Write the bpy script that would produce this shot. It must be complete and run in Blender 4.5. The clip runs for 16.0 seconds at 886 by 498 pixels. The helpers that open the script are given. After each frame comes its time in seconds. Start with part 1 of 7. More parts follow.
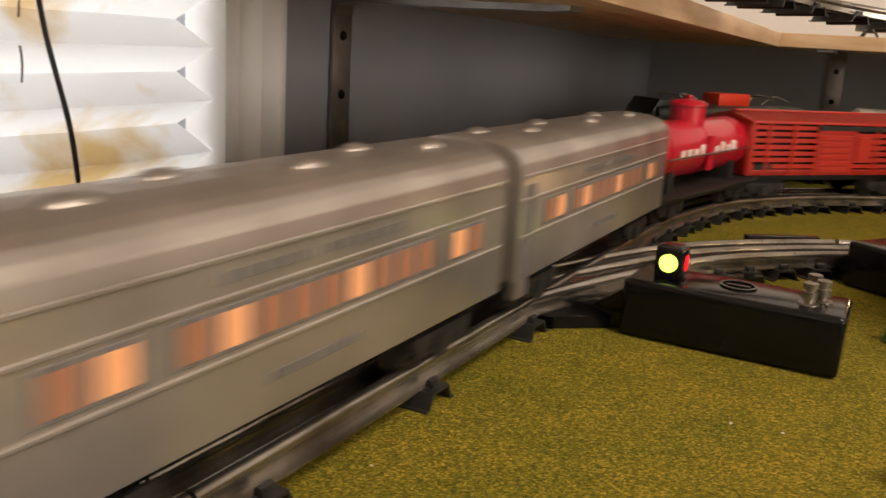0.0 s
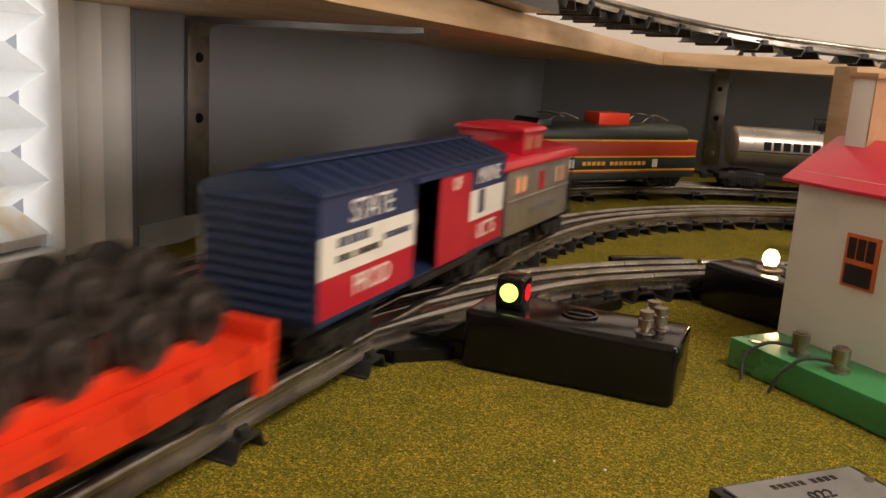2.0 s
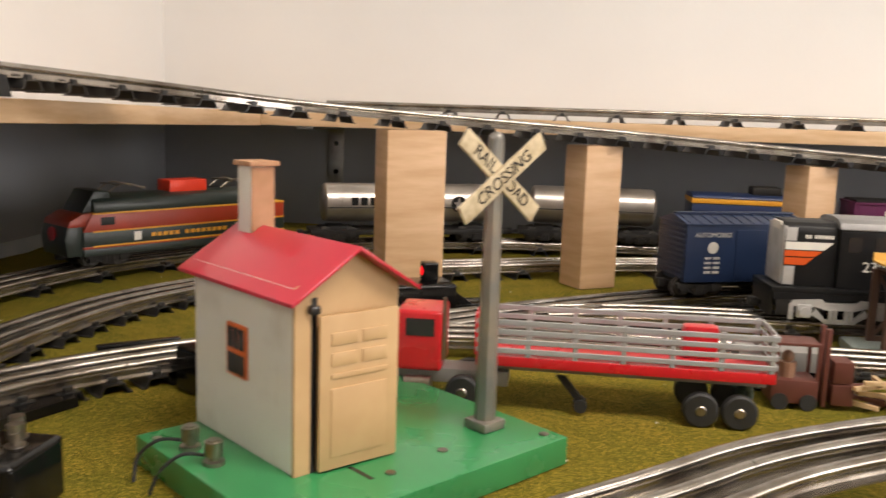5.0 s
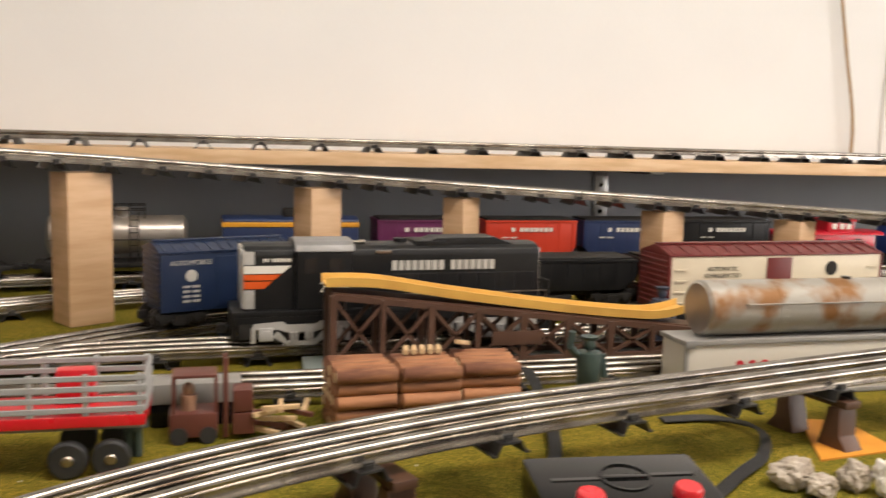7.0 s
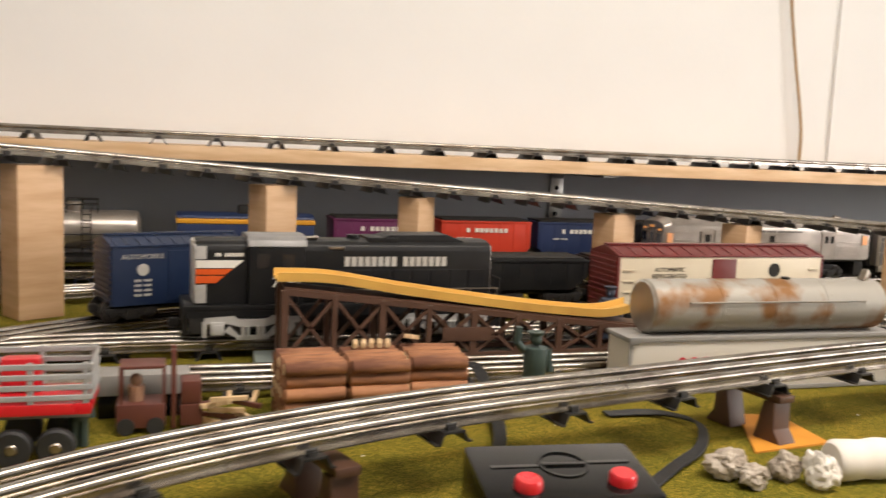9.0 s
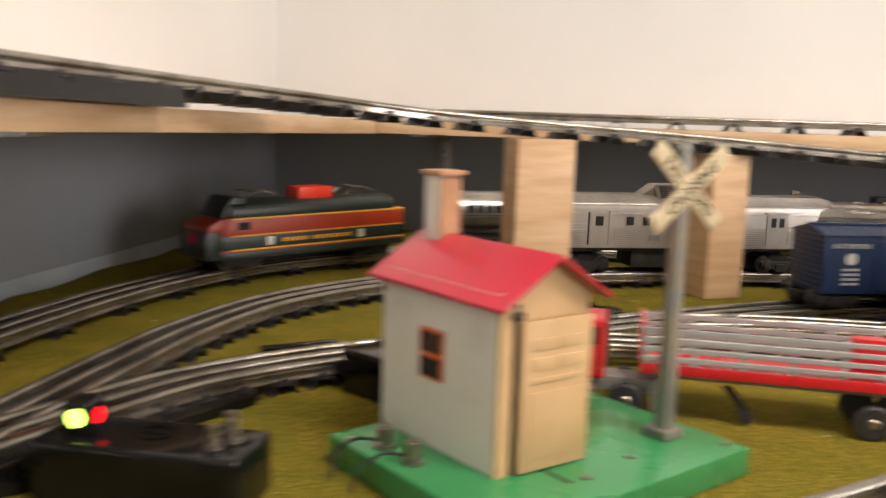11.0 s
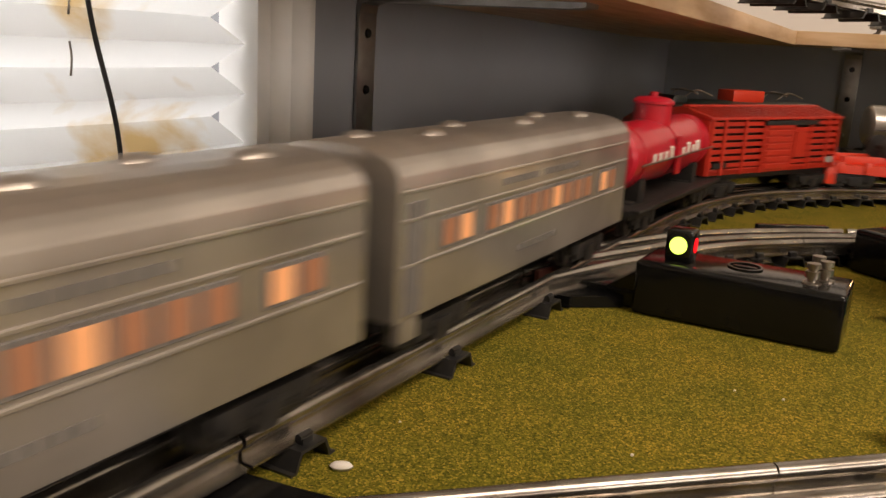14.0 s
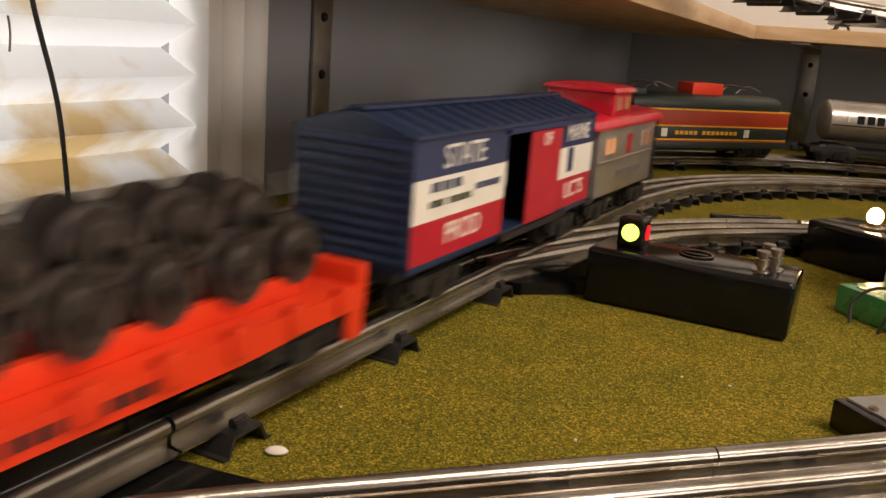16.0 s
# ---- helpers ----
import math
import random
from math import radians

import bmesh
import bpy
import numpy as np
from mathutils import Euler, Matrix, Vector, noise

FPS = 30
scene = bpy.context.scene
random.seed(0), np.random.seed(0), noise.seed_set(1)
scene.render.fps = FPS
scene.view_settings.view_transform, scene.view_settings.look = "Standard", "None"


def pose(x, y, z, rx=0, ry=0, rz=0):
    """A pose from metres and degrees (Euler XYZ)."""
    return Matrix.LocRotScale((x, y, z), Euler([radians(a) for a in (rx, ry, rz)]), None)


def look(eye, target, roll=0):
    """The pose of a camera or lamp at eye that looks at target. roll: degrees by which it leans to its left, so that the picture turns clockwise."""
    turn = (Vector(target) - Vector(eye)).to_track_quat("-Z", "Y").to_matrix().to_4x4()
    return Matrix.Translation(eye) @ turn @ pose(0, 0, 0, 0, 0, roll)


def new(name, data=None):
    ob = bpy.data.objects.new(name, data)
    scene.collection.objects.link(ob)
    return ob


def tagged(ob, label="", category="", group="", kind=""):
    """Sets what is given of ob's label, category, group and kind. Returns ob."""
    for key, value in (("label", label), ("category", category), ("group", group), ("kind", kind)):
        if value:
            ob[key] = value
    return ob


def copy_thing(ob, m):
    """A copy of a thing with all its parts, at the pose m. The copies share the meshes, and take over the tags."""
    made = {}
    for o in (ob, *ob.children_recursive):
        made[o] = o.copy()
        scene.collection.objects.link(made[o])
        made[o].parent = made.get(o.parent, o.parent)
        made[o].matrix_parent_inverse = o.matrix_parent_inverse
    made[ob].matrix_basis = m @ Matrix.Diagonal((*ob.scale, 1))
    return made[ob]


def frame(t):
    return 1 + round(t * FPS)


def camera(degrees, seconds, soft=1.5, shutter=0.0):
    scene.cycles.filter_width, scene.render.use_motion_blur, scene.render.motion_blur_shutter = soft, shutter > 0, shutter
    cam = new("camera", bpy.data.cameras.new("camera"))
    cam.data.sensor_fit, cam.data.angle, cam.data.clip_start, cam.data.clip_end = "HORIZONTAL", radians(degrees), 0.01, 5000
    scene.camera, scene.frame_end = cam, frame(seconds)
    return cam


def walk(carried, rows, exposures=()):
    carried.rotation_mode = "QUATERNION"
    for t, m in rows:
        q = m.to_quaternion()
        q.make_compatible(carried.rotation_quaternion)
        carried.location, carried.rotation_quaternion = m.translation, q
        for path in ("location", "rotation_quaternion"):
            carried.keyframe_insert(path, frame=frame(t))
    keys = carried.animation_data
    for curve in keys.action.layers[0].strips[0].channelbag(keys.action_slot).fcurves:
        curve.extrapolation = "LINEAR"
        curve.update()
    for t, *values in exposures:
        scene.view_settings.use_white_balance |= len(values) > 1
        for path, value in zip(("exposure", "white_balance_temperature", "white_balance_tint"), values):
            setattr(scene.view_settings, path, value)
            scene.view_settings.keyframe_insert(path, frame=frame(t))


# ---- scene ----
cam = camera(54.0, 16.0, shutter=0.5)
PATH = [
    (0, (0.038, -0.005, 0.142), (-0.865, 1.716, -0.329), 3.7),
    (0.5, (0.049, 0.007, 0.144), (-0.808, 1.752, -0.324), 3.7),
    (1, (0.058, 0.017, 0.146), (-0.758, 1.79, -0.292), 3.5),
    (1.5, (0.067, 0.026, 0.148), (-0.71, 1.821, -0.272), 3.5),
    (2, (0.069, 0.029, 0.15), (-0.682, 1.832, -0.279), 3.7),
    (2.5, (0.071, 0.032, 0.148), (-0.673, 1.838, -0.278), 3.8),
    (3, (0.076, 0.036, 0.149), (-0.641, 1.856, -0.264), 3.8),
    (3.5, (0.13, 0.063, 0.164), (-0.394, 1.959, -0.193), 3.6),
    (3.7, (0.149, 0.07, 0.168), (-0.293, 1.989, -0.185), 3.8),
    (5.8, (0.314, 0.1, 0.191), (0.342, 2.079, -0.098), 1.3),
    (6, (0.337, 0.103, 0.192), (0.466, 2.079, -0.089), 1.6),
    (6.5, (0.373, 0.102, 0.194), (0.689, 2.058, -0.072), 1.9),
    (7, (0.421, 0.102, 0.195), (0.948, 2.016, -0.051), 1.6),
    (7.5, (0.44, 0.096, 0.197), (1.046, 1.987, -0.04), 1.5),
    (8, (0.458, 0.094, 0.199), (1.139, 1.959, -0.036), 1.4),
    (8.2, (0.463, 0.094, 0.197), (1.16, 1.954, -0.04), 1.5),
    (10.3, (0.304, 0.081, 0.189), (0.388, 2.061, -0.081), 2.7),
    (10.5, (0.285, 0.094, 0.191), (0.243, 2.074, -0.09), 1.9),
    (11, (0.178, 0.07, 0.185), (-0.176, 2.015, -0.117), 1.9),
    (11.5, (0.124, 0.049, 0.177), (-0.453, 1.935, -0.154), 1.6),
    (12, (0.093, 0.037, 0.167), (-0.583, 1.883, -0.199), 2.3),
    (12.5, (0.068, 0.014, 0.16), (-0.712, 1.813, -0.231), 3.0),
    (13, (0.055, -0.011, 0.148), (-0.81, 1.742, -0.277), 3.4),
    (13.5, (0.049, -0.025, 0.141), (-0.887, 1.681, -0.318), 3.4),
    (14, (0.05, -0.03, 0.138), (-0.891, 1.672, -0.331), 3.5),
    (14.5, (0.051, -0.027, 0.134), (-0.867, 1.685, -0.341), 3.8),
    (15, (0.052, -0.026, 0.133), (-0.853, 1.694, -0.339), 3.9),
    (15.5, (0.054, -0.022, 0.129), (-0.829, 1.708, -0.346), 4.2),
    (16, (0.055, -0.021, 0.133), (-0.816, 1.715, -0.346), 4.5),
]
walk(cam, [(t, look(eye, target, roll)) for t, eye, target, roll in PATH],
     exposures=[(0, -0.42, 7400, 18), (2.5, -0.42, 7200, 17), (3.5, -0.02, 6800, 16), (6, -0.27, 6600, 13), (10.5, -0.26, 6600, 13), (11.4, 0.02, 6600, 14), (12.0, 0.04, 6700, 15), (12.7, -0.26, 7000, 17), (14, -0.52, 7500, 18), (16, -0.42, 7500, 18)])

# ---- world and light ----
world = bpy.data.worlds.new("world")
scene.world = world
world.use_nodes = True
wn = world.node_tree
sky = wn.nodes.new("ShaderNodeTexSky")
sky.sky_type, sky.sun_disc = "NISHITA", False
sky.sun_elevation, sky.sun_rotation = radians(40), radians(250)
wn.links.new(sky.outputs[0], wn.nodes["Background"].inputs[0])
wn.nodes["Background"].inputs[1].default_value = 0.1
scene.view_settings.exposure = 0.0


def area(name, m, sx, sy, power, colour):
    d = bpy.data.lights.new(name, "AREA")
    d.shape, d.size, d.size_y, d.energy, d.color = "RECTANGLE", sx, sy, power, colour
    ob = new(name, d)
    ob.matrix_world = m
    return ob


# the room's ceiling light, daylight at the window beside the layout, and a larger fill lamp added across the room
area("ceiling_lamp", pose(1.05, 0.0, 1.42), 1.2, 0.5, 46, (1.0, 0.92, 0.83))
area("window_daylight", look((-0.62, 0.05, 0.35), (-0.30, 0.05, 0.25)), 0.8, 0.8, 10.5, (0.88, 0.94, 1.0))
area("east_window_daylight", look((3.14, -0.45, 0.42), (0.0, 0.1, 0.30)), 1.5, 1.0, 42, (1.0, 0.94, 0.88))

# ---- materials ----


def material(name, colour, rough=0.5, metal=0.0, colour2=None, scale=40.0, bump=0.0, bump_scale=200.0, spec=0.5, coat=0.0, stretch=None, lo=0.35, hi=0.65):
    m = bpy.data.materials.new(name)
    m.use_nodes = True
    nt = m.node_tree
    b = nt.nodes["Principled BSDF"]
    b.inputs["Base Color"].default_value = (*colour, 1)
    b.inputs["Roughness"].default_value = rough
    b.inputs["Metallic"].default_value = metal
    b.inputs["Specular IOR Level"].default_value = spec
    b.inputs["Coat Weight"].default_value = coat
    co = nt.nodes.new("ShaderNodeTexCoord")
    mp = nt.nodes.new("ShaderNodeMapping")
    mp.inputs["Scale"].default_value = stretch or (1, 1, 1)
    nt.links.new(co.outputs["Object"], mp.inputs[0])
    if colour2 is not None:
        n = nt.nodes.new("ShaderNodeTexNoise")
        n.inputs["Scale"].default_value, n.inputs["Detail"].default_value = scale, 6
        r = nt.nodes.new("ShaderNodeValToRGB")
        r.color_ramp.elements[0].position, r.color_ramp.elements[1].position = lo, hi
        r.color_ramp.elements[0].color, r.color_ramp.elements[1].color = (*colour, 1), (*colour2, 1)
        nt.links.new(mp.outputs[0], n.inputs[0])
        nt.links.new(n.outputs[0], r.inputs[0])
        nt.links.new(r.outputs[0], b.inputs["Base Color"])
        rr = nt.nodes.new("ShaderNodeMapRange")
        rr.inputs["To Min"].default_value, rr.inputs["To Max"].default_value = rough * 0.8, min(1, rough * 1.2)
        nt.links.new(n.outputs[0], rr.inputs[0])
        nt.links.new(rr.outputs[0], b.inputs["Roughness"])
    if bump:
        n2 = nt.nodes.new("ShaderNodeTexNoise")
        n2.inputs["Scale"].default_value, n2.inputs["Detail"].default_value = bump_scale, 4
        bp = nt.nodes.new("ShaderNodeBump")
        bp.inputs["Strength"].default_value, bp.inputs["Distance"].default_value = bump, 0.001
        nt.links.new(mp.outputs[0], n2.inputs[0])
        nt.links.new(n2.outputs[0], bp.inputs["Height"])
        nt.links.new(bp.outputs[0], b.inputs["Normal"])
    return m


def glow(name, colour, strength):
    m = bpy.data.materials.new(name)
    m.use_nodes = True
    b = m.node_tree.nodes["Principled BSDF"]
    b.inputs["Base Color"].default_value = (*colour, 1)
    b.inputs["Emission Color"].default_value = (*colour, 1)
    b.inputs["Emission Strength"].default_value = strength
    return m


WALL_WHITE = material("white_wall_paint", (0.73, 0.725, 0.71), 0.7, colour2=(0.77, 0.765, 0.75), scale=3, bump=0.15, bump_scale=150)
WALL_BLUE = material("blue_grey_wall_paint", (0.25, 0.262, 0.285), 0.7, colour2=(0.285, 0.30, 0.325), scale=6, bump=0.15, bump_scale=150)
CEIL = material("ceiling_paint", (0.75, 0.74, 0.70), 0.8, colour2=(0.7, 0.69, 0.65), scale=4)
FLOOR = material("floor_carpet", (0.16, 0.13, 0.10), 0.9, colour2=(0.22, 0.18, 0.14), scale=30)
PINE = material("pine_board", (0.63, 0.415, 0.245), 0.55, colour2=(0.51, 0.315, 0.165), scale=14, bump=0.1, bump_scale=120, stretch=(1, 1, 7))
PINE_X = material("pine_shelf", (0.74, 0.52, 0.32), 0.55, colour2=(0.60, 0.385, 0.205), scale=14, bump=0.1, bump_scale=120, stretch=(1, 7, 7))
PINE_Y = material("pine_shelf_long", (0.74, 0.52, 0.32), 0.55, colour2=(0.58, 0.37, 0.20), scale=14, bump=0.1, bump_scale=120, stretch=(7, 1, 7))
STEEL = material("worn_tinplate_rail", (0.40, 0.37, 0.33), 0.24, 0.92, colour2=(0.15, 0.12, 0.095), scale=38, bump=0.08, bump_scale=300, lo=0.40, hi=0.74)
GALV = material("zinc_bracket_steel", (0.36, 0.36, 0.35), 0.3, 0.85, colour2=(0.25, 0.245, 0.235), scale=40)
BLACK = material("black_plastic", (0.005, 0.005, 0.0052), 0.13, colour2=(0.009, 0.0085, 0.008), scale=60, spec=0.3)
TIE = material("black_tie_steel", (0.012, 0.012, 0.012), 0.42, colour2=(0.026, 0.024, 0.022), scale=150)
WHITE_FRAME = material("white_window_paint", (0.78, 0.78, 0.76), 0.45, colour2=(0.70, 0.70, 0.68), scale=20)


def mat_grass():
    """Scatter mat: loose flock of dark, olive and straw-coloured grains, in patches, with worn streaks."""
    m = material("green_mat", (0.2, 0.19, 0.03), 0.95, spec=0.1)
    nt = m.node_tree
    b = nt.nodes["Principled BSDF"]
    co = nt.nodes.new("ShaderNodeTexCoord")

    def noise_at(scale, detail, rough=0.5):
        n = nt.nodes.new("ShaderNodeTexNoise")
        n.inputs["Scale"].default_value, n.inputs["Detail"].default_value, n.inputs["Roughness"].default_value = scale, detail, rough
        nt.links.new(co.outputs["Object"], n.inputs[0])
        return n

    def ramp(source, stops):
        r = nt.nodes.new("ShaderNodeValToRGB")
        e = r.color_ramp.elements
        for i, (p, c) in enumerate(stops):
            q = e[i] if i < 2 else e.new(p)
            q.position, q.color = p, (*c, 1)
        nt.links.new(source, r.inputs[0])
        return r

    def times(a, c):
        mx = nt.nodes.new("ShaderNodeMixRGB")
        mx.blend_type = "MULTIPLY"
        mx.inputs[0].default_value = 1
        nt.links.new(a.outputs[0], mx.inputs[1])
        nt.links.new(c.outputs[0], mx.inputs[2])
        return mx

    grain = nt.nodes.new("ShaderNodeTexVoronoi")
    grain.inputs["Scale"].default_value = 1500
    nt.links.new(co.outputs["Object"], grain.inputs["Vector"])
    tone = nt.nodes.new("ShaderNodeSeparateColor")
    nt.links.new(grain.outputs["Color"], tone.inputs[0])
    flock = ramp(tone.outputs[0], [(0.0, (0.064, 0.060, 0.009)), (0.97, (0.43, 0.285, 0.052)), (0.38, (0.130, 0.116, 0.014)), (0.80, (0.225, 0.176, 0.021))])
    clump = ramp(noise_at(420, 4, 0.75).outputs[0], [(0.35, (0.66, 0.69, 0.64)), (0.65, (1.20, 1.15, 1.1))])
    patch = ramp(noise_at(26, 5, 0.6).outputs[0], [(0.33, (0.80, 0.87, 0.82)), (0.67, (1.12, 1.06, 1.0))])
    wide = ramp(noise_at(5, 3).outputs[0], [(0.35, (0.88, 0.95, 0.9)), (0.65, (1.06, 1.02, 1.0))])
    nt.links.new(times(times(flock, clump), times(patch, wide)).outputs[0], b.inputs["Base Color"])
    bp = nt.nodes.new("ShaderNodeBump")
    bp.inputs["Strength"].default_value, bp.inputs["Distance"].default_value = 0.5, 0.0004
    nt.links.new(tone.outputs[1], bp.inputs["Height"])
    nt.links.new(bp.outputs[0], b.inputs["Normal"])
    return m


GRASS = mat_grass()


def mat_blind():
    m = bpy.data.materials.new("pleated_blind_fabric")
    m.use_nodes = True
    nt = m.node_tree
    out = nt.nodes["Material Output"]
    b = nt.nodes["Principled BSDF"]
    b.inputs["Roughness"].default_value = 0.9
    co = nt.nodes.new("ShaderNodeTexCoord")
    n = nt.nodes.new("ShaderNodeTexNoise")
    n.inputs["Scale"].default_value, n.inputs["Detail"].default_value = 11, 6
    r = nt.nodes.new("ShaderNodeValToRGB")
    r.color_ramp.elements[0].position, r.color_ramp.elements[1].position = 0.53, 0.66
    r.color_ramp.elements[0].color, r.color_ramp.elements[1].color = (0.80, 0.81, 0.80, 1), (0.62, 0.45, 0.22, 1)
    tr = nt.nodes.new("ShaderNodeBsdfTranslucent")
    mx = nt.nodes.new("ShaderNodeMixShader")
    mx.inputs[0].default_value = 0.55
    nt.links.new(co.outputs["Object"], n.inputs[0])
    nt.links.new(n.outputs[0], r.inputs[0])
    nt.links.new(r.outputs[0], b.inputs["Base Color"])
    nt.links.new(r.outputs[0], tr.inputs[0])
    nt.links.new(b.outputs[0], mx.inputs[1])
    nt.links.new(tr.outputs[0], mx.inputs[2])
    nt.links.new(mx.outputs[0], out.inputs[0])
    return m


BLIND = mat_blind()

# ---- building helpers ----


def finish(name, bm, mat, parent=None, label="", smooth=None):
    me = bpy.data.meshes.new(name)
    bmesh.ops.recalc_face_normals(bm, faces=bm.faces)
    bm.to_mesh(me)
    bm.free()
    for m in mat if isinstance(mat, (list, tuple)) else [mat]:
        me.materials.append(m)
    if smooth:
        me.shade_smooth()
        me.set_sharp_from_angle(angle=radians(smooth))
    ob = new(name, me)
    if parent is not None:
        ob.parent = parent
    if label:
        ob["label"] = label
    return ob


def part(name, bm, mat, parent, label="", smooth=35):
    return finish(name, bm, mat, parent, label, smooth)


def thing(name, label, category, m=None, group="", kind=""):
    ob = new(name)
    ob.empty_display_size = 0.02
    if m is not None:
        ob.matrix_world = m
    return tagged(ob, label, category, group, kind)


def box(x0, y0, z0, x1, y1, z1, bevel=0.0, bm=None, m=None, seg=2):
    own = bmesh.new()
    vs = [own.verts.new((x, y, z)) for x in (x0, x1) for y in (y0, y1) for z in (z0, z1)]
    for f in ((0, 1, 3, 2), (4, 6, 7, 5), (0, 4, 5, 1), (2, 3, 7, 6), (0, 2, 6, 4), (1, 5, 7, 3)):
        own.faces.new([vs[i] for i in f])
    if bevel:
        bmesh.ops.bevel(own, geom=own.edges[:], offset=bevel, segments=seg, profile=0.6, affect="EDGES")
    if m is not None:
        own.transform(m)
    return merge(bm, own)


def merge(bm, own):
    if bm is None:
        return own
    tmp = bpy.data.meshes.new("tmp")
    own.to_mesh(tmp)
    own.free()
    bm.from_mesh(tmp)
    bpy.data.meshes.remove(tmp)
    return bm


def cyl(r, a, b, n=16, r2=None, bm=None, bevel=0.0, caps=True):
    """A cylinder from a to b."""
    own = bmesh.new()
    a, b = Vector(a), Vector(b)
    bmesh.ops.create_cone(own, cap_ends=caps, segments=n, radius1=r, radius2=r if r2 is None else r2, depth=(b - a).length)
    if bevel:
        bmesh.ops.bevel(own, geom=[e for e in own.edges if abs(e.verts[0].co.z - e.verts[1].co.z) < 1e-6], offset=bevel, segments=2, profile=0.6, affect="EDGES")
    own.transform(Matrix.Translation((a + b) / 2) @ (b - a).to_track_quat("Z", "Y").to_matrix().to_4x4())
    return merge(bm, own)


def ball(r, c, squash=(1, 1, 1), bm=None, n=12):
    own = bmesh.new()
    bmesh.ops.create_uvsphere(own, u_segments=n, v_segments=max(6, n // 2), radius=r)
    own.transform(Matrix.Translation(c) @ Matrix.Diagonal((*squash, 1)))
    return merge(bm, own)


def prism(profile, a, b, axis="x", bm=None, bevel=0.0):
    """A profile of 2D points drawn out from a to b along an axis (x: the points are y, z; y: x, z; z: x, y)."""
    own = bmesh.new()

    def at(u, v, w):
        return {"x": (w, u, v), "y": (u, w, v), "z": (u, v, w)}[axis]

    p0 = [own.verts.new(at(u, v, a)) for u, v in profile]
    p1 = [own.verts.new(at(u, v, b)) for u, v in profile]
    own.faces.new(p0)
    own.faces.new(p1)
    for i in range(len(profile)):
        j = (i + 1) % len(profile)
        own.faces.new((p0[i], p0[j], p1[j], p1[i]))
    if bevel:
        bmesh.ops.recalc_face_normals(own, faces=own.faces)
        bmesh.ops.bevel(own, geom=own.edges[:], offset=bevel, segments=2, profile=0.6, affect="EDGES")
    return merge(bm, own)


def lathe(profile, n=20, m=None, bm=None):
    """Points of radius and height turned about z."""
    own = bmesh.new()
    rings = [[own.verts.new((r * math.cos(2 * math.pi * k / n), r * math.sin(2 * math.pi * k / n), z)) for k in range(n)] for r, z in profile]
    for r0, r1 in zip(rings, rings[1:]):
        for k in range(n):
            own.faces.new((r0[k], r0[(k + 1) % n], r1[(k + 1) % n], r1[k]))
    own.faces.new(rings[0])
    own.faces.new(rings[-1])
    if m is not None:
        own.transform(m)
    return merge(bm, own)


def spline(pts, step=0.006):
    """A smooth line through points, resampled at even steps."""
    p = [Vector((*q, 0.0)) if len(q) == 2 else Vector(q) for q in pts]
    p = [2 * p[0] - p[1]] + p + [2 * p[-1] - p[-2]]
    dense = []
    for i in range(1, len(p) - 2):
        a, b, c, d = p[i - 1:i + 3]
        t0, t1 = 0.0, (b - a).length ** 0.5
        t2 = t1 + (c - b).length ** 0.5
        t3 = t2 + (d - c).length ** 0.5
        k = max(4, int((c - b).length / 0.004))
        for j in range(k):
            t = t1 + (t2 - t1) * j / k
            a1, a2, a3 = a + (b - a) * ((t - t0) / (t1 - t0)), b + (c - b) * ((t - t1) / (t2 - t1)), c + (d - c) * ((t - t2) / (t3 - t2))
            b1, b2 = a1 + (a2 - a1) * ((t - t0) / (t2 - t0)), a2 + (a3 - a2) * ((t - t1) / (t3 - t1))
            dense.append(b1 + (b2 - b1) * ((t - t1) / (t2 - t1)))
    dense.append(p[-2])
    lens = [0.0]
    for a, b in zip(dense, dense[1:]):
        lens.append(lens[-1] + (b - a).length)
    n = max(2, int(lens[-1] / step))
    xs = np.linspace(0, lens[-1], n + 1)
    arr = np.array([tuple(v) for v in dense])
    return [Vector(v) for v in np.stack([np.interp(xs, lens, arr[:, k]) for k in range(3)], 1)], lens[-1]


def tangent(line, i):
    return (line[min(i + 1, len(line) - 1)] - line[max(i - 1, 0)]).normalized()


def sweep(line, profile, side=0.0, up=0.0, bm=None, tangents=None):
    """A profile of (sideways, up) points along a line; side: its offset to the right."""
    own = bmesh.new()
    rings = []
    for i, p in enumerate(line):
        d = tangents[i] if tangents else tangent(line, i)
        right = Vector((d.y, -d.x, 0)).normalized()
        rings.append([own.verts.new(p + right * (side + u) + Vector((0, 0, up + v))) for u, v in profile])
    for r0, r1 in zip(rings, rings[1:]):
        for k in range(len(profile)):
            j = (k + 1) % len(profile)
            own.faces.new((r0[k], r0[j], r1[j], r1[k]))
    own.faces.new(rings[0])
    own.faces.new(rings[-1])
    return merge(bm, own)


def tube(pts, r, bm=None, n=8, step=0.004):
    line, _ = spline(pts, step)
    own = bmesh.new()
    rings = []
    up = Vector((0.13, 0.21, 0.97)).normalized()
    for i, p in enumerate(line):
        d = tangent(line, i)
        a = d.cross(up if abs(d.dot(up)) < 0.95 else Vector((1, 0, 0))).normalized()
        b = d.cross(a)
        rings.append([own.verts.new(p + a * r * math.cos(2 * math.pi * k / n) + b * r * math.sin(2 * math.pi * k / n)) for k in range(n)])
    for r0, r1 in zip(rings, rings[1:]):
        for k in range(n):
            own.faces.new((r0[k], r0[(k + 1) % n], r1[(k + 1) % n], r1[k]))
    own.faces.new(rings[0])
    own.faces.new(rings[-1])
    return merge(bm, own)


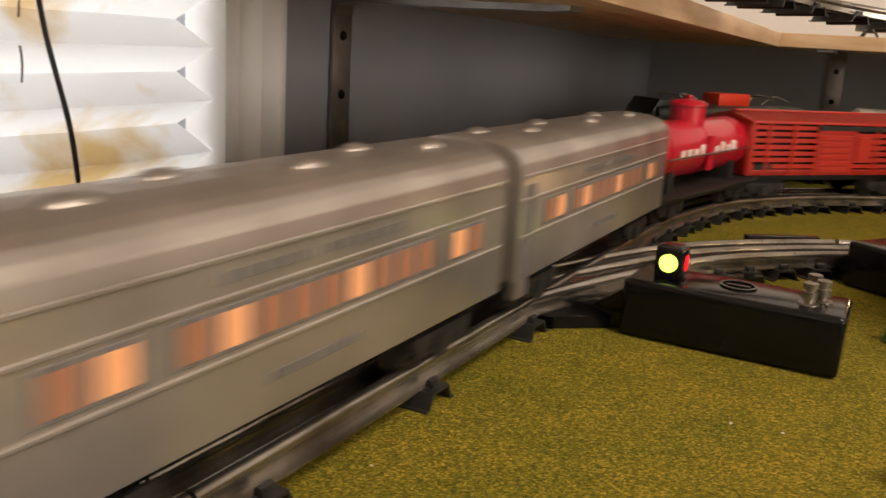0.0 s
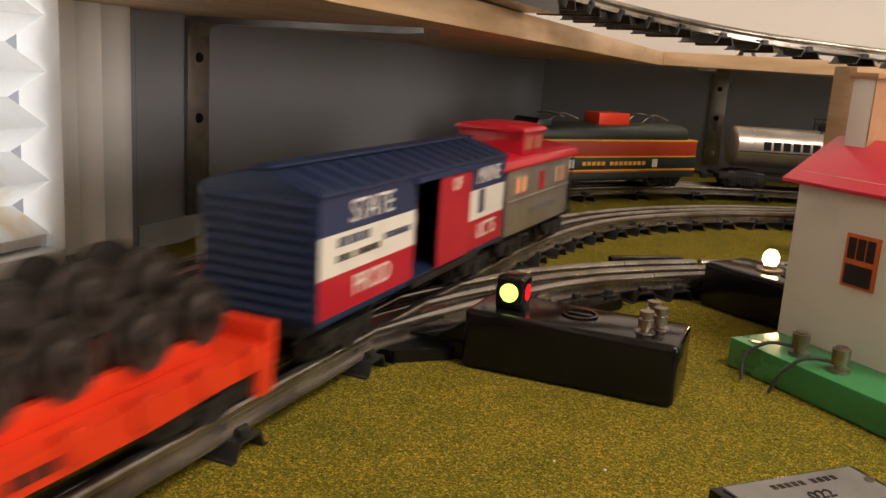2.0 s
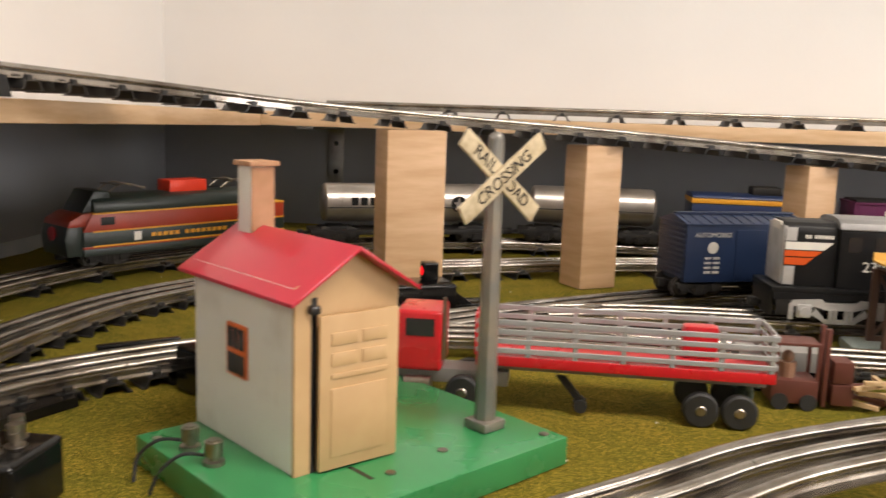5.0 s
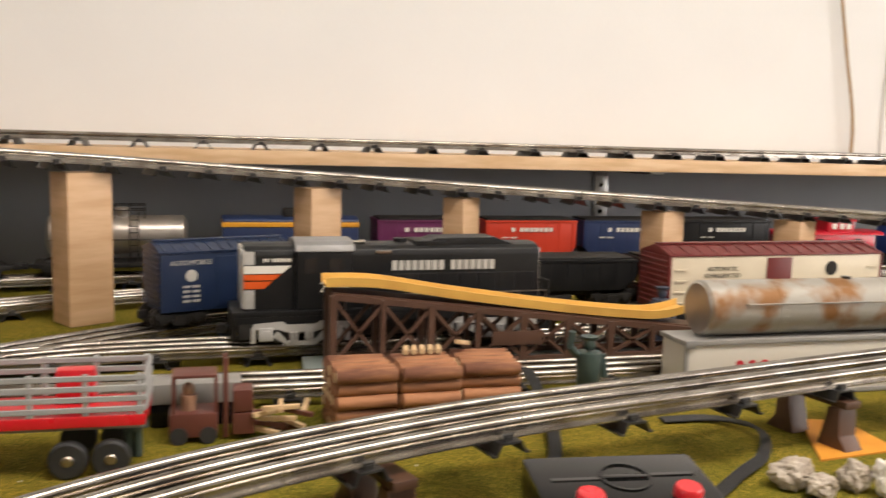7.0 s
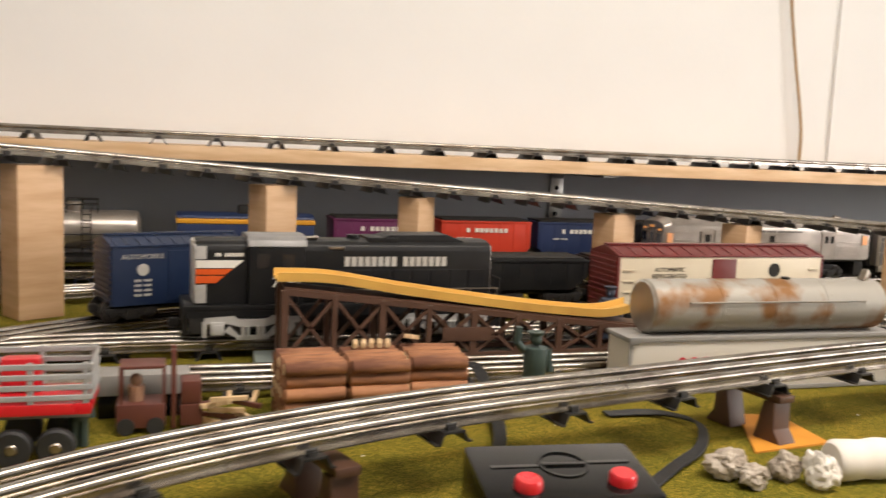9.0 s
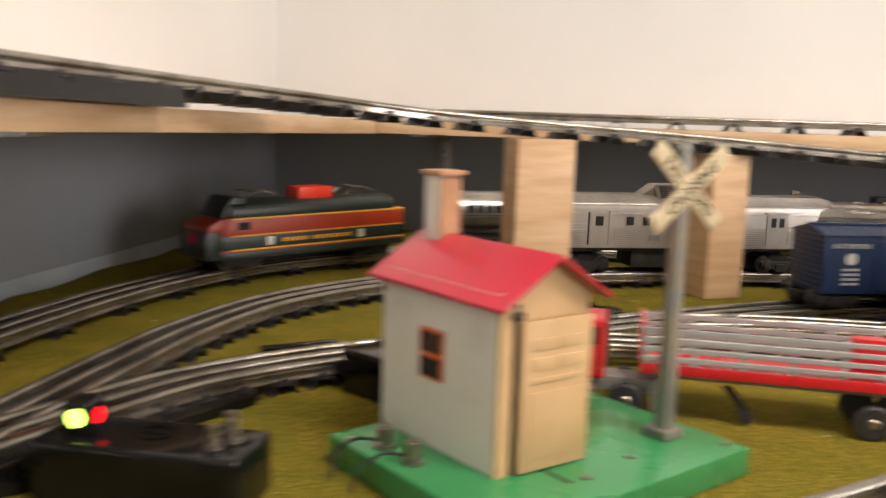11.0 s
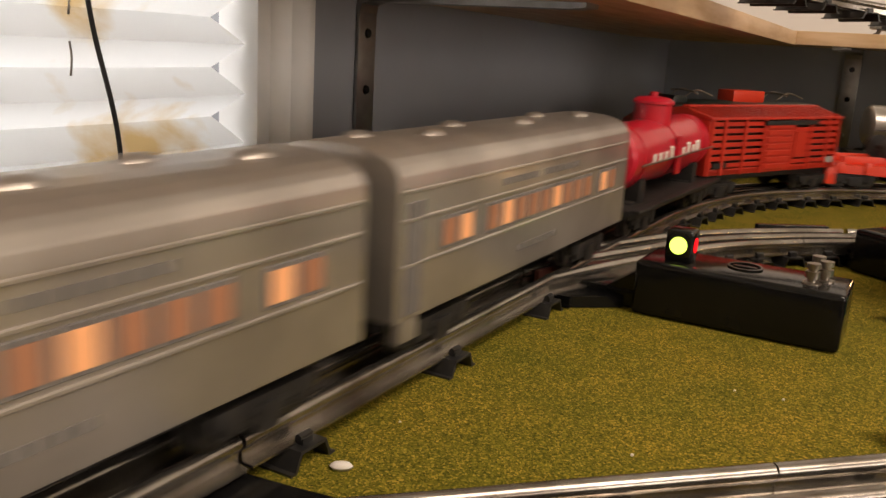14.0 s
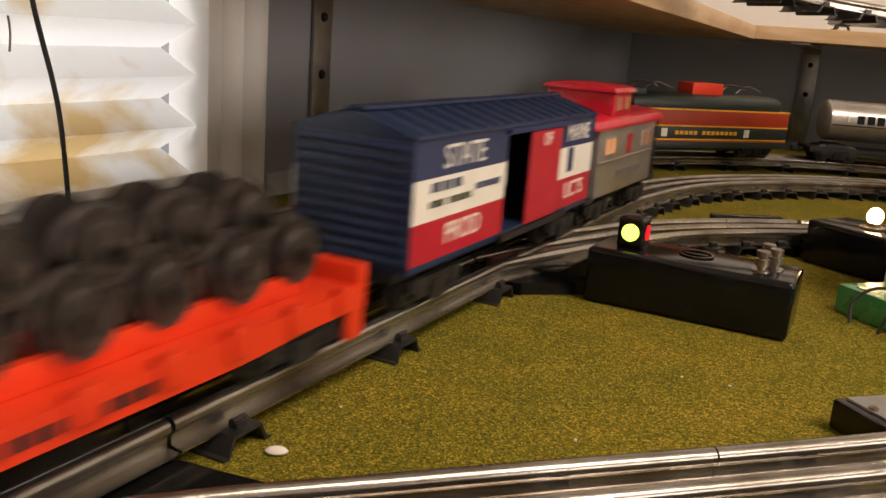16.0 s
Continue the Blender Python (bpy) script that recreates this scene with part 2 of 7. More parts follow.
# ---- track ----
RAIL_TOP = 0.0175
GAUGE = 0.0175
# tubular rail: foot, pinched web, round head
RAIL_FOOT = 0.0072
RAIL = [(-0.0055, 0.0), (0.0055, 0.0), (0.0055, 0.0008), (0.0012, 0.0013), (0.0011, 0.0046), (0.0024, 0.0058), (0.0029, 0.0074), (0.0025, 0.0090), (0.0014, 0.0100), (0.0, 0.0103),
        (-0.0014, 0.0100), (-0.0025, 0.0090), (-0.0029, 0.0074), (-0.0024, 0.0058), (-0.0011, 0.0046), (-0.0012, 0.0013), (-0.0055, 0.0008)]


def make_tie_mesh():
    # pressed steel channel, open at its ends, with turned-out feet, and clips bent over the rail foot
    w = 0.028
    bm = prism([(-0.0115, 0.0), (-0.0085, 0.0), (-0.0058, 0.0060), (0.0058, 0.0060), (0.0085, 0.0), (0.0115, 0.0), (0.0115, 0.0009), (0.0094, 0.0009), (0.0066, 0.0071), (-0.0066, 0.0071), (-0.0094, 0.0009), (-0.0115, 0.0009)], -w, w, "x")
    for x in (-GAUGE, GAUGE):
        for d in (-0.0062, 0.0062):
            box(x + d - 0.0017, -0.0026, 0.0070, x + d + 0.0017, 0.0026, 0.0092, bm=bm)
            cyl(0.0014, (x + d, -0.0030, 0.0094), (x + d, 0.0030, 0.0094), 6, bm=bm)
    box(-0.006, -0.005, 0.0070, 0.006, 0.005, 0.0078, bm=bm)
    me = bpy.data.meshes.new("tie")
    bmesh.ops.recalc_face_normals(bm, faces=bm.faces)
    bm.to_mesh(me)
    bm.free()
    me.materials.append(TIE)
    return me


TIE_MESH = make_tie_mesh()


def track(label, pts, ties=0.1, start=0.05, joint=0.254, z=0.0, skip=(), rail=STEEL):
    """A run of three-rail track: left, middle and right rail, and its ties; each section of rail ends in a narrow gap."""
    line, length = spline(pts)
    for p in line:
        p.z += z
    ob = thing("railway_track", label, "track", kind="structure")
    n = len(line) - 1
    step = length / n
    per = max(8, int(joint / step))
    tangents = [tangent(line, i) for i in range(n + 1)]
    for k, side in enumerate((-GAUGE, 0.0, GAUGE)):
        i = 0
        first = per // (2 if k == 1 else 1)
        while i < n:
            j = min(n, i + (first if i == 0 else per))
            seg = [v.copy() for v in line[i:j + 1]]
            if len(seg) > 2:
                seg[0] = seg[0].lerp(seg[1], 0.06)
                seg[-1] = seg[-1].lerp(seg[-2], 0.06)
                part("rail", sweep(seg, RAIL, side, RAIL_FOOT, None, tangents[i:j + 1]), rail, ob)
            i = j
    d = start
    while d < length - 0.01:
        if not any(a <= d <= b for a, b in skip):
            i = int(d / step)
            t = tangents[i]
            tie = new("tie", TIE_MESH)
            tie.parent = ob
            pitch = math.asin(max(-1, min(1, t.z)))
            tie.matrix_local = Matrix.Translation(line[i]) @ Matrix.Rotation(math.atan2(t.y, t.x) - math.pi / 2, 4, "Z") @ Matrix.Rotation(pitch, 4, "X")
        d += ties
    return ob, line


# ---- room ----
WX, WY, RX, SY = -0.362, 1.45, 3.2, -2.2
FLOOR_Z, CEIL_Z = -0.95, 1.5
SHELF_Z, SHELF_T = 0.159, 0.018
PAINT_Z = 0.172


def structure(name, bm, mat, label, smooth=None):
    return tagged(finish(name, bm, mat, None, "", smooth), label, "wall" if "wall" in name else name.split("_")[0], kind="structure")


# window opening in the left wall
WIN_Y0, WIN_Y1, WIN_Z0, WIN_Z1 = -0.42, 0.438, 0.012, 0.95
T = 0.12
bm = bmesh.new()
box(WX - T, SY, FLOOR_Z, WX, WIN_Y0, PAINT_Z, bm=bm)
box(WX - T, WIN_Y1, FLOOR_Z, WX, WY + T, PAINT_Z, bm=bm)
box(WX - T, WIN_Y0, FLOOR_Z, WX, WIN_Y1, WIN_Z0, bm=bm)
structure("wall_west", bm, WALL_BLUE, "blue-grey painted wall with a window, below the shelf")
bm = bmesh.new()
box(WX - T, SY, PAINT_Z, WX, WIN_Y0, CEIL_Z, bm=bm)
box(WX - T, WIN_Y1, PAINT_Z, WX, WY + T, CEIL_Z, bm=bm)
box(WX - T, WIN_Y0, WIN_Z1, WX, WIN_Y1, CEIL_Z, bm=bm)
structure("wall_west_upper", bm, WALL_WHITE, "white painted wall above the shelf")
structure("wall_north", box(WX, WY, FLOOR_Z, RX + T, WY + T, PAINT_Z), WALL_BLUE, "blue-grey painted back wall below the shelf")
bm = box(WX, WY, PAINT_Z, 1.62, WY + T, CEIL_Z)
box(1.62, WY - 0.006, PAINT_Z, RX + T, WY + T, CEIL_Z, bm=bm)
structure("wall_north_upper", bm, WALL_WHITE, "white painted back wall above the shelf")
# east wall is out of view; its window opening is added for the fill lamp
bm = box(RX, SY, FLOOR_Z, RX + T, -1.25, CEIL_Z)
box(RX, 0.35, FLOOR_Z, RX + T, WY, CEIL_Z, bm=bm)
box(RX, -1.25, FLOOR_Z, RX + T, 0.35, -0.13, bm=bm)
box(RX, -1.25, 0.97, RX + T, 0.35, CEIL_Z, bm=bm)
structure("wall_east", bm, WALL_WHITE, "white painted wall across the room, with an added unseen window opening")
structure("wall_south", box(WX - T, SY - T, FLOOR_Z, RX + T, SY, CEIL_Z), WALL_WHITE, "white painted wall behind the layout")
structure("ceiling", box(WX - T, SY - T, CEIL_Z, RX + T, WY + T, CEIL_Z + 0.1), CEIL, "plain white painted ceiling")
structure("floor", box(WX - T, SY - T, FLOOR_Z - 0.1, RX + T, WY + T, FLOOR_Z), FLOOR, "brown carpeted floor of the room")

SEAM = material("dark_wall_seam", (0.03, 0.03, 0.032), 0.8)
PALE_STRIP = material("pale_blue_grey_strip", (0.36, 0.40, 0.43), 0.7, colour2=(0.42, 0.46, 0.48), scale=30)
structure("trim_1", box(WX, WIN_Y1 + 0.0425, 0.0, WX + 0.003, WIN_Y1 + 0.0590, PAINT_Z - 0.012), WALL_BLUE, "grey painted board beside the window casing")
structure("trim_2", box(WX, WIN_Y1 + 0.0592, 0.0, WX + 0.0012, WIN_Y1 + 0.0612, PAINT_Z - 0.012), SEAM, "dark open seam between two wall boards")
structure("baseboard", box(WX, WIN_Y1 + 0.0625, 0.0, WX + 0.0015, WY - 0.001, 0.020), PALE_STRIP, "paler strip along the foot of the wall")

# layout table with its green mat
TABLE_X1, TABLE_Y0 = 2.5, -1.1
table = thing("layout_table", "large wooden layout table covered with green scatter mat", "table", kind="structure")
part("tabletop", box(WX + 0.004, TABLE_Y0, -0.03, TABLE_X1, WY - 0.004, -0.003, 0.002), PINE_X, table)
part("leg", box(0.0, TABLE_Y0 + 0.05, FLOOR_Z, 0.09, TABLE_Y0 + 0.14, -0.03), PINE, table)
part("leg", box(TABLE_X1 - 0.15, TABLE_Y0 + 0.05, FLOOR_Z, TABLE_X1 - 0.06, TABLE_Y0 + 0.14, -0.03), PINE, table)
part("leg", box(TABLE_X1 - 0.15, WY - 0.2, FLOOR_Z, TABLE_X1 - 0.06, WY - 0.11, -0.03), PINE, table)
bm = bmesh.new()
# the mat: its edge curls up unevenly along the wall
ny = 130
cols = []
xs = [WX + 0.003, WX + 0.012, WX + 0.03, WX + 0.06, 0.3, 1.2, TABLE_X1]
for i, x in enumerate(xs):
    row = []
    for j in range(ny + 1):
        y = TABLE_Y0 + (WY - 0.005 - TABLE_Y0) * j / ny
        curl = 0.004 + 0.006 * noise.noise((0, y * 7, 3.1)) + 0.004 * noise.noise((0, y * 31, 1.7))
        lift = {0: 1.0, 1: 0.9, 2: 0.3}.get(i, 0.0)
        row.append(bm.verts.new((x, y, max(0, curl) * lift)))
    cols.append(row)
for a, b in zip(cols, cols[1:]):
    for j in range(ny):
        bm.faces.new((a[j], b[j], b[j + 1], a[j + 1]))
ground = tagged(finish("ground", bm, GRASS, None, "", 40), "olive green scatter mat with stray specks", "ground", kind="structure")

# shelf round the room above the layout
shelf = thing("wall_shelf", "unpainted pine shelf boards fixed along two walls", "shelf", kind="structure")
EDGE_X, EDGE_Y = -0.135, 1.247
SLOPE = 0.0145  # the long board hangs a little lower towards the corner
long_board = part("board", box(WX + 0.004, -0.9 - EDGE_Y, 0, EDGE_X, -0.003, SHELF_T, 0.0012), PINE_Y, shelf)
long_board.matrix_local = Matrix.Translation((0, EDGE_Y, SHELF_Z - 0.001)) @ Matrix.Rotation(-math.atan(SLOPE), 4, "X")
part("board", box(WX + 0.002, EDGE_Y, SHELF_Z, RX - 0.002, WY - 0.008, SHELF_Z + SHELF_T, 0.0012), PINE_X, shelf)


def bracket(m, drop=0.145, arm=0.19):
    ob = thing("shelf_bracket", "grey steel angle bracket screwed to the wall", "bracket", m, group="shelf brackets")
    bm = box(-0.012, -0.003, -drop, 0.012, 0, 0, 0.0006)
    part("upright", bm, GALV, ob)
    # lowest is a screw; upper two are black discs standing in for dark holes
    for z in (-0.028, -drop * 0.5, -drop + 0.018):
        part("screw", cyl(0.0040, (0, -0.003, z), (0, -0.0046, z), 12, 0.0032), GALV if z < -drop + 0.02 else BLACK, ob)
    bm = prism([(-0.003, -0.0125), (-0.0045, -0.006), (-0.0125, -0.0036), (-arm + 0.012, -0.0034), (-arm, -0.0022), (-arm, 0.0012), (-0.010, 0.0012), (-0.0018, -0.002), (0.0, -0.0125)], -0.012, 0.012, "x")
    part("arm", bm, GALV, ob)
    return ob


b1 = bracket(pose(WX + 0.001, 0.562, SHELF_Z + 0.0078, 0, 0, 90))
copy_thing(b1, pose(WX + 0.001, -0.6, SHELF_Z + 0.0245, 0, 0, 90))
for x in (-0.078, 1.064, 2.2):
    copy_thing(b1, pose(x, WY - 0.001, SHELF_Z - 0.0015))

# window: casing, sash, glass, pleated blind
win = thing("window_1", "white painted window casing with a drawn pleated blind", "window", kind="structure")
moulding = [(WX - 0.002, WIN_Y1 + 0.006), (WX + 0.004, WIN_Y1 + 0.006), (WX + 0.013, WIN_Y1 + 0.013), (WX + 0.0145, WIN_Y1 + 0.017), (WX + 0.012, WIN_Y1 + 0.0195), (WX + 0.007, WIN_Y1 + 0.021), (WX + 0.0075, WIN_Y1 + 0.0235),
            (WX + 0.016, WIN_Y1 + 0.031), (WX + 0.0175, WIN_Y1 + 0.035), (WX + 0.0165, WIN_Y1 + 0.040), (WX + 0.012, WIN_Y1 + 0.042), (WX - 0.002, WIN_Y1 + 0.042)]
part("casing", prism(moulding, 0.002, WIN_Z1 + 0.04, "z"), WHITE_FRAME, win)
part("casing", box(WX - 0.002, WIN_Y0 - 0.042, 0.002, WX + 0.008, WIN_Y0 - 0.006, WIN_Z1 + 0.04, 0.003), WHITE_FRAME, win)
part("casing", box(WX - 0.002, WIN_Y0 - 0.042, WIN_Z1 + 0.041, WX + 0.008, WIN_Y1 + 0.042, WIN_Z1 + 0.08, 0.003), WHITE_FRAME, win)
part("stop_bead", box(WX - 0.03, WIN_Y1 - 0.008, WIN_Z0, WX + 0.006, WIN_Y1 + 0.0055, WIN_Z1, 0.002), WHITE_FRAME, win)
part("window_sill", box(WX - 0.10, WIN_Y0 + 0.001, WIN_Z0 - 0.008, WX + 0.008, WIN_Y1 - 0.009, WIN_Z0 + 0.006, 0.003), WHITE_FRAME, win)
glass = bpy.data.materials.new("window_glass")
glass.use_nodes = True
gb = glass.node_tree.nodes["Principled BSDF"]
gb.inputs["Transmission Weight"].default_value, gb.inputs["Roughness"].default_value, gb.inputs["IOR"].default_value = 1.0, 0.0, 1.45
pane = part("pane", box(WX - 0.086, WIN_Y0 + 0.002, WIN_Z0 + 0.008, WX - 0.082, WIN_Y1 - 0.01, WIN_Z1 - 0.002), glass, win)
pane.visible_shadow = False
bm = bmesh.new()
pitch = 0.0335
cols = []
nz = int((WIN_Z1 - 0.045) / pitch * 2)
rng = random.Random(2)
for k in range(nz + 1):
    z = 0.026 + k * pitch / 2
    x = WX - 0.004 if k % 2 == 0 else WX - 0.026
    row = []
    for j in range(25):
        y = WIN_Y0 + 0.004 + (WIN_Y1 - 0.019 - WIN_Y0) * j / 24
        sag = 0.0015 * noise.noise((y * 9, z * 20, 0.3))
        row.append(bm.verts.new((x + sag, y + (0.006 if k % 2 == 0 else -0.004) * (j == 24), z + sag)))
    cols.append(row)
blind = thing("pleated_blind", "cream pleated paper blind, stained brown and lit from behind", "blind")
points = [[v.co.copy() for v in row] for row in cols]
bm.free()
for k in range(0, nz - 1, 2):
    bm = bmesh.new()
    rows = [[bm.verts.new(c) for c in points[k + i]] for i in range(3)]
    for a, b in zip(rows, rows[1:]):
        for j in range(24):
            bm.faces.new((a[j], a[j + 1], b[j + 1], b[j]))
    part("pleat", bm, BLIND, blind, smooth=None)
part("bottom_rail", box(WX - 0.024, WIN_Y0 + 0.004, 0.0195, WX - 0.004, WIN_Y1 - 0.013, 0.0262, 0.001), WHITE_FRAME, blind)
BACK = glow("bright_sky_backdrop", (0.9, 0.95, 1.0), 1.2)
# unseen window frame and glowing backdrop, added to go with the east fill lamp
fill_win = thing("window_2", "plain white framed window across the room, added unseen for the fill lamp", "window", kind="structure")
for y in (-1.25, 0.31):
    part("window_frame", box(RX + 0.04, y, -0.13, RX + 0.08, y + 0.04, 0.97), WHITE_FRAME, fill_win)
tagged(finish("backdrop", box(RX + 0.5, -1.75, -0.5, RX + 0.51, 0.85, 1.4), BACK), "pale glowing backdrop outside the added far window", "sky", kind="structure")
tagged(finish("backdrop", box(WX - 0.75, -1.6, -0.8, WX - 0.74, 1.6, 1.9), BACK), "pale overcast daylight outside the window", "sky", kind="structure")

# ---- tracks ----
LOOP = [(-0.137, -0.45), (-0.137, -0.2), (-0.137, 0.1), (-0.137, 0.35), (-0.138, 0.56), (-0.135, 0.68), (-0.112, 0.80), (-0.068, 0.885), (-0.012, 0.953), (0.06, 1.008), (0.164, 1.060), (0.27, 1.105),
        (0.385, 1.14), (0.5, 1.165), (0.65, 1.18), (0.9, 1.185), (1.3, 1.185), (1.62, 1.17)]
LOOP_FULL = LOOP + [(1.80, 1.10), (1.93, 0.95), (1.98, 0.7), (1.98, 0.2), (1.98, -0.3), (1.93, -0.55), (1.80, -0.70), (1.6, -0.77), (1.2, -0.78), (0.6, -0.78), (0.2, -0.77), (0.0, -0.70), (-0.11, -0.58)]
full, FULL_LEN = spline(LOOP_FULL + [LOOP_FULL[0]], 0.004)
MAIN = "three-rail tinplate main line on black steel ties"
track(MAIN, [(-0.137, 0.155), (-0.137, 0.28), (-0.137, 0.396)], 0.1, 0.03)
track(MAIN, [(-0.137, -0.45), (-0.137, -0.2), (-0.137, 0.154)], 0.1, 0.02)
track("three-rail tinplate main line curve on closely set ties", [(-0.138, 0.56), (-0.135, 0.68), (-0.112, 0.80), (-0.068, 0.885), (-0.012, 0.953), (0.06, 1.008), (0.164, 1.060), (0.27, 1.105)], 0.04, 0.02)
track("three-rail tinplate main line along the back wall", LOOP_FULL[11:28], 0.085, 0.04)
track(MAIN, [(0.6, -0.78), (0.2, -0.77), (0.0, -0.70), (-0.11, -0.58), (-0.137, -0.45)], 0.085, 0.04)
SIDING = [(-0.268, -0.9), (-0.268, -0.2), (-0.267, 0.4), (-0.264, 0.7), (-0.25, 0.83), (-0.215, 0.95), (-0.165, 1.035), (-0.105, 1.105), (-0.03, 1.165), (0.06, 1.21),
          (0.2, 1.25), (0.4, 1.268), (0.6, 1.27), (1.2, 1.27), (2.4, 1.27)]
track("three-rail tinplate siding along the wall", SIDING, 0.085, 0.06)
# yard: the route that curves off the first switch, and its branches
track("three-rail yard lead curving off the switch", [(-0.137, 0.40), (-0.122, 0.452), (-0.103, 0.504), (-0.080, 0.558), (-0.053, 0.598), (-0.020, 0.634), (0.012, 0.664)], 0.03, 0.12)
track("three-rail yard lead", [(0.0125, 0.6645), (0.06, 0.697), (0.107, 0.735), (0.166, 0.788), (0.205, 0.821)], 0.05, 0.13)
track("three-rail yard track under the blue boxcar", [(0.2055, 0.8215), (0.271, 0.872), (0.347, 0.925), (0.42, 0.965), (0.5, 0.985), (0.65, 0.995), (0.9, 1.0), (1.32, 1.0)], 0.085, 0.03)
track("three-rail yard track under the diesel", [(0.25, 0.842), (0.321, 0.860), (0.397, 0.867), (0.5, 0.868), (0.75, 0.878), (1.2, 0.895), (1.75, 0.90)], 0.085, 0.05)
track("three-rail yard track in front of the trestle", [(0.10, 0.722), (0.15, 0.742), (0.216, 0.752), (0.33, 0.748), (0.45, 0.744), (0.55, 0.743), (0.69, 0.745), (0.78, 0.745), (1.2, 0.745), (1.6, 0.75)], 0.085, 0.05)
# the climbing line in front, on graduated trestle bents
RISE = [(-0.125, 0.03, 0.0), (-0.085, 0.10, 0.0), (-0.030, 0.158, 0.0), (0.067, 0.250, 0.002), (0.19, 0.350, 0.013), (0.302, 0.424, 0.024), (0.345, 0.456, 0.027), (0.397, 0.485, 0.029), (0.456, 0.508, 0.031),
        (0.564, 0.541, 0.0325), (0.716, 0.570, 0.034), (0.930, 0.610, 0.035), (1.034, 0.624, 0.036), (1.3, 0.66, 0.038), (1.75, 0.72, 0.04)]
_, rise_line = track("three-rail line that climbs on trestle bents", RISE, 0.085, 0.12)
# upper line: along the shelf, then down a ramp carried by wooden posts
UPPER = [(-0.150, -0.9, 0.2145), (-0.150, 0.3, 0.1970), (-0.147, 0.5, 0.1940), (-0.138, 0.64, 0.191), (-0.118, 0.75, 0.1875), (-0.075, 0.85, 0.182), (-0.005, 0.92, 0.1745), (0.10, 0.972, 0.167), (0.30, 1.045, 0.1555),
         (0.55, 1.107, 0.139), (0.735, 1.117, 0.128), (0.965, 1.09, 0.117), (1.17, 1.06, 0.107), (1.39, 1.0, 0.097), (1.7, 0.9, 0.083)]
_, upper_line = track("three-rail upper line running down a ramp", UPPER, 0.05, 0.02)
track("three-rail line on the back shelf", [(-0.05, 1.283), (0.4, 1.283), (1.5, 1.283), (3.1, 1.283)], 0.075, 0.02, z=SHELF_Z + SHELF_T + 0.0002)
bed, _ = spline([u for u in UPPER[:4]])
tagged(finish("roadbed", sweep(bed, [(-0.030, -0.0062), (0.030, -0.0062), (0.0265, 0.0085), (0.0215, 0.0085), (0.0215, 0.0002), (-0.0215, 0.0002), (-0.0215, 0.0085), (-0.0265, 0.0085)]), BLACK), "black rubber roadbed strip under the upper line", "roadbed", kind="structure")

# ---- wooden posts under the ramp ----


def post(x, y, top, w, d, rz):
    ob = thing("support_post", "unpainted pine block carrying the ramp track", "post", pose(x, y, 0, 0, 0, rz), group="ramp posts")
    part("block", box(-w / 2, -d / 2, 0.0005, w / 2, d / 2, top - 0.0008, 0.0012), PINE, ob)
    return ob


for row in ((0.112, 0.962, 0.1665, 0.062, 0.040, 28), (0.300, 1.045, 0.155, 0.046, 0.040, 32), (0.546, 1.106, 0.1388, 0.042, 0.036, 28), (0.722, 1.116, 0.1283, 0.036, 0.030, 40), (0.980, 1.088, 0.1158, 0.040, 0.036, 20),
            (1.156, 1.062, 0.1072, 0.041, 0.036, 25), (1.384, 1.0, 0.0965, 0.082, 0.04, 20)):
    post(*row)

# ---- more materials ----
SILVER = material("silver_grey_plastic", (0.50, 0.46, 0.415), 0.30, 0.72, colour2=(0.37, 0.335, 0.30), scale=25, bump=0.03, bump_scale=400)
SILVER_DARK = material("grey_plastic_shade", (0.16, 0.15, 0.14), 0.5, 0.1, colour2=(0.12, 0.11, 0.105), scale=30)
RED_TANK = material("bright_red_plastic", (0.52, 0.012, 0.03), 0.3, colour2=(0.46, 0.01, 0.024), scale=30, coat=0.2)
ORANGE = material("orange_red_plastic", (0.46, 0.026, 0.012), 0.4, colour2=(0.39, 0.021, 0.01), scale=30)
ORANGE_HOT = material("fluorescent_orange_plastic", (0.68, 0.042, 0.012), 0.4, colour2=(0.60, 0.034, 0.01), scale=30)
NAVY = material("navy_blue_plastic", (0.015, 0.028, 0.085), 0.4, colour2=(0.02, 0.036, 0.10), scale=30)
BLUE = material("boxcar_blue_plastic", (0.009, 0.020, 0.055), 0.4, colour2=(0.012, 0.025, 0.066), scale=30)
CREAM = material("cream_plastic", (0.62, 0.54, 0.40), 0.45, colour2=(0.56, 0.48, 0.35), scale=30)
WHITE_PAINT = material("white_print", (0.72, 0.69, 0.62), 0.5, colour2=(0.66, 0.63, 0.56), scale=60)
RED_PAINT = material("red_print", (0.45, 0.015, 0.03), 0.4, colour2=(0.40, 0.012, 0.025), scale=40)
BLACK_SATIN = material("black_loco_paint", (0.009, 0.009, 0.010), 0.42, colour2=(0.014, 0.014, 0.014), scale=40, spec=0.25)
CHASSIS = material("black_underframe", (0.011, 0.010, 0.0095), 0.55, colour2=(0.022, 0.02, 0.018), scale=100, spec=0.3)
WHEEL = material("dark_wheel_steel", (0.07, 0.065, 0.06), 0.4, 0.7, colour2=(0.04, 0.038, 0.035), scale=80)
NICKEL = material("nickel_plate", (0.38, 0.34, 0.29), 0.3, 0.95, colour2=(0.26, 0.22, 0.18), scale=120)
MAROON = material("maroon_plastic", (0.14, 0.018, 0.016), 0.42, colour2=(0.115, 0.014, 0.013), scale=40)
YELLOW = material("golden_yellow_paint", (0.75, 0.36, 0.03), 0.4, colour2=(0.68, 0.31, 0.025), scale=40)
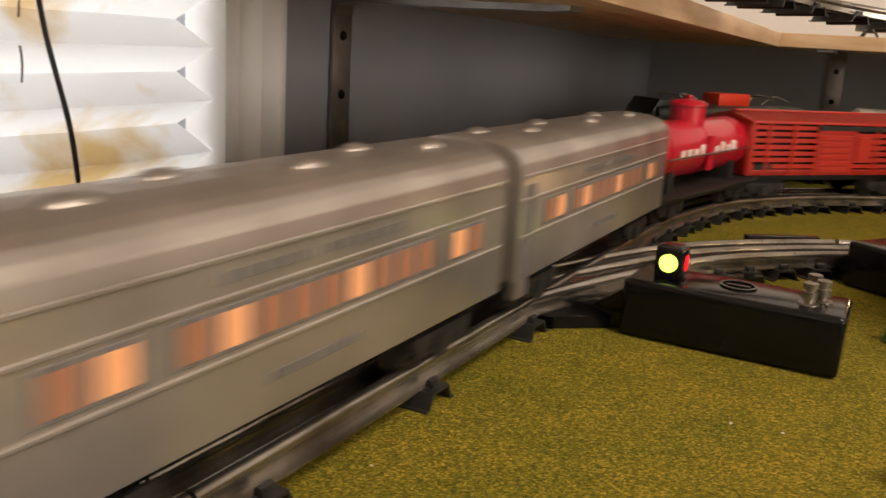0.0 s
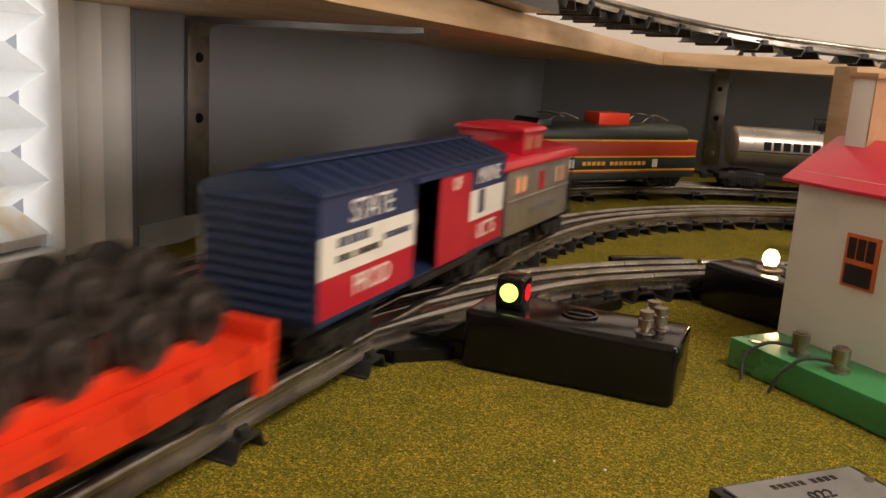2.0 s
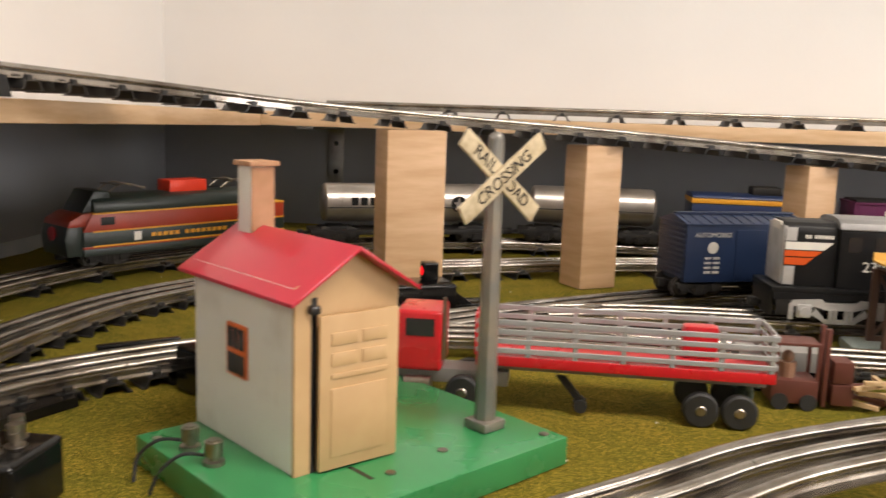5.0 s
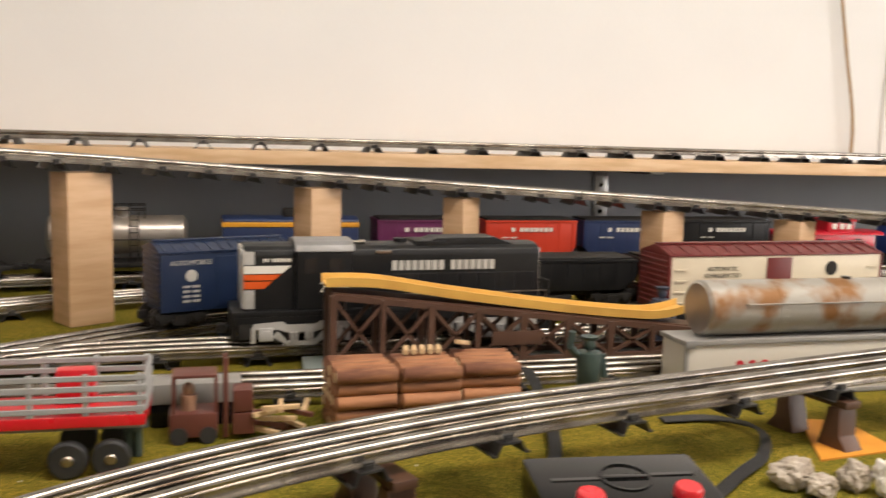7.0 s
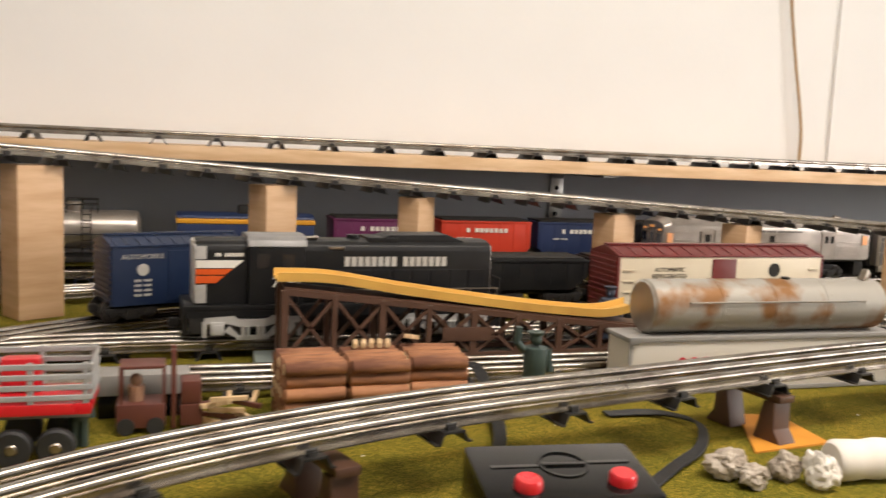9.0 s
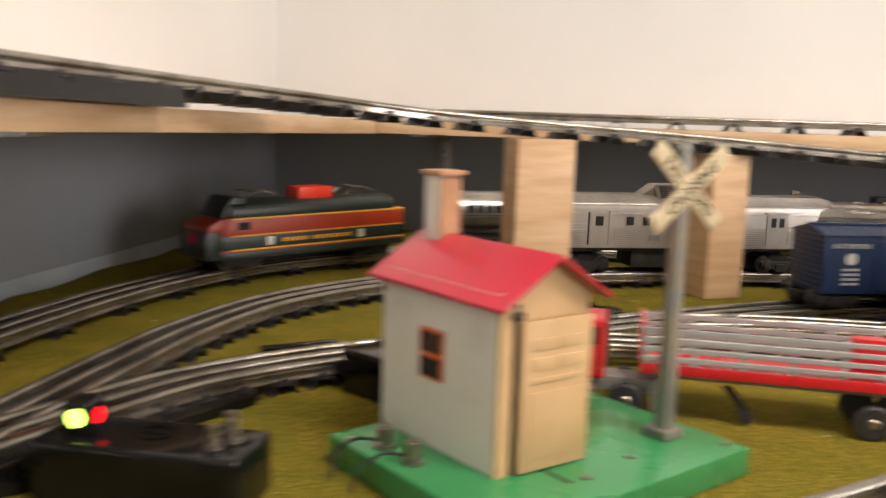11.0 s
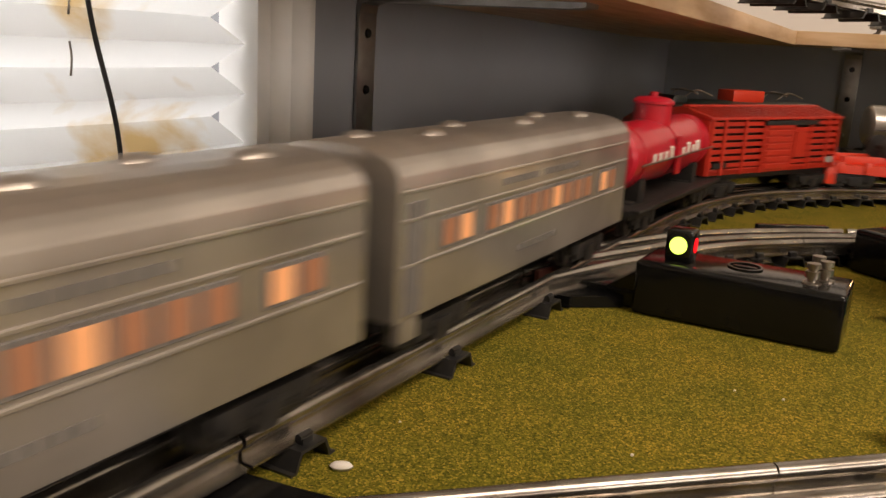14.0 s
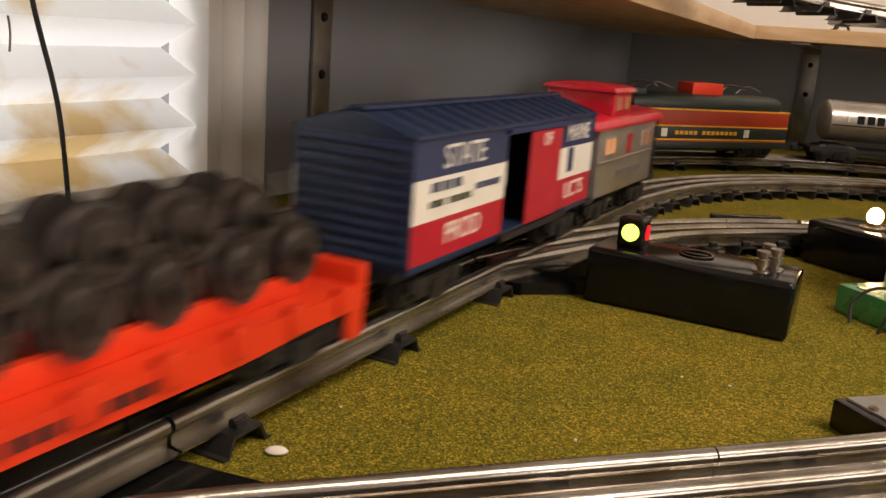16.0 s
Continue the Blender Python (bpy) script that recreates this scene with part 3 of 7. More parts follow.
GREEN_BASE = material("green_enamel", (0.035, 0.26, 0.085), 0.28, colour2=(0.028, 0.215, 0.07), scale=18, coat=0.3)
ROOF_RED = material("red_enamel_roof", (0.50, 0.012, 0.035), 0.3, colour2=(0.43, 0.01, 0.03), scale=14, coat=0.25)
HOUSE_WHITE = material("scuffed_white_house_paint", (0.70, 0.65, 0.57), 0.55, colour2=(0.60, 0.54, 0.46), scale=45, bump=0.06, bump_scale=250, lo=0.5, hi=0.8)
HOUSE_WOOD = material("tan_house_front", (0.55, 0.36, 0.18), 0.5, colour2=(0.48, 0.30, 0.14), scale=30)
BRICK_TAN = material("chimney_tan", (0.45, 0.24, 0.13), 0.6, colour2=(0.38, 0.2, 0.1), scale=90)
ORANGE_FRAME = material("orange_window_frame", (0.65, 0.13, 0.02), 0.45, colour2=(0.58, 0.11, 0.02), scale=60)
POLE_GREY = material("worn_grey_metal", (0.20, 0.20, 0.19), 0.42, 0.5, colour2=(0.28, 0.24, 0.19), scale=60)
SIGN_CREAM = material("cream_sign_enamel", (0.60, 0.50, 0.33), 0.5, colour2=(0.42, 0.33, 0.20), scale=150)
BROWN = material("brown_trestle_plastic", (0.075, 0.036, 0.022), 0.45, colour2=(0.095, 0.046, 0.028), scale=50)
TEAL_GREY = material("grey_green_base_plastic", (0.23, 0.27, 0.25), 0.5, colour2=(0.19, 0.225, 0.21), scale=25)
CHUTE = material("yellow_chute", (0.72, 0.43, 0.10), 0.4, colour2=(0.62, 0.35, 0.08), scale=30)
LOG = material("log_bark", (0.38, 0.165, 0.07), 0.75, colour2=(0.13, 0.047, 0.022), scale=95, bump=0.6, bump_scale=160, stretch=(0.25, 1, 1))
LOG_END = material("cut_wood", (0.62, 0.44, 0.25), 0.7, colour2=(0.5, 0.34, 0.18), scale=120)
GREY_STAKE = material("grey_stake_plastic", (0.33, 0.33, 0.32), 0.4, colour2=(0.28, 0.28, 0.275), scale=40)
TRUCK_RED = material("toy_truck_red", (0.58, 0.012, 0.02), 0.28, colour2=(0.52, 0.01, 0.018), scale=30, coat=0.3)
RUBBER = material("black_rubber", (0.015, 0.015, 0.015), 0.6, colour2=(0.022, 0.022, 0.022), scale=80)
BROWN_RED = material("brown_red_plastic", (0.12, 0.035, 0.025), 0.45, colour2=(0.10, 0.03, 0.02), scale=40)
BOX_WHITE = material("off_white_box", (0.55, 0.52, 0.46), 0.5, colour2=(0.55, 0.51, 0.44), scale=20)
BOX_GREY = material("grey_box_lid", (0.27, 0.26, 0.24), 0.45, colour2=(0.23, 0.22, 0.205), scale=20)
RUSTY = material("rusty_galvanised_steel", (0.34, 0.32, 0.28), 0.5, 0.35, colour2=(0.22, 0.10, 0.03), scale=26, bump=0.15, bump_scale=200, lo=0.52, hi=0.66)
STONE = material("pale_limestone", (0.48, 0.42, 0.35), 0.85, colour2=(0.27, 0.22, 0.17), scale=120, bump=0.9, bump_scale=260)
FOAM = material("white_foam", (0.74, 0.70, 0.64), 0.7, colour2=(0.66, 0.61, 0.54), scale=40, bump=0.25, bump_scale=90)
CARD = material("orange_card", (0.66, 0.28, 0.03), 0.6, colour2=(0.58, 0.23, 0.025), scale=30)
FIG_GREEN = material("painted_figure_green", (0.03, 0.05, 0.045), 0.5, colour2=(0.045, 0.07, 0.06), scale=90)
FIG_TAN = material("painted_figure_tan", (0.34, 0.19, 0.12), 0.5, colour2=(0.26, 0.14, 0.09), scale=120)
FIG_BLUE = material("painted_figure_blue", (0.04, 0.05, 0.08), 0.5, colour2=(0.06, 0.07, 0.10), scale=90)
# near-black for windows and print, also painted where gaps and hollows lie in shade
DARK = material("dark_window_print_and_shade", (0.02, 0.018, 0.018), 0.25)
CORD = material("beige_cord", (0.42, 0.30, 0.18), 0.6, colour2=(0.36, 0.25, 0.15), scale=60)
GREY_PLATE = material("grey_metal_plate", (0.30, 0.30, 0.29), 0.4, 0.5, colour2=(0.24, 0.24, 0.235), scale=60)
WARM_WINDOW = glow("lit_window", (0.80, 0.37, 0.17), 0.13)
WARM_DIM = glow("dim_lit_window", (0.32, 0.14, 0.075), 0.07)
LAMP_GREEN = glow("green_lens", (0.66, 1.0, 0.14), 3.2)
LAMP_RED = glow("red_lens", (1.0, 0.004, 0.012), 1.5)
LAMP_BULB = glow("lit_bulb", (1.0, 0.68, 0.32), 40.0)
HEADLAMP = glow("lit_headlamp", (1.0, 0.42, 0.12), 0.55)
# pale grey base colour stands in for reflections in the railcar's front panes
FRONT_PANE = material("glazing_painted_reflection", (0.17, 0.175, 0.19), 0.2, colour2=(0.11, 0.115, 0.125), scale=60)
BLACK_PRINT = material("black_print", (0.012, 0.012, 0.012), 0.75, colour2=(0.018, 0.018, 0.018), scale=80, spec=0.15)
BRIGHT_SILVER = material("bright_silver_paint", (0.58, 0.57, 0.55), 0.35, 0.35, colour2=(0.45, 0.44, 0.42), scale=60)
CAB_GREY = material("dull_grey_cab_roof", (0.26, 0.255, 0.25), 0.45, 0.3, colour2=(0.20, 0.195, 0.19), scale=40)
LOCO_ORANGE = material("bright_orange_stripe", (0.70, 0.10, 0.012), 0.4, colour2=(0.62, 0.085, 0.01), scale=30)
BONE = material("bone_white_print", (0.50, 0.48, 0.43), 0.6, colour2=(0.42, 0.40, 0.36), scale=60)

# ---- lettering ----


def words(parent, string, size, m, mat, name="lettering"):
    c = bpy.data.curves.new("lettering", "FONT")
    c.body, c.size, c.extrude, c.align_x, c.align_y = string, size, 0.0002, "CENTER", "CENTER"
    tmp = bpy.data.objects.new("tmp", c)
    me = bpy.data.meshes.new_from_object(tmp)
    bpy.data.objects.remove(tmp)
    me.materials.clear()
    me.materials.append(mat)
    ob = new(name, me)
    ob.parent = parent
    ob.matrix_local = m
    return ob


def bars(parent, counts, x0, x1, z, h, y, side, mat, name="lettering"):
    """Bars in place of a name: one upright block for each letter, words set apart."""
    total = sum(counts) + (len(counts) - 1) * 0.8
    w = (x1 - x0) / total
    bm = bmesh.new()
    x = x0
    for n in counts:
        for k in range(n):
            box(x + w * 0.12, y if side > 0 else y - 0.0004, z - h / 2, x + w * 0.85, y + 0.0004 if side > 0 else y, z + h / 2, bm=bm)
            x += w
        x += w * 0.8
    return part(name, bm, mat, parent, smooth=None)


def facing(x, y, z, side):
    return pose(x, y, z, 90, 0, 180 if side > 0 else 0)


# ---- rolling stock ----
def shared(bm, name, mat, smooth=35):
    me = bpy.data.meshes.new(name)
    bmesh.ops.recalc_face_normals(bm, faces=bm.faces)
    bm.to_mesh(me)
    bm.free()
    me.materials.append(mat)
    me.shade_smooth()
    me.set_sharp_from_angle(angle=radians(smooth))
    return me


def hang(name, me, parent, m, label=""):
    ob = new(name, me)
    ob.parent = parent
    ob.matrix_local = m
    if label:
        ob["label"] = label
    return ob


WHEEL_R = 0.0092
WHEEL_Z = RAIL_TOP + WHEEL_R
wheel_bm = lathe([(0.0005, -0.0035), (0.0062, -0.0035), (0.0070, -0.0022), (0.0092, -0.0022), (0.0090, 0.0018), (0.0106, 0.0022), (0.0106, 0.0036), (0.0005, 0.0036)], 20, pose(0, 0, 0, 90, 0, 0))
WHEEL_MESH = shared(wheel_bm, "wheel", WHEEL)
WHEEL_OLD = material("dusty_black_wheel", (0.022, 0.018, 0.016), 0.5, 0.3, colour2=(0.075, 0.055, 0.047), scale=140, lo=0.45, hi=0.75)
OLD_WHEEL = WHEEL_MESH.copy()
OLD_WHEEL.materials.clear()
OLD_WHEEL.materials.append(WHEEL_OLD)
fr = bmesh.new()
box(-0.024, -0.0022, -0.002, 0.024, 0.0022, 0.0035, 0.0008, fr)
for sx in (-1, 1):
    box(sx * 0.0165 - 0.0042, -0.003, -0.0052, sx * 0.0165 + 0.0042, 0.003, 0.004, 0.001, fr)
    prism([(sx * 0.012, -0.003), (sx * 0.004, -0.0075), (sx * 0.002, -0.0075), (sx * 0.009, -0.001)], -0.0018, 0.0018, "y", fr)
box(-0.006, -0.0036, -0.008, 0.006, 0.0036, 0.001, 0.0008, fr)
for k in (-0.0035, 0, 0.0035):
    cyl(0.0016, (k, -0.0032, -0.0065), (k, -0.0032, 0.002), 8, bm=fr)
FRAME_MESH = shared(fr, "side_frame", CHASSIS)
# long cast side frame: arched top beam, journal boxes, swing bolster and springs
big = prism([(-0.042, 0.004), (-0.040, 0.009), (-0.016, 0.0105), (-0.012, 0.0075), (0.012, 0.0075), (0.016, 0.0105), (0.040, 0.009), (0.042, 0.004), (0.020, 0.0035), (0.012, 0.001), (-0.012, 0.001), (-0.020, 0.0035)], -0.002, 0.002, "y")
for sx in (-1, 1):
    box(sx * 0.030 - 0.006, -0.0035, -0.006, sx * 0.030 + 0.006, 0.003, 0.0055, 0.0012, big)
    cyl(0.0042, (sx * 0.030, -0.0034, -0.0008), (sx * 0.030, -0.0050, -0.0008), 14, bm=big)
    prism([(sx * 0.024, -0.003), (sx * 0.013, -0.0095), (sx * 0.009, -0.0095), (sx * 0.020, 0.002)], -0.0018, 0.0018, "y", big)
    box(sx * 0.0405 - 0.002, -0.002, -0.008, sx * 0.0405 + 0.002, 0.002, 0.006, 0.0006, big)
    for k in (0.0045, 0.0085):
        cyl(0.0018, (sx * k, -0.0030, -0.0075), (sx * k, -0.0030, 0.0015), 10, bm=big)
box(-0.013, -0.0030, -0.0105, 0.013, 0.0024, -0.0070, 0.0008, big)
FRAME_LONG = shared(big, "side_frame", BRIGHT_SILVER)
COUPLER = shared(box(-0.014, -0.0025, 0, 0.004, 0.0025, 0.004, 0.0008, box(0.003, -0.004, -0.002, 0.011, 0.004, 0.006, 0.0015)), "coupler", CHASSIS)


def truck(car, x, frame_mesh=None, spread=0.0165, wide=0.0225):
    t = part("truck", box(-0.012, -0.018, WHEEL_Z - 0.002, 0.012, 0.018, WHEEL_Z + 0.0115, 0.001), CHASSIS, car)
    t.matrix_local = pose(x, 0, 0)
    for s in (-1, 1):
        if frame_mesh is FRAME_LONG:
            hang("side_frame", frame_mesh, t, pose(0, s * 0.0280, WHEEL_Z + 0.0015, 0, 0, 0 if s < 0 else 180), "bright silver side frame")
        else:
            hang("side_frame", frame_mesh or FRAME_MESH, t, pose(0, s * wide, WHEEL_Z + 0.001))
        for d in (-1, 1):
            hang("wheel", WHEEL_MESH, t, pose(d * spread, s * 0.0175, WHEEL_Z, 0, 0, 180 if s < 0 else 0))
    return t


def running_gear(car, half, base, frame_mesh=None, deck=0.034, width=0.04):
    part("underframe", box(-half, -width / 2, deck - 0.006, half, width / 2, deck, 0.001), CHASSIS, car)
    for s in (-1, 1):
        truck(car, s * base, frame_mesh)
        hang("coupler", COUPLER, car, pose(s * (half + 0.004), 0, WHEEL_Z, 0, 0, 0 if s > 0 else 180))


def arch(w, z0, zs, zt, n=9, shoulder=0.75):
    """A car's cross-section: straight sides, then a rounded roof."""
    pts = [(-w, z0), (w, z0), (w, zs)]
    for k in range(1, n):
        a = math.pi * k / n
        c, s = math.cos(a), math.sin(a)
        pts.append((w * math.copysign(abs(c) ** shoulder, c), zs + (zt - zs) * abs(s) ** shoulder))
    pts.append((-w, zs))
    return pts


def passenger_car(m=None):
    car = thing("passenger_car", "silver-grey streamlined passenger car with lit windows", "railway car", m, group="moving train")
    h = 0.129
    w = 0.029
    running_gear(car, h - 0.004, 0.086, deck=0.033)
    part("body", prism(arch(w, 0.0335, 0.083, 0.0970, 13), -h, h, "x", bevel=0.0008), SILVER, car)
    for s in (-1, 1):
        bm = bmesh.new()
        for z in (0.0545, 0.0715, 0.082):
            box(-h + 0.003, s * w - 0.0006, z - 0.0007, h - 0.003, s * w + 0.0008, z + 0.0007, 0.0003, bm, seg=1)
        part("moulding", bm, SILVER, car)
        for i, x in enumerate([-0.100, -0.086] + [-0.060 + 0.0142 * k for k in range(9)] + [0.078, 0.092]):
            fx = part("window", box(x - 0.0062, s * w - 0.0004, 0.0565, x + 0.0062, s * w + 0.0005, 0.0695, 0.0003, seg=1), SILVER_DARK, car)
            part("pane", box(x - 0.0048, s * (w + 0.0005) - 0.0004, 0.058, x + 0.0048, s * (w + 0.0005) + 0.0004, 0.068), WARM_DIM if i in (0, 3, 7) else WARM_WINDOW if i % 2 else WARM_DIM, fx)
        bars(car, [6, 5], -0.045, 0.045, 0.0768, 0.003, s * w, s, SILVER_DARK)
        bars(car, [8], -0.02, 0.025, 0.044, 0.003, s * w, s, SILVER_DARK)
        part("door", box(h - 0.017, s * w - 0.0003, 0.0355, h - 0.006, s * w + 0.0006, 0.078, 0.0003, seg=1), SILVER_DARK, car)
        part("step", box(h - 0.018, s * w - 0.006, 0.0245, h - 0.005, s * w - 0.0005, 0.0338, 0.0008), SILVER, car)
    for sx in (-1, 1):
        part("vestibule", box(sx * h - 0.003, -0.014, 0.031, sx * h + 0.004, 0.014, 0.085, 0.001), CHASSIS, car)
    for k, x in enumerate((-0.1, -0.065, -0.02, 0.03, 0.07, 0.105)):
        part("roof_vent", ball(0.006, (x, 0.006 * (-1) ** k, 0.0966), (1.3, 0.9, 0.45)), SILVER, car)
    return car


def loft(p0, p1, a, b, bm=None):
    """A skin between two profiles of equally many (y, z) points at x = a and x = b, closed at both ends."""
    own = bmesh.new()
    r0 = [own.verts.new((a, u, v)) for u, v in p0]
    r1 = [own.verts.new((b, u, v)) for u, v in p1]
    own.faces.new(r0)
    own.faces.new(r1)
    for i in range(len(r0)):
        j = (i + 1) % len(r0)
        own.faces.new((r0[i], r0[j], r1[j], r1[i]))
    return merge(bm, own)


def side_box(x0, x1, z0, z1, s, w, proud, deep=0.0006):
    """A flat piece on a car's side: s is the side, w the half width, proud how far it stands out."""
    return box(x0, min(s * (w - deep), s * (w + proud)), z0, x1, max(s * (w - deep), s * (w + proud)), z1)


def railcar(m=None):
    car = thing("diesel_railcar", "silver-grey diesel railcar with fluted sides and lit front windows", "railway car", m, group="moving train")
    h, w = 0.180, 0.030
    Z0, ZS, ZT = 0.0465, 0.0865, 0.1025
    running_gear(car, h - 0.006, 0.116, deck=0.0465, width=0.050)
    body = prism(arch(w, Z0, ZS, ZT, 13), -h + 0.012, h - 0.012, "x")
    for e in (-1, 1):
        # the roof dips towards each end, with a blunt brow over the door
        loft(arch(w, Z0, ZS, ZT, 13), arch(w - 0.0004, Z0, ZS - 0.001, ZT - 0.0065, 13), e * (h - 0.012), e * h, body)
    part("body", body, SILVER, car)
    for s in (-1, 1):
        part("skirt", side_box(-h + 0.004, h - 0.004, Z0 - 0.002, Z0 + 0.0012, s, w, 0.0012), SILVER, car)
        # lengthwise corrugations along the shoulder of the roof
        for k in range(8):
            a = radians(14 + k * 7.0)
            y, z = w * math.cos(a) ** 0.75, ZS + (ZT - ZS) * math.sin(a) ** 0.75
            part("roof_rib", cyl(0.00075, (-h + 0.014, s * y, z), (h - 0.014, s * y, z), 6), SILVER, car)
    part("dome", prism([(-0.046, 0.1005), (-0.030, 0.1140), (0.036, 0.1140), (0.056, 0.1005)], -0.013, 0.013, "y", bevel=0.0012), SILVER, car)
    for s in (-1, 1):
        part("dome_slope", loft([(s * 0.0125, 0.1005), (s * 0.024, 0.0985), (s * 0.0125, 0.1136)], [(s * 0.0125, 0.1005), (s * 0.024, 0.0985), (s * 0.0125, 0.1136)], -0.033, 0.040), SILVER, car)
        for x0 in (-0.029, 0.006):
            for k in range(6):
                f = 0.12 + 0.145 * k
                y, z = 0.0128 + 0.0112 * (1 - f), 0.0988 + 0.0149 * f
                part("louvre", box(x0, s * y - 0.0009, z - 0.0004, x0 + 0.029, s * y + 0.0009, z + 0.0006), SILVER_DARK, car, smooth=None)
    for s in (-1, 1):
        for z in np.linspace(Z0 + 0.0032, Z0 + 0.0172, 7):
            for a, b in ((-0.166, -0.118), (-0.089, 0.090), (0.124, 0.162)):
                part("flute", side_box(a, b, z - 0.00075, z + 0.00075, s, w, 0.0016), SILVER, car, smooth=None)
        for a, b, z in ((-0.160, 0.100, 0.0820), (0.124, 0.162, 0.0820), (-0.090, 0.092, 0.0660), (-0.166, -0.118, 0.0700), (0.124, 0.162, 0.0705)):
            part("moulding", side_box(a, b, z - 0.0006, z + 0.0007, s, w, 0.0013), SILVER, car)
        # two badge plates set into the flutes
        for x in (0.044, -0.046):
            part("badge", side_box(x - 0.006, x + 0.006, Z0 + 0.006, Z0 + 0.0125, s, w, 0.0021), SILVER_DARK, car)
        for x in (0.073, 0.054, 0.036, -0.002):
            fx = part("window", side_box(x - 0.0056, x + 0.0056, 0.0685, 0.0803, s, w, 0.0008), SILVER, car)
            part("pane", side_box(x - 0.0042, x + 0.0042, 0.0698, 0.0790, s, w, 0.0013, -0.0004), DARK, fx)
        # the forward door, on its folding step, looks ajar by a dark strip painted in as shadow; the baggage door has
        # two narrow lights
        d = part("door", side_box(0.098, 0.119, Z0 + 0.001, 0.0835, s, w, 0.0012), SILVER, car)
        part("pane", side_box(0.104, 0.113, 0.0690, 0.0795, s, w, 0.0016, -0.0006), DARK, d)
        part("door_frame", side_box(0.0955, 0.0975, Z0 + 0.001, 0.0855, s, w, 0.0022), SILVER, d)
        part("door_shadow", side_box(0.1195, 0.1212, Z0 + 0.001, 0.0835, s, w, 0.0004), DARK, d)
        g = part("door", side_box(-0.116, -0.091, Z0 + 0.001, 0.0835, s, w, 0.0012), SILVER, car)
        for x in (-0.109, -0.099):
            part("pane", side_box(x - 0.0030, x + 0.0030, 0.0690, 0.0795, s, w, 0.0016, -0.0006), DARK, g)
        part("door_head", side_box(-0.119, -0.088, 0.0838, 0.0856, s, w, 0.0024), SILVER, g)
        for x in (0.170, -0.170):
            f = part("cab_window", side_box(x - 0.0062, x + 0.0062, 0.0655, 0.0822, s, w, 0.0008), SILVER, car)
            part("pane", side_box(x - 0.0046, x + 0.0046, 0.0670, 0.0808, s, w, 0.0013, -0.0004), WARM_WINDOW, f, "glowing cab window")
            for k in range(4):
                part("grab_iron", side_box(x - 0.0095, x - 0.0075, Z0 + 0.004 + k * 0.0075, Z0 + 0.0052 + k * 0.0075, s, w, 0.0022), SILVER, car)
        bars(car, [9, 3, 4], 0.0 if s < 0 else -0.055, 0.085 if s < 0 else 0.03, 0.0851, 0.0026, s * (w + 0.0002), s, SILVER_DARK)
    for e in (1, -1):
        x = e * h
        lo = lambda a, b: (min(x + e * a, x + e * b), max(x + e * a, x + e * b))
        # recessed end door between two proud uprights, a window either side
        a, b = lo(-0.001, 0.0006)
        dr = part("end_door", box(a, -0.0082, Z0 + 0.001, b, 0.0082, 0.0835), SILVER, car)
        for k in range(3):
            a, b = lo(0.0004, 0.0014)
            part("rung", box(a, -0.0060, 0.0600 + k * 0.0026, b, 0.0060, 0.0612 + k * 0.0026), SILVER, dr)
        for y in (-0.0096, 0.0096):
            a, b = lo(-0.001, 0.0022)
            part("upright", box(a, y - 0.0011, Z0, b, y + 0.0011, 0.0845, 0.0004, seg=1), SILVER, car)
        for y, wd in ((0, 0.0050), (-0.0190, 0.0058), (0.0190, 0.0058)):
            a, b = lo(-0.001, 0.0013)
            f = part("window", box(a, y - wd - 0.0011, 0.0655, b, y + wd + 0.0011, 0.0805, 0.0005), SILVER, car)
            a, b = lo(0.0002, 0.0018)
            part("pane", box(a, y - wd + 0.0004, 0.0670, b, y + wd - 0.0004, 0.0790), FRONT_PANE if e > 0 and y >= 0 else DARK, f)
        a, b = lo(-0.002, 0.0016)
        part("number_box", box(a, -0.0056, 0.0860, b, 0.0056, 0.0905, 0.0006), SILVER, car)
        for y in (-0.0026, 0.0026):
            a, b = lo(0.0010, 0.0022)
            part("number_light", box(a, y - 0.0019, 0.0868, b, y + 0.0019, 0.0897), HEADLAMP if e > 0 else SILVER_DARK, car, "glowing amber number light")
        for y in (-0.0205, 0.0205):
            part("marker_lamp", cyl(0.0017, (x - 0.001 * e, y, 0.0842), (x + 0.0022 * e, y, 0.0842), 12), HEADLAMP if e > 0 else RED_PAINT, car)
            part("lift_ring", ball(0.0020, (x + 0.0006 * e, y, 0.0575), n=8), NICKEL, car)
        a, b = lo(-0.004, -0.020)
        part("pilot", box(a, -0.024, 0.0195, b, 0.024, 0.0462, 0.001), CHASSIS, car)
        part("horn", cyl(0.0014, (x - e * 0.036 - 0.006, -0.004, 0.1062), (x - e * 0.036 + 0.006, -0.004, 0.1062), 10, 0.0032), NICKEL, car)
        part("horn_foot", cyl(0.0016, (x - e * 0.036, -0.004, 0.1000), (x - e * 0.036, -0.004, 0.1055), 8), NICKEL, car)
    part("engine_box", box(-0.066, -0.023, 0.021, 0.066, 0.023, 0.0410, 0.002), CHASSIS, car)
    return car


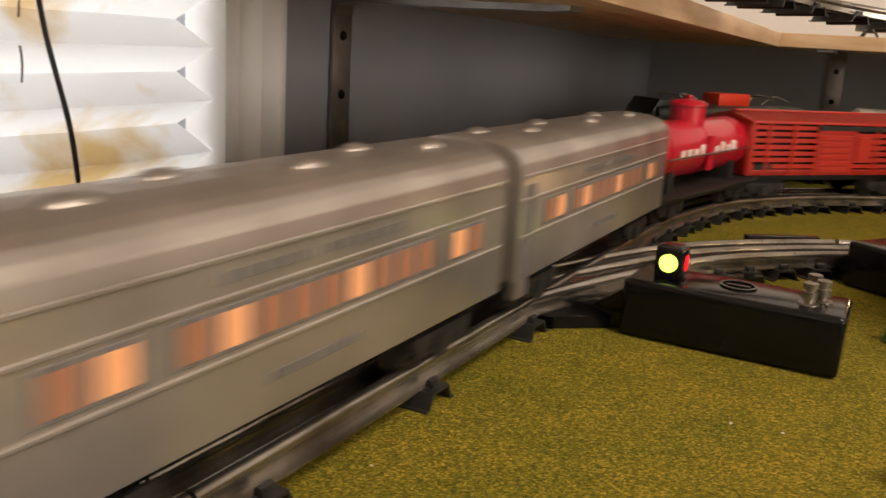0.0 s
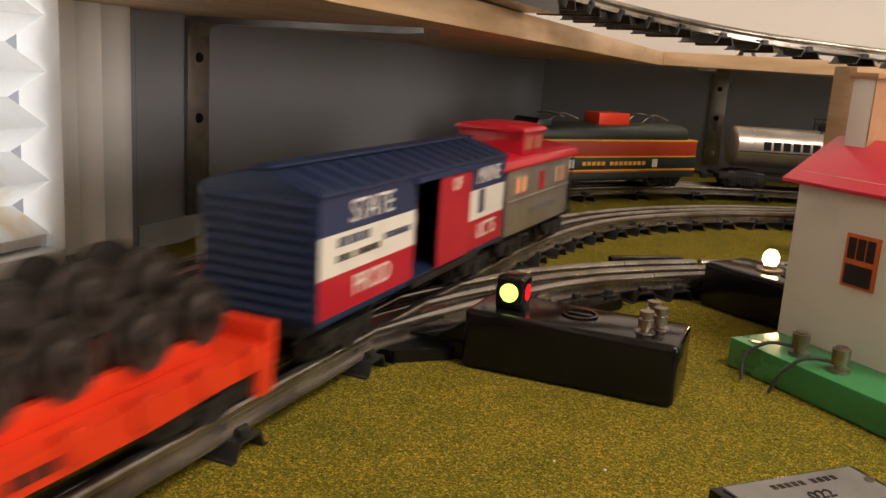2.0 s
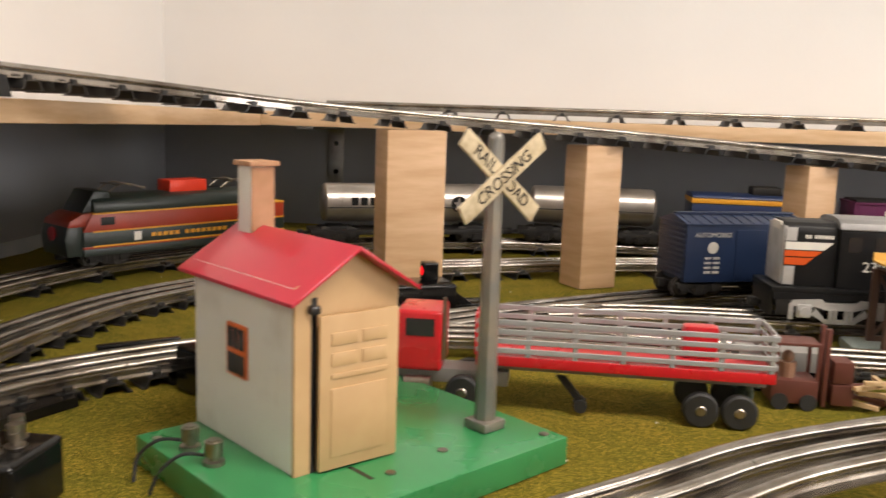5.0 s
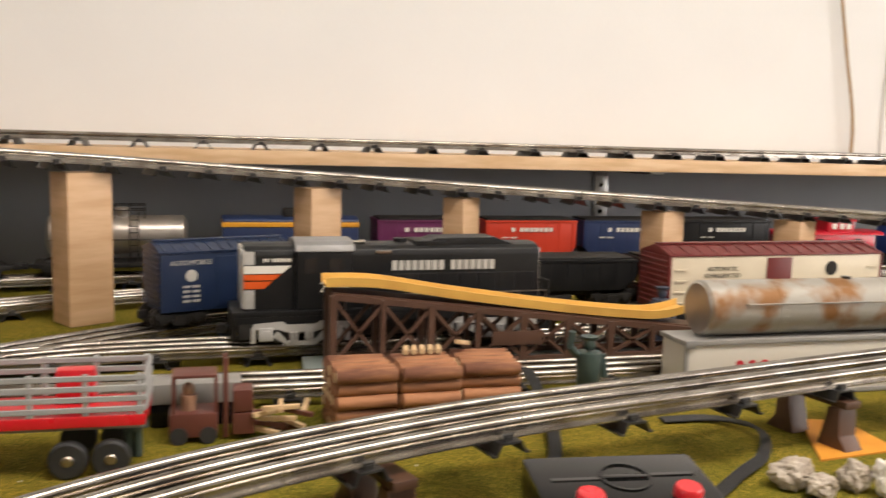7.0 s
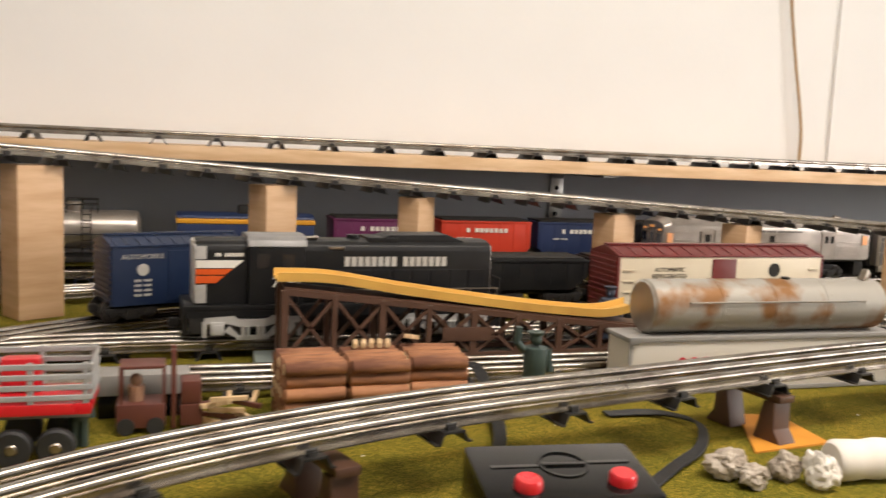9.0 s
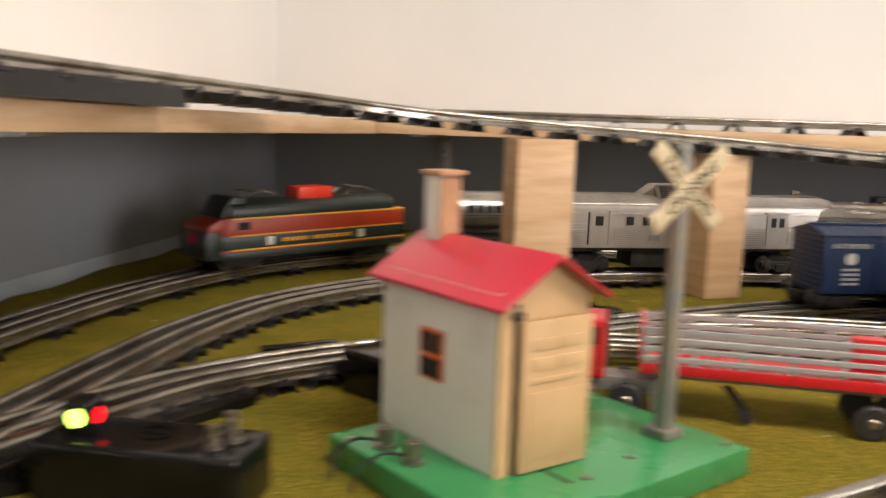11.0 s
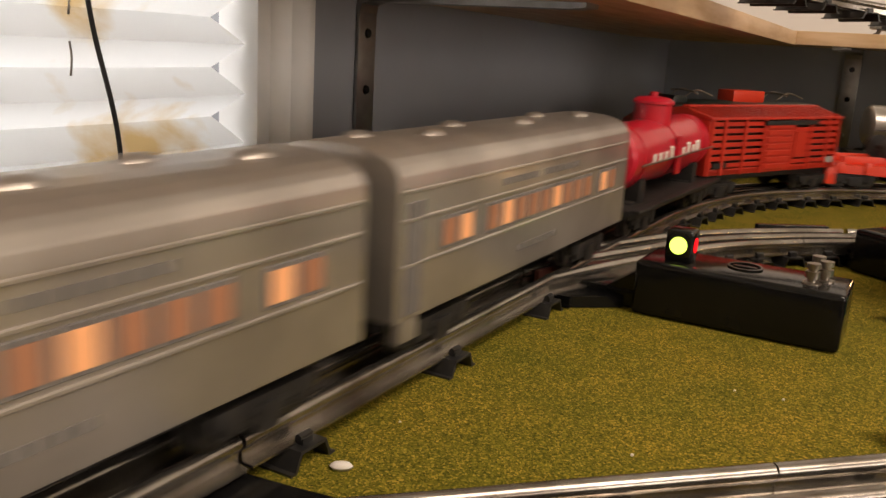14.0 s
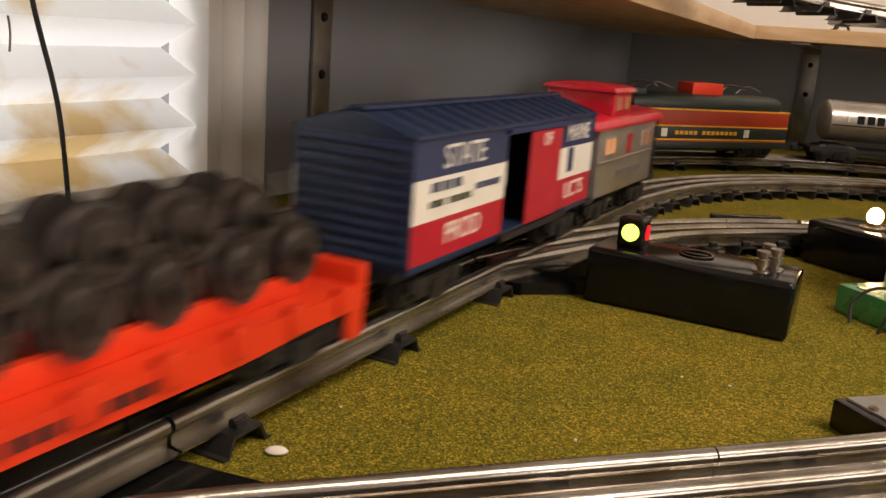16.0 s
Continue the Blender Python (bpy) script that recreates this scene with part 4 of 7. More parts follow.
def tank_body(car, r, h, z, mat, bands=3):
    prof = [(0.001, -h - 0.004), (r * 0.6, -h - 0.0032), (r * 0.9, -h - 0.001), (r, -h + 0.002), (r, h - 0.002), (r * 0.9, h + 0.001), (r * 0.6, h + 0.0032), (0.001, h + 0.004)]
    part("tank", lathe(prof, 32, Matrix.Translation((0, 0, z)) @ pose(0, 0, 0, 0, 90, 0)), mat, car)
    for k in range(bands):
        x = (-1 + 2 * k / (bands - 1)) * h * 0.8
        bm = lathe([(r + 0.0005, -0.0012), (r + 0.0007, 0.0), (r + 0.0005, 0.0012)], 32, Matrix.Translation((x, 0, z)) @ pose(0, 0, 0, 0, 90, 0))
        part("band", bm, mat, car)


def red_tank_car(m=None):
    car = thing("tank_car", "bright red domed tank car on a black frame", "railway car", m, group="moving train")
    running_gear(car, 0.105, 0.070, deck=0.036, width=0.052)
    r, z = 0.0225, 0.066
    tank_body(car, r, 0.092, z, RED_TANK)
    part("dome", lathe([(0.0140, 0), (0.0140, 0.0150), (0.0152, 0.0155), (0.0152, 0.0172), (0.0125, 0.0196), (0.006, 0.0206), (0.0030, 0.0207), (0.0030, 0.0240), (0.0005, 0.0242)], 24, pose(0, 0, z + r - 0.004)), RED_TANK, car)
    for s in (-1, 1):
        part("saddle", box(s * 0.066 - 0.006, -0.02, 0.035, s * 0.066 + 0.006, 0.02, 0.052, 0.001), CHASSIS, car)
        part("handrail", tube([(-0.090, s * (r + 0.0035), z - 0.002), (0, s * (r + 0.0035), z - 0.002), (0.090, s * (r + 0.0035), z - 0.002)], 0.0008), NICKEL, car)
        part("walkway", box(-0.105, s * 0.030 - 0.004, 0.0345, 0.105, s * 0.030 + 0.002, 0.037, 0.0005), CHASSIS, car)
        part("ladder", box(-0.006, s * (r + 0.001) - 0.001, 0.05, 0.006, s * (r + 0.001) + 0.001, z + 0.012, 0.0005), RED_TANK, car)
        bm = bmesh.new()
        n = 9
        for k in range(n):
            x = -0.060 + k * 0.0132 + (0.004 if k > 4 else 0)
            box(x, s * (r - 0.0012) - 0.001, z - 0.0045, x + (0.0100 if k == 0 else 0.0078), s * (r - 0.0012) + 0.0015, z + (0.0055 if k in (0, 2, 5) else 0.0030), 0.0008, bm, seg=1)
        part("lettering", bm, WHITE_PAINT, car)
    return car


def stock_car(m=None):
    car = thing("stock_car", "orange-red slatted stock car", "railway car", m, group="moving train")
    h, w, z0, z1 = 0.103, 0.0275, 0.035, 0.082
    running_gear(car, h, 0.076, deck=0.035)
    part("floor", box(-h, -w, z0, h, w, z0 + 0.005, 0.0006), ORANGE, car)
    # dark block fills the body, standing in for the shade behind the slats
    part("inside", box(-h + 0.004, -w + 0.006, z0 + 0.005, h - 0.004, w - 0.006, z1), DARK, car)
    part("roof", prism([(-w - 0.002, z1), (w + 0.002, z1), (w + 0.002, z1 + 0.002), (0.004, z1 + 0.0080), (-0.004, z1 + 0.0080), (-w - 0.002, z1 + 0.002)], -h - 0.002, h + 0.002, "x", bevel=0.0005), ORANGE, car)
    bm = bmesh.new()
    for k in range(30):
        x = -h + 0.004 + k * (2 * h - 0.008) / 29
        for s in (-1, 1):
            prism([(s * (w + 0.0015), z1 + 0.0022), (s * 0.004, z1 + 0.0082), (s * 0.004, z1 + 0.0092), (s * (w + 0.0015), z1 + 0.0032)], x - 0.0009, x + 0.0009, "x", bm)
    part("roof_ribs", bm, ORANGE, car)
    part("catwalk", box(-h, -0.004, z1 + 0.0088, h, 0.004, z1 + 0.0104, 0.0004), ORANGE, car)
    for s in (-1, 1):
        n = 8
        for k in range(n):
            z = z0 + 0.0005 + k * (z1 - z0) / n
            hgt = (z1 - z0) / n - 0.0022
            for a, b in ((-h, -0.022), (0.022, h)):
                part("slat", box(a, s * w - 0.0016, z, b, s * w, z + hgt, 0.0003, seg=1), ORANGE, car)
        for x in (-h + 0.002, -0.083, -0.053, -0.0235, 0.0235, 0.053, 0.083, h - 0.002):
            part("post", box(x - 0.0018, s * (w + 0.0006) - 0.0012, z0, x + 0.0018, s * (w + 0.0006) + 0.0008, z1, 0.0003, seg=1), ORANGE, car)
        d = part("door", box(-0.022, s * w - 0.0012, z0 + 0.001, 0.022, s * w + 0.0006, z1 - 0.002, 0.0004, seg=1), ORANGE, car)
        for k in range(7):
            part("batten", box(-0.020, s * (w + 0.0012) - 0.0008, z0 + 0.003 + k * 0.0060, 0.020, s * (w + 0.0012) + 0.0008, z0 + 0.0072 + k * 0.0060, 0.0003, seg=1), ORANGE, d)
        part("door_rail", box(-0.062, s * (w + 0.0014) - 0.001, z1 - 0.005, 0.026, s * (w + 0.0014) + 0.0012, z1 - 0.001, 0.0003, seg=1), CHASSIS, car)
        part("label", box(-0.046, s * (w + 0.0012) - 0.001, z0 + 0.012, -0.0265, s * (w + 0.0012) + 0.0006, z0 + 0.036), ORANGE, car)
        part("placard", side_box(0.076, 0.096, z0 + 0.006, z0 + 0.0105, s, w, 0.0012), CHASSIS, car)
        part("placard", side_box(-0.098, -0.082, z0 + 0.005, z0 + 0.0105, s, w, 0.0012), BOX_GREY, car)
    for e in (-1, 1):
        part("end_panel", box(e * h - 0.0018, -w, z0, e * h + 0.0018, w, z1, 0.0004), ORANGE, car)
    return car


def wheel_flat(m=None):
    car = thing("flat_car", "fluorescent orange flat car loaded with black wheel sets", "railway car", m, group="moving train")
    h, w = 0.127, 0.0275
    running_gear(car, h - 0.004, 0.094, deck=0.032)
    part("deck", box(-h, -w, 0.033, h, w, 0.0365, 0.0006), ORANGE_HOT, car)
    for s in (-1, 1):
        part("side_sill", prism([(-h, 0.0365), (-h, 0.0285), (-h + 0.03, 0.0285), (-0.06, 0.0265), (0.06, 0.0265), (h - 0.03, 0.0285), (h, 0.0285), (h, 0.0365)], s * w - 0.0012, s * w + 0.0012, "y"), ORANGE_HOT, car)
        for k in range(9):
            x = -0.112 + k * 0.028
            part("stake_pocket", box(x - 0.004, s * w - 0.001, 0.0300, x + 0.004, s * w + 0.0032, 0.0395, 0.0006), ORANGE_HOT, car)
        bars(car, [5, 4], -0.03, 0.03, 0.0315, 0.0036, s * (w + 0.0014), s, DARK)
        part("rack", box(-0.105, s * 0.015 - 0.002, 0.0365, 0.105, s * 0.015 + 0.002, 0.0445, 0.0006), ORANGE_HOT, car)
    for e in (-1, 1):
        part("bulkhead", box(e * h - 0.003, -w, 0.0345, e * h + 0.003, w, 0.0445, 0.001), ORANGE_HOT, car)
    for e in (-1, 1):
        for s in (-1, 1):
            part("corner_step", box(e * (h - 0.006) - 0.005, s * w - 0.0015, 0.0175, e * (h - 0.006) + 0.005, s * w + 0.0015, 0.034, 0.0008), ORANGE_HOT, car)
    rng = random.Random(7)
    for k in range(6):
        x = -0.100 + k * 0.0305
        ws = part("wheel_set", cyl(0.0030, (x, -0.0235, 0.0525), (x, 0.0235, 0.0525), 10), WHEEL_OLD, car)
        for s in (-1, 1):
            hang("wheel", OLD_WHEEL, ws, Matrix.Translation((x, s * (0.0150 + 0.002 * (k % 2)), 0.0525)) @ Matrix.Rotation(math.pi if s < 0 else 0, 4, "Z") @ Matrix.Diagonal((1.22, 1.3, 1.22, 1)))
    for k in range(4):
        x = -0.080 + k * 0.0305 + rng.uniform(-0.004, 0.004)
        ws = part("wheel_set", cyl(0.0028, (x, -0.022, 0.0670), (x, 0.022, 0.0670), 10), WHEEL_OLD, car)
        for s in (-1, 1):
            hang("wheel", OLD_WHEEL, ws, Matrix.Translation((x, s * 0.0105, 0.0670)) @ Matrix.Rotation(rng.uniform(-0.15, 0.15) + (math.pi if s < 0 else 0), 4, "Z") @ Matrix.Diagonal((1.15, 1.3, 1.15, 1)))
    return car


def rib_roof(car, h, w, z1, mat, peak=0.009, n=16):
    part("roof", prism([(-w - 0.001, z1), (w + 0.001, z1), (w + 0.001, z1 + 0.0016), (0.004, z1 + peak), (-0.004, z1 + peak), (-w - 0.001, z1 + 0.0016)], -h - 0.001, h + 0.001, "x", bevel=0.0004), mat, car)
    bm = bmesh.new()
    for k in range(n):
        x = -h + 0.004 + k * (2 * h - 0.008) / (n - 1)
        for s in (-1, 1):
            prism([(s * w, z1 + 0.0018), (s * 0.004, z1 + peak), (s * 0.004, z1 + peak + 0.001), (s * w, z1 + 0.0028)], x - 0.0008, x + 0.0008, "x", bm)
    part("roof_ribs", bm, mat, car)
    part("catwalk", box(-h, -0.0045, z1 + peak + 0.0006, h, 0.0045, z1 + peak + 0.0022, 0.0004), mat, car)


def maine_boxcar(m=None):
    car = thing("boxcar", "blue, white and red boxcar with its red door half open", "railway car", m, group="moving train")
    h, w, z0, z1 = 0.114, 0.0285, 0.033, 0.0875
    running_gear(car, h - 0.002, 0.080, deck=0.033)
    part("floor", box(-h, -w, z0, h, w, z0 + 0.003, 0.0004), BLUE, car)
    rib_roof(car, h, w, z1, BLUE)
    for e in (-1, 1):
        part("end_panel", box(e * h - 0.001, -w, z0 + 0.003, e * h + 0.001, w, z1, 0.0004), BLUE, car)
        bm = bmesh.new()
        for k in range(11):
            z = z0 + 0.005 + k * 0.0046
            cyl(0.0013, (e * h + 0.0008 * e, -w + 0.002, z), (e * h + 0.0008 * e, w - 0.002, z), 8, bm=bm)
        part("end_ribs", bm, BLUE, car)
    b1, b2 = z0 + 0.0205, z0 + 0.0385
    for s in (-1, 1):
        for a, b in ((-h, -0.022), (0.022, h)):
            for za, zb, mat in ((z0 + 0.003, b1, RED_PAINT), (b1, b2, WHITE_PAINT), (b2, z1, NAVY)):
                part("side_panel", box(a, s * w - 0.0016, za, b, s * w, zb), mat, car)
        bm = bmesh.new()
        for k in range(9):
            for a in (0.024 + k * 0.0105, -0.024 - k * 0.0105):
                box(a - 0.0004, s * w - 0.0006, z0 + 0.003, a + 0.0004, s * w + 0.0003, z1, bm=bm)
        # door, slid half open towards the rear
        part("door", box(-0.050, s * (w + 0.0012) - 0.0008, z0 + 0.003, -0.006, s * (w + 0.0012) + 0.0008, z1 - 0.003, 0.0004, seg=1), RED_PAINT, car, "red sliding door")
        bm.free()
        part("door_track", box(-0.066, s * (w + 0.0012) - 0.001, z0 - 0.001, 0.026, s * (w + 0.0012) + 0.0016, z0 + 0.0022), CHASSIS, car)
        part("door_track", box(-0.066, s * (w + 0.0012) - 0.001, z1 - 0.0025, 0.026, s * (w + 0.0012) + 0.0016, z1), NAVY, car)
        y = s * (w + 0.0001)
        words(car, "STATE", 0.0145, facing(0.068, y, b2 + 0.0075, s), WHITE_PAINT)
        words(car, "OF", 0.010, facing(-0.028, s * (w + 0.0021), b2 + 0.0075, s), WHITE_PAINT)
        words(car, "MAINE", 0.0135, facing(-0.084, y, b2 + 0.0075, s), WHITE_PAINT)
        words(car, "PROD", 0.0135, facing(0.066, y, z0 + 0.0125, s), WHITE_PAINT)
        words(car, "UCTS", 0.0135, facing(-0.084, y, z0 + 0.0125, s), WHITE_PAINT)
        bars(car, [3], 0.07, 0.10, b1 + 0.014, 0.004, s * w, s, NAVY)
        bars(car, [5, 3], 0.06, 0.10, b1 + 0.007, 0.003, s * w, s, DARK)
        bars(car, [6], 0.028, 0.056, b1 + 0.010, 0.003, s * w, s, NAVY)
        bars(car, [2], -0.078, -0.068, b1 + 0.0105, 0.014, s * w, s, NAVY)
    part("crate", box(0.0, -0.012, z0 + 0.003, 0.02, 0.010, z0 + 0.026, 0.001), CHASSIS, car)
    return car


def caboose(m=None):
    car = thing("caboose", "silver-grey caboose with a red roof, cupola and lit windows", "railway car", m, group="moving train")
    h, w, z0, z1 = 0.068, 0.0275, 0.033, 0.078
    running_gear(car, h + 0.014, 0.048, deck=0.033)
    part("body", box(-h, -w, z0, h, w, z1, 0.0008), SILVER, car)
    part("roof", prism(arch(w + 0.002, z1, z1 + 0.0015, z1 + 0.009, 7), -h - 0.016, h + 0.016, "x", bevel=0.0006), RED_TANK, car)
    part("cupola", box(-0.006, -w + 0.003, z1 + 0.003, 0.036, w - 0.003, z1 + 0.0225, 0.002), RED_TANK, car)
    part("cupola_roof", prism(arch(w - 0.001, z1 + 0.0225, z1 + 0.0235, z1 + 0.0275, 7), -0.009, 0.039, "x", bevel=0.0006), RED_TANK, car)
    part("smokestack", cyl(0.003, (-0.04, 0.008, z1 + 0.006), (-0.04, 0.008, z1 + 0.017), 12), RED_TANK, car)
    for s in (-1, 1):
        for x in (-0.052, -0.04, 0.038, 0.05):
            f = part("window", box(x - 0.0052, s * w - 0.0005, 0.060, x + 0.0052, s * w + 0.0006, 0.0725, 0.0004, seg=1), SILVER, car)
            part("pane", box(x - 0.004, s * (w + 0.0006) - 0.0004, 0.0612, x + 0.004, s * (w + 0.0006) + 0.0004, 0.0713), WARM_WINDOW if x > 0 else WARM_DIM, f)
        for x in (0.005, 0.025):
            part("cupola_window", box(x - 0.005, s * (w - 0.003) - 0.0005, z1 + 0.0105, x + 0.005, s * (w - 0.003) + 0.0006, z1 + 0.0195, 0.0004, seg=1), WARM_DIM, car)
        part("moulding", box(-h, s * w - 0.0004, 0.0555, h, s * w + 0.0008, 0.0568), SILVER, car)
        part("emblem", box(-0.006, s * w - 0.0003, 0.0585, 0.004, s * w + 0.0004, 0.072), RED_PAINT, car)
        bars(car, [8], -0.035, 0.025, 0.046, 0.004, s * w, s, SILVER_DARK)
    for e in (-1, 1):
        part("platform", box(min(e * h, e * (h + 0.016)), -w, z0 - 0.002, max(e * h, e * (h + 0.016)), w, z0 + 0.001, 0.0005), CHASSIS, car)
        bm = bmesh.new()
        for y in (-w + 0.002, -0.009, 0.009, w - 0.002):
            cyl(0.0008, (e * (h + 0.015), y, z0), (e * (h + 0.015), y, z0 + (0.045 if abs(y) > 0.02 else 0.016)), 8, bm=bm)
        cyl(0.0008, (e * (h + 0.015), -w + 0.002, z0 + 0.016), (e * (h + 0.015), w - 0.002, z0 + 0.016), 8, bm=bm)
        part("railing", bm, CHASSIS, car)
        part("end_door", box(e * h - 0.0005, -0.007, z0, e * h + 0.0008, 0.007, 0.07, 0.0004), SILVER_DARK, car)
        part("end_lamp", ball(0.0042, (e * (h + 0.001), 0.017, 0.066), n=10), HEADLAMP if e > 0 else WARM_DIM, car)
    return car


# the moving train, front to rear: maker, place of its middle, half the distance between its trucks, and how high the body rides
TRAIN = [(railcar, -0.536, 0.116, 0.003), (passenger_car, -0.211, 0.086, 0.003), (passenger_car, 0.066, 0.086, 0.003), (red_tank_car, 0.349, 0.070, 0.001), (stock_car, 0.585, 0.076, 0.004), (wheel_flat, 0.860, 0.094, 0.004),
         (maine_boxcar, 1.1325, 0.080, 0.004), (caboose, 1.345, 0.048, 0.003)]
# how far the train has run, in metres; it slows a little on the near straight
RUN_T = [0, 0.5, 1.5, 2, 2.5, 3, 11, 12, 12.5, 13, 13.5, 14, 14.5, 15, 15.5, 16]
RUN_D = [-0.410, -0.150, 0.408, 0.692, 0.946, 1.172] + [FULL_LEN + d for d in (-1.96, -1.395, -1.095, -0.81, -0.5425, -0.285, -0.028, 0.242, 0.495, 0.744)]
consist = []
for maker, mid, half, lift in TRAIN:
    car = maker()
    for p in car.children:
        if not p.name.startswith("truck"):
            p.location.z += lift
    consist.append((car, mid, half))


def on_loop(d):
    """The point of the loop d metres along it."""
    n = len(full) - 1
    # the train eases through the far curve a little slower than along the straights
    u = float(np.interp(d % FULL_LEN, (0, 0.95, 2.3, FULL_LEN), (0, 0.95, 2.125, FULL_LEN))) / FULL_LEN * n
    i = int(u)
    return full[i].lerp(full[min(i + 1, n)], u - i)


def train_rows(mid, half):
    rows = []
    for k in range(81):
        t = k * 0.2
        d = mid - float(np.interp(t, RUN_T, RUN_D)) + 0.45
        front, rear = on_loop(d - half), on_loop(d + half)
        c = (front + rear) / 2
        way = front - rear
        rows.append((t, Matrix.Translation(c) @ Matrix.Rotation(math.atan2(way.y, way.x), 4, "Z")))
    return rows

# ---- the first switch and its machine ----
sw = thing("railway_switch", "black-based tinplate track switch with a reddish frog", "track switch", kind="structure")
base_line, _ = spline([(-0.137, 0.398), (-0.137, 0.48), (-0.137, 0.558)])
part("base", sweep(base_line, [(-0.027, 0.0005), (0.030, 0.0005), (0.030, 0.0070), (-0.027, 0.0070)]), BLACK, sw)
part("base", prism([(-0.108, 0.40), (-0.085, 0.42), (-0.060, 0.505), (-0.030, 0.57), (-0.062, 0.592), (-0.108, 0.52)], 0.0004, 0.0066, "z"), BLACK, sw)
for side in (-GAUGE, 0.0, GAUGE):
    a = [Vector((-0.137 + side, 0.398, 0)), Vector((-0.137 + side, 0.44, 0)), Vector((-0.137 + side, 0.50, 0)), Vector((-0.138 + side, 0.559, 0))]
    part("rail", sweep(a, RAIL, 0, RAIL_FOOT), STEEL, sw)
FROG = material("oxidised_copper_red", (0.16, 0.05, 0.04), 0.4, 0.6, colour2=(0.24, 0.09, 0.07), scale=90)
part("switch_blade", sweep([Vector((-0.130, 0.405, 0)), Vector((-0.121, 0.45, 0)), Vector((-0.106, 0.505, 0))], [(-0.0016, 0), (0.0016, 0), (0.0013, 0.009), (-0.0013, 0.009)], 0, 0.0072), FROG, sw)
part("switch_blade", sweep([Vector((-0.147, 0.405, 0)), Vector((-0.145, 0.45, 0)), Vector((-0.140, 0.50, 0))], [(-0.0016, 0), (0.0016, 0), (0.0013, 0.009), (-0.0013, 0.009)], 0, 0.0072), STEEL, sw)
part("guard_plate", prism([(-0.152, 0.42), (-0.140, 0.42), (-0.125, 0.50), (-0.139, 0.51)], 0.0066, 0.0088, "z"), FROG, sw)
part("counter_box", box(-0.186, 0.392, 0.0006, -0.164, 0.468, 0.0165, 0.0015), BLACK, sw, "black cover box beside the rails")


def switch_machine(m, lamp="lantern", name_label="long glossy black switch motor box with an illuminated lantern"):
    ob = thing("switch_machine", name_label, "switch motor", m, group="switch machines")
    # local: x along the box from the rails outwards, y across it
    part("case", box(0.0, -0.006, 0.0005, 0.104, 0.036, 0.0303, 0.0030, seg=3), BLACK, ob)
    part("neck", prism([(-0.038, 0.004), (0.004, 0.001), (0.004, 0.034), (-0.038, 0.030)], 0.0005, 0.0105, "z", bevel=0.001), BLACK, ob)
    part("ramp", prism([(-0.020, 0.0085), (0.004, 0.0085), (0.004, 0.026)], 0.003, 0.031, "y", bevel=0.0006), BLACK, ob)
    line = [Vector((0.052 + 0.0085 * math.cos(a), 0.018 + 0.0085 * math.sin(a), 0.0306)) for a in np.linspace(0, 2 * math.pi, 25)]
    part("emblem", sweep(line, [(-0.0006, -0.0004), (0.0006, -0.0004), (0.0006, 0.0006), (-0.0006, 0.0006)]), BLACK, ob)
    part("emblem", box(0.046, 0.0165, 0.0301, 0.058, 0.0195, 0.0311, 0.0003), BLACK, ob)
    for x, y in ((0.086, 0.008), (0.091, 0.018), (0.086, 0.028)):
        tb = part("terminal_post", lathe([(0.0048, 0), (0.0048, 0.0008), (0.0022, 0.001), (0.0022, 0.003), (0.0036, 0.003), (0.0036, 0.0065), (0.0022, 0.0066), (0.0022, 0.0078), (0.0034, 0.008), (0.0034, 0.0105), (0.0005, 0.0105)], 14, pose(x, y, 0.0302)), NICKEL, ob, "tarnished nickel terminal nut")
    if lamp == "lantern":
        part("lantern", box(0.012, 0.004, 0.0300, 0.0265, 0.0185, 0.0475, 0.0022, seg=3), BLACK, ob, "black lantern with lenses")
        part("lens_green", cyl(0.0046, (0.0192, 0.0041, 0.0392), (0.0192, 0.0032, 0.0392), 20), LAMP_GREEN, ob, "glowing yellow-green lens")
        part("lens_red", cyl(0.0042, (0.0262, 0.0112, 0.0392), (0.02665, 0.0112, 0.0392), 20), LAMP_RED, ob, "glowing red lens")
    elif lamp == "bulb":
        part("lamp_socket", lathe([(0.0085, 0), (0.0085, 0.0012), (0.0045, 0.0014), (0.0045, 0.004), (0.0005, 0.004)], 16, pose(0.034, 0.016, 0.0302)), NICKEL, ob)
        part("bulb", ball(0.0052, (0.034, 0.016, 0.0383), (1, 1, 1.1), n=16), LAMP_BULB, ob, "bare lit bulb")
    return ob


switch_machine(pose(-0.078, 0.420, 0, 0, 0, 0))
switch_machine(pose(0.016, 0.617, 0, 0, 0, -33), "bulb", "black switch motor box with a bare lit bulb")
switch_machine(pose(0.158, 0.893, 0, 0, 0, 205), "lantern", "black switch motor box with lantern beside the ramp post")
part("guard_rail", box(-0.047, -0.003, 0.012, 0.010, 0.003, 0.0185, 0.0008), BLACK, sw).matrix_local = pose(-0.018, 0.668, 0, 0, 0, 38)
# second switch's black base, and the base of the switch by the front edge
tagged(finish("switch_base", prism([(0.0, 0.64), (0.06, 0.662), (0.13, 0.716), (0.20, 0.79), (0.165, 0.815), (0.10, 0.765), (0.03, 0.71), (-0.012, 0.675)], 0.0005, 0.0046, "z"), BLACK), "black moulded base under the yard switch", "track switch", kind="structure")
tagged(finish("switch_base", prism([(-0.165, 0.0), (-0.085, 0.03), (-0.060, 0.085), (-0.022, 0.122), (-0.052, 0.166), (-0.102, 0.158), (-0.165, 0.15)], 0.0005, 0.0046, "z", bevel=0.0008), BLACK), "black moulded base of the front switch", "track switch", kind="structure")
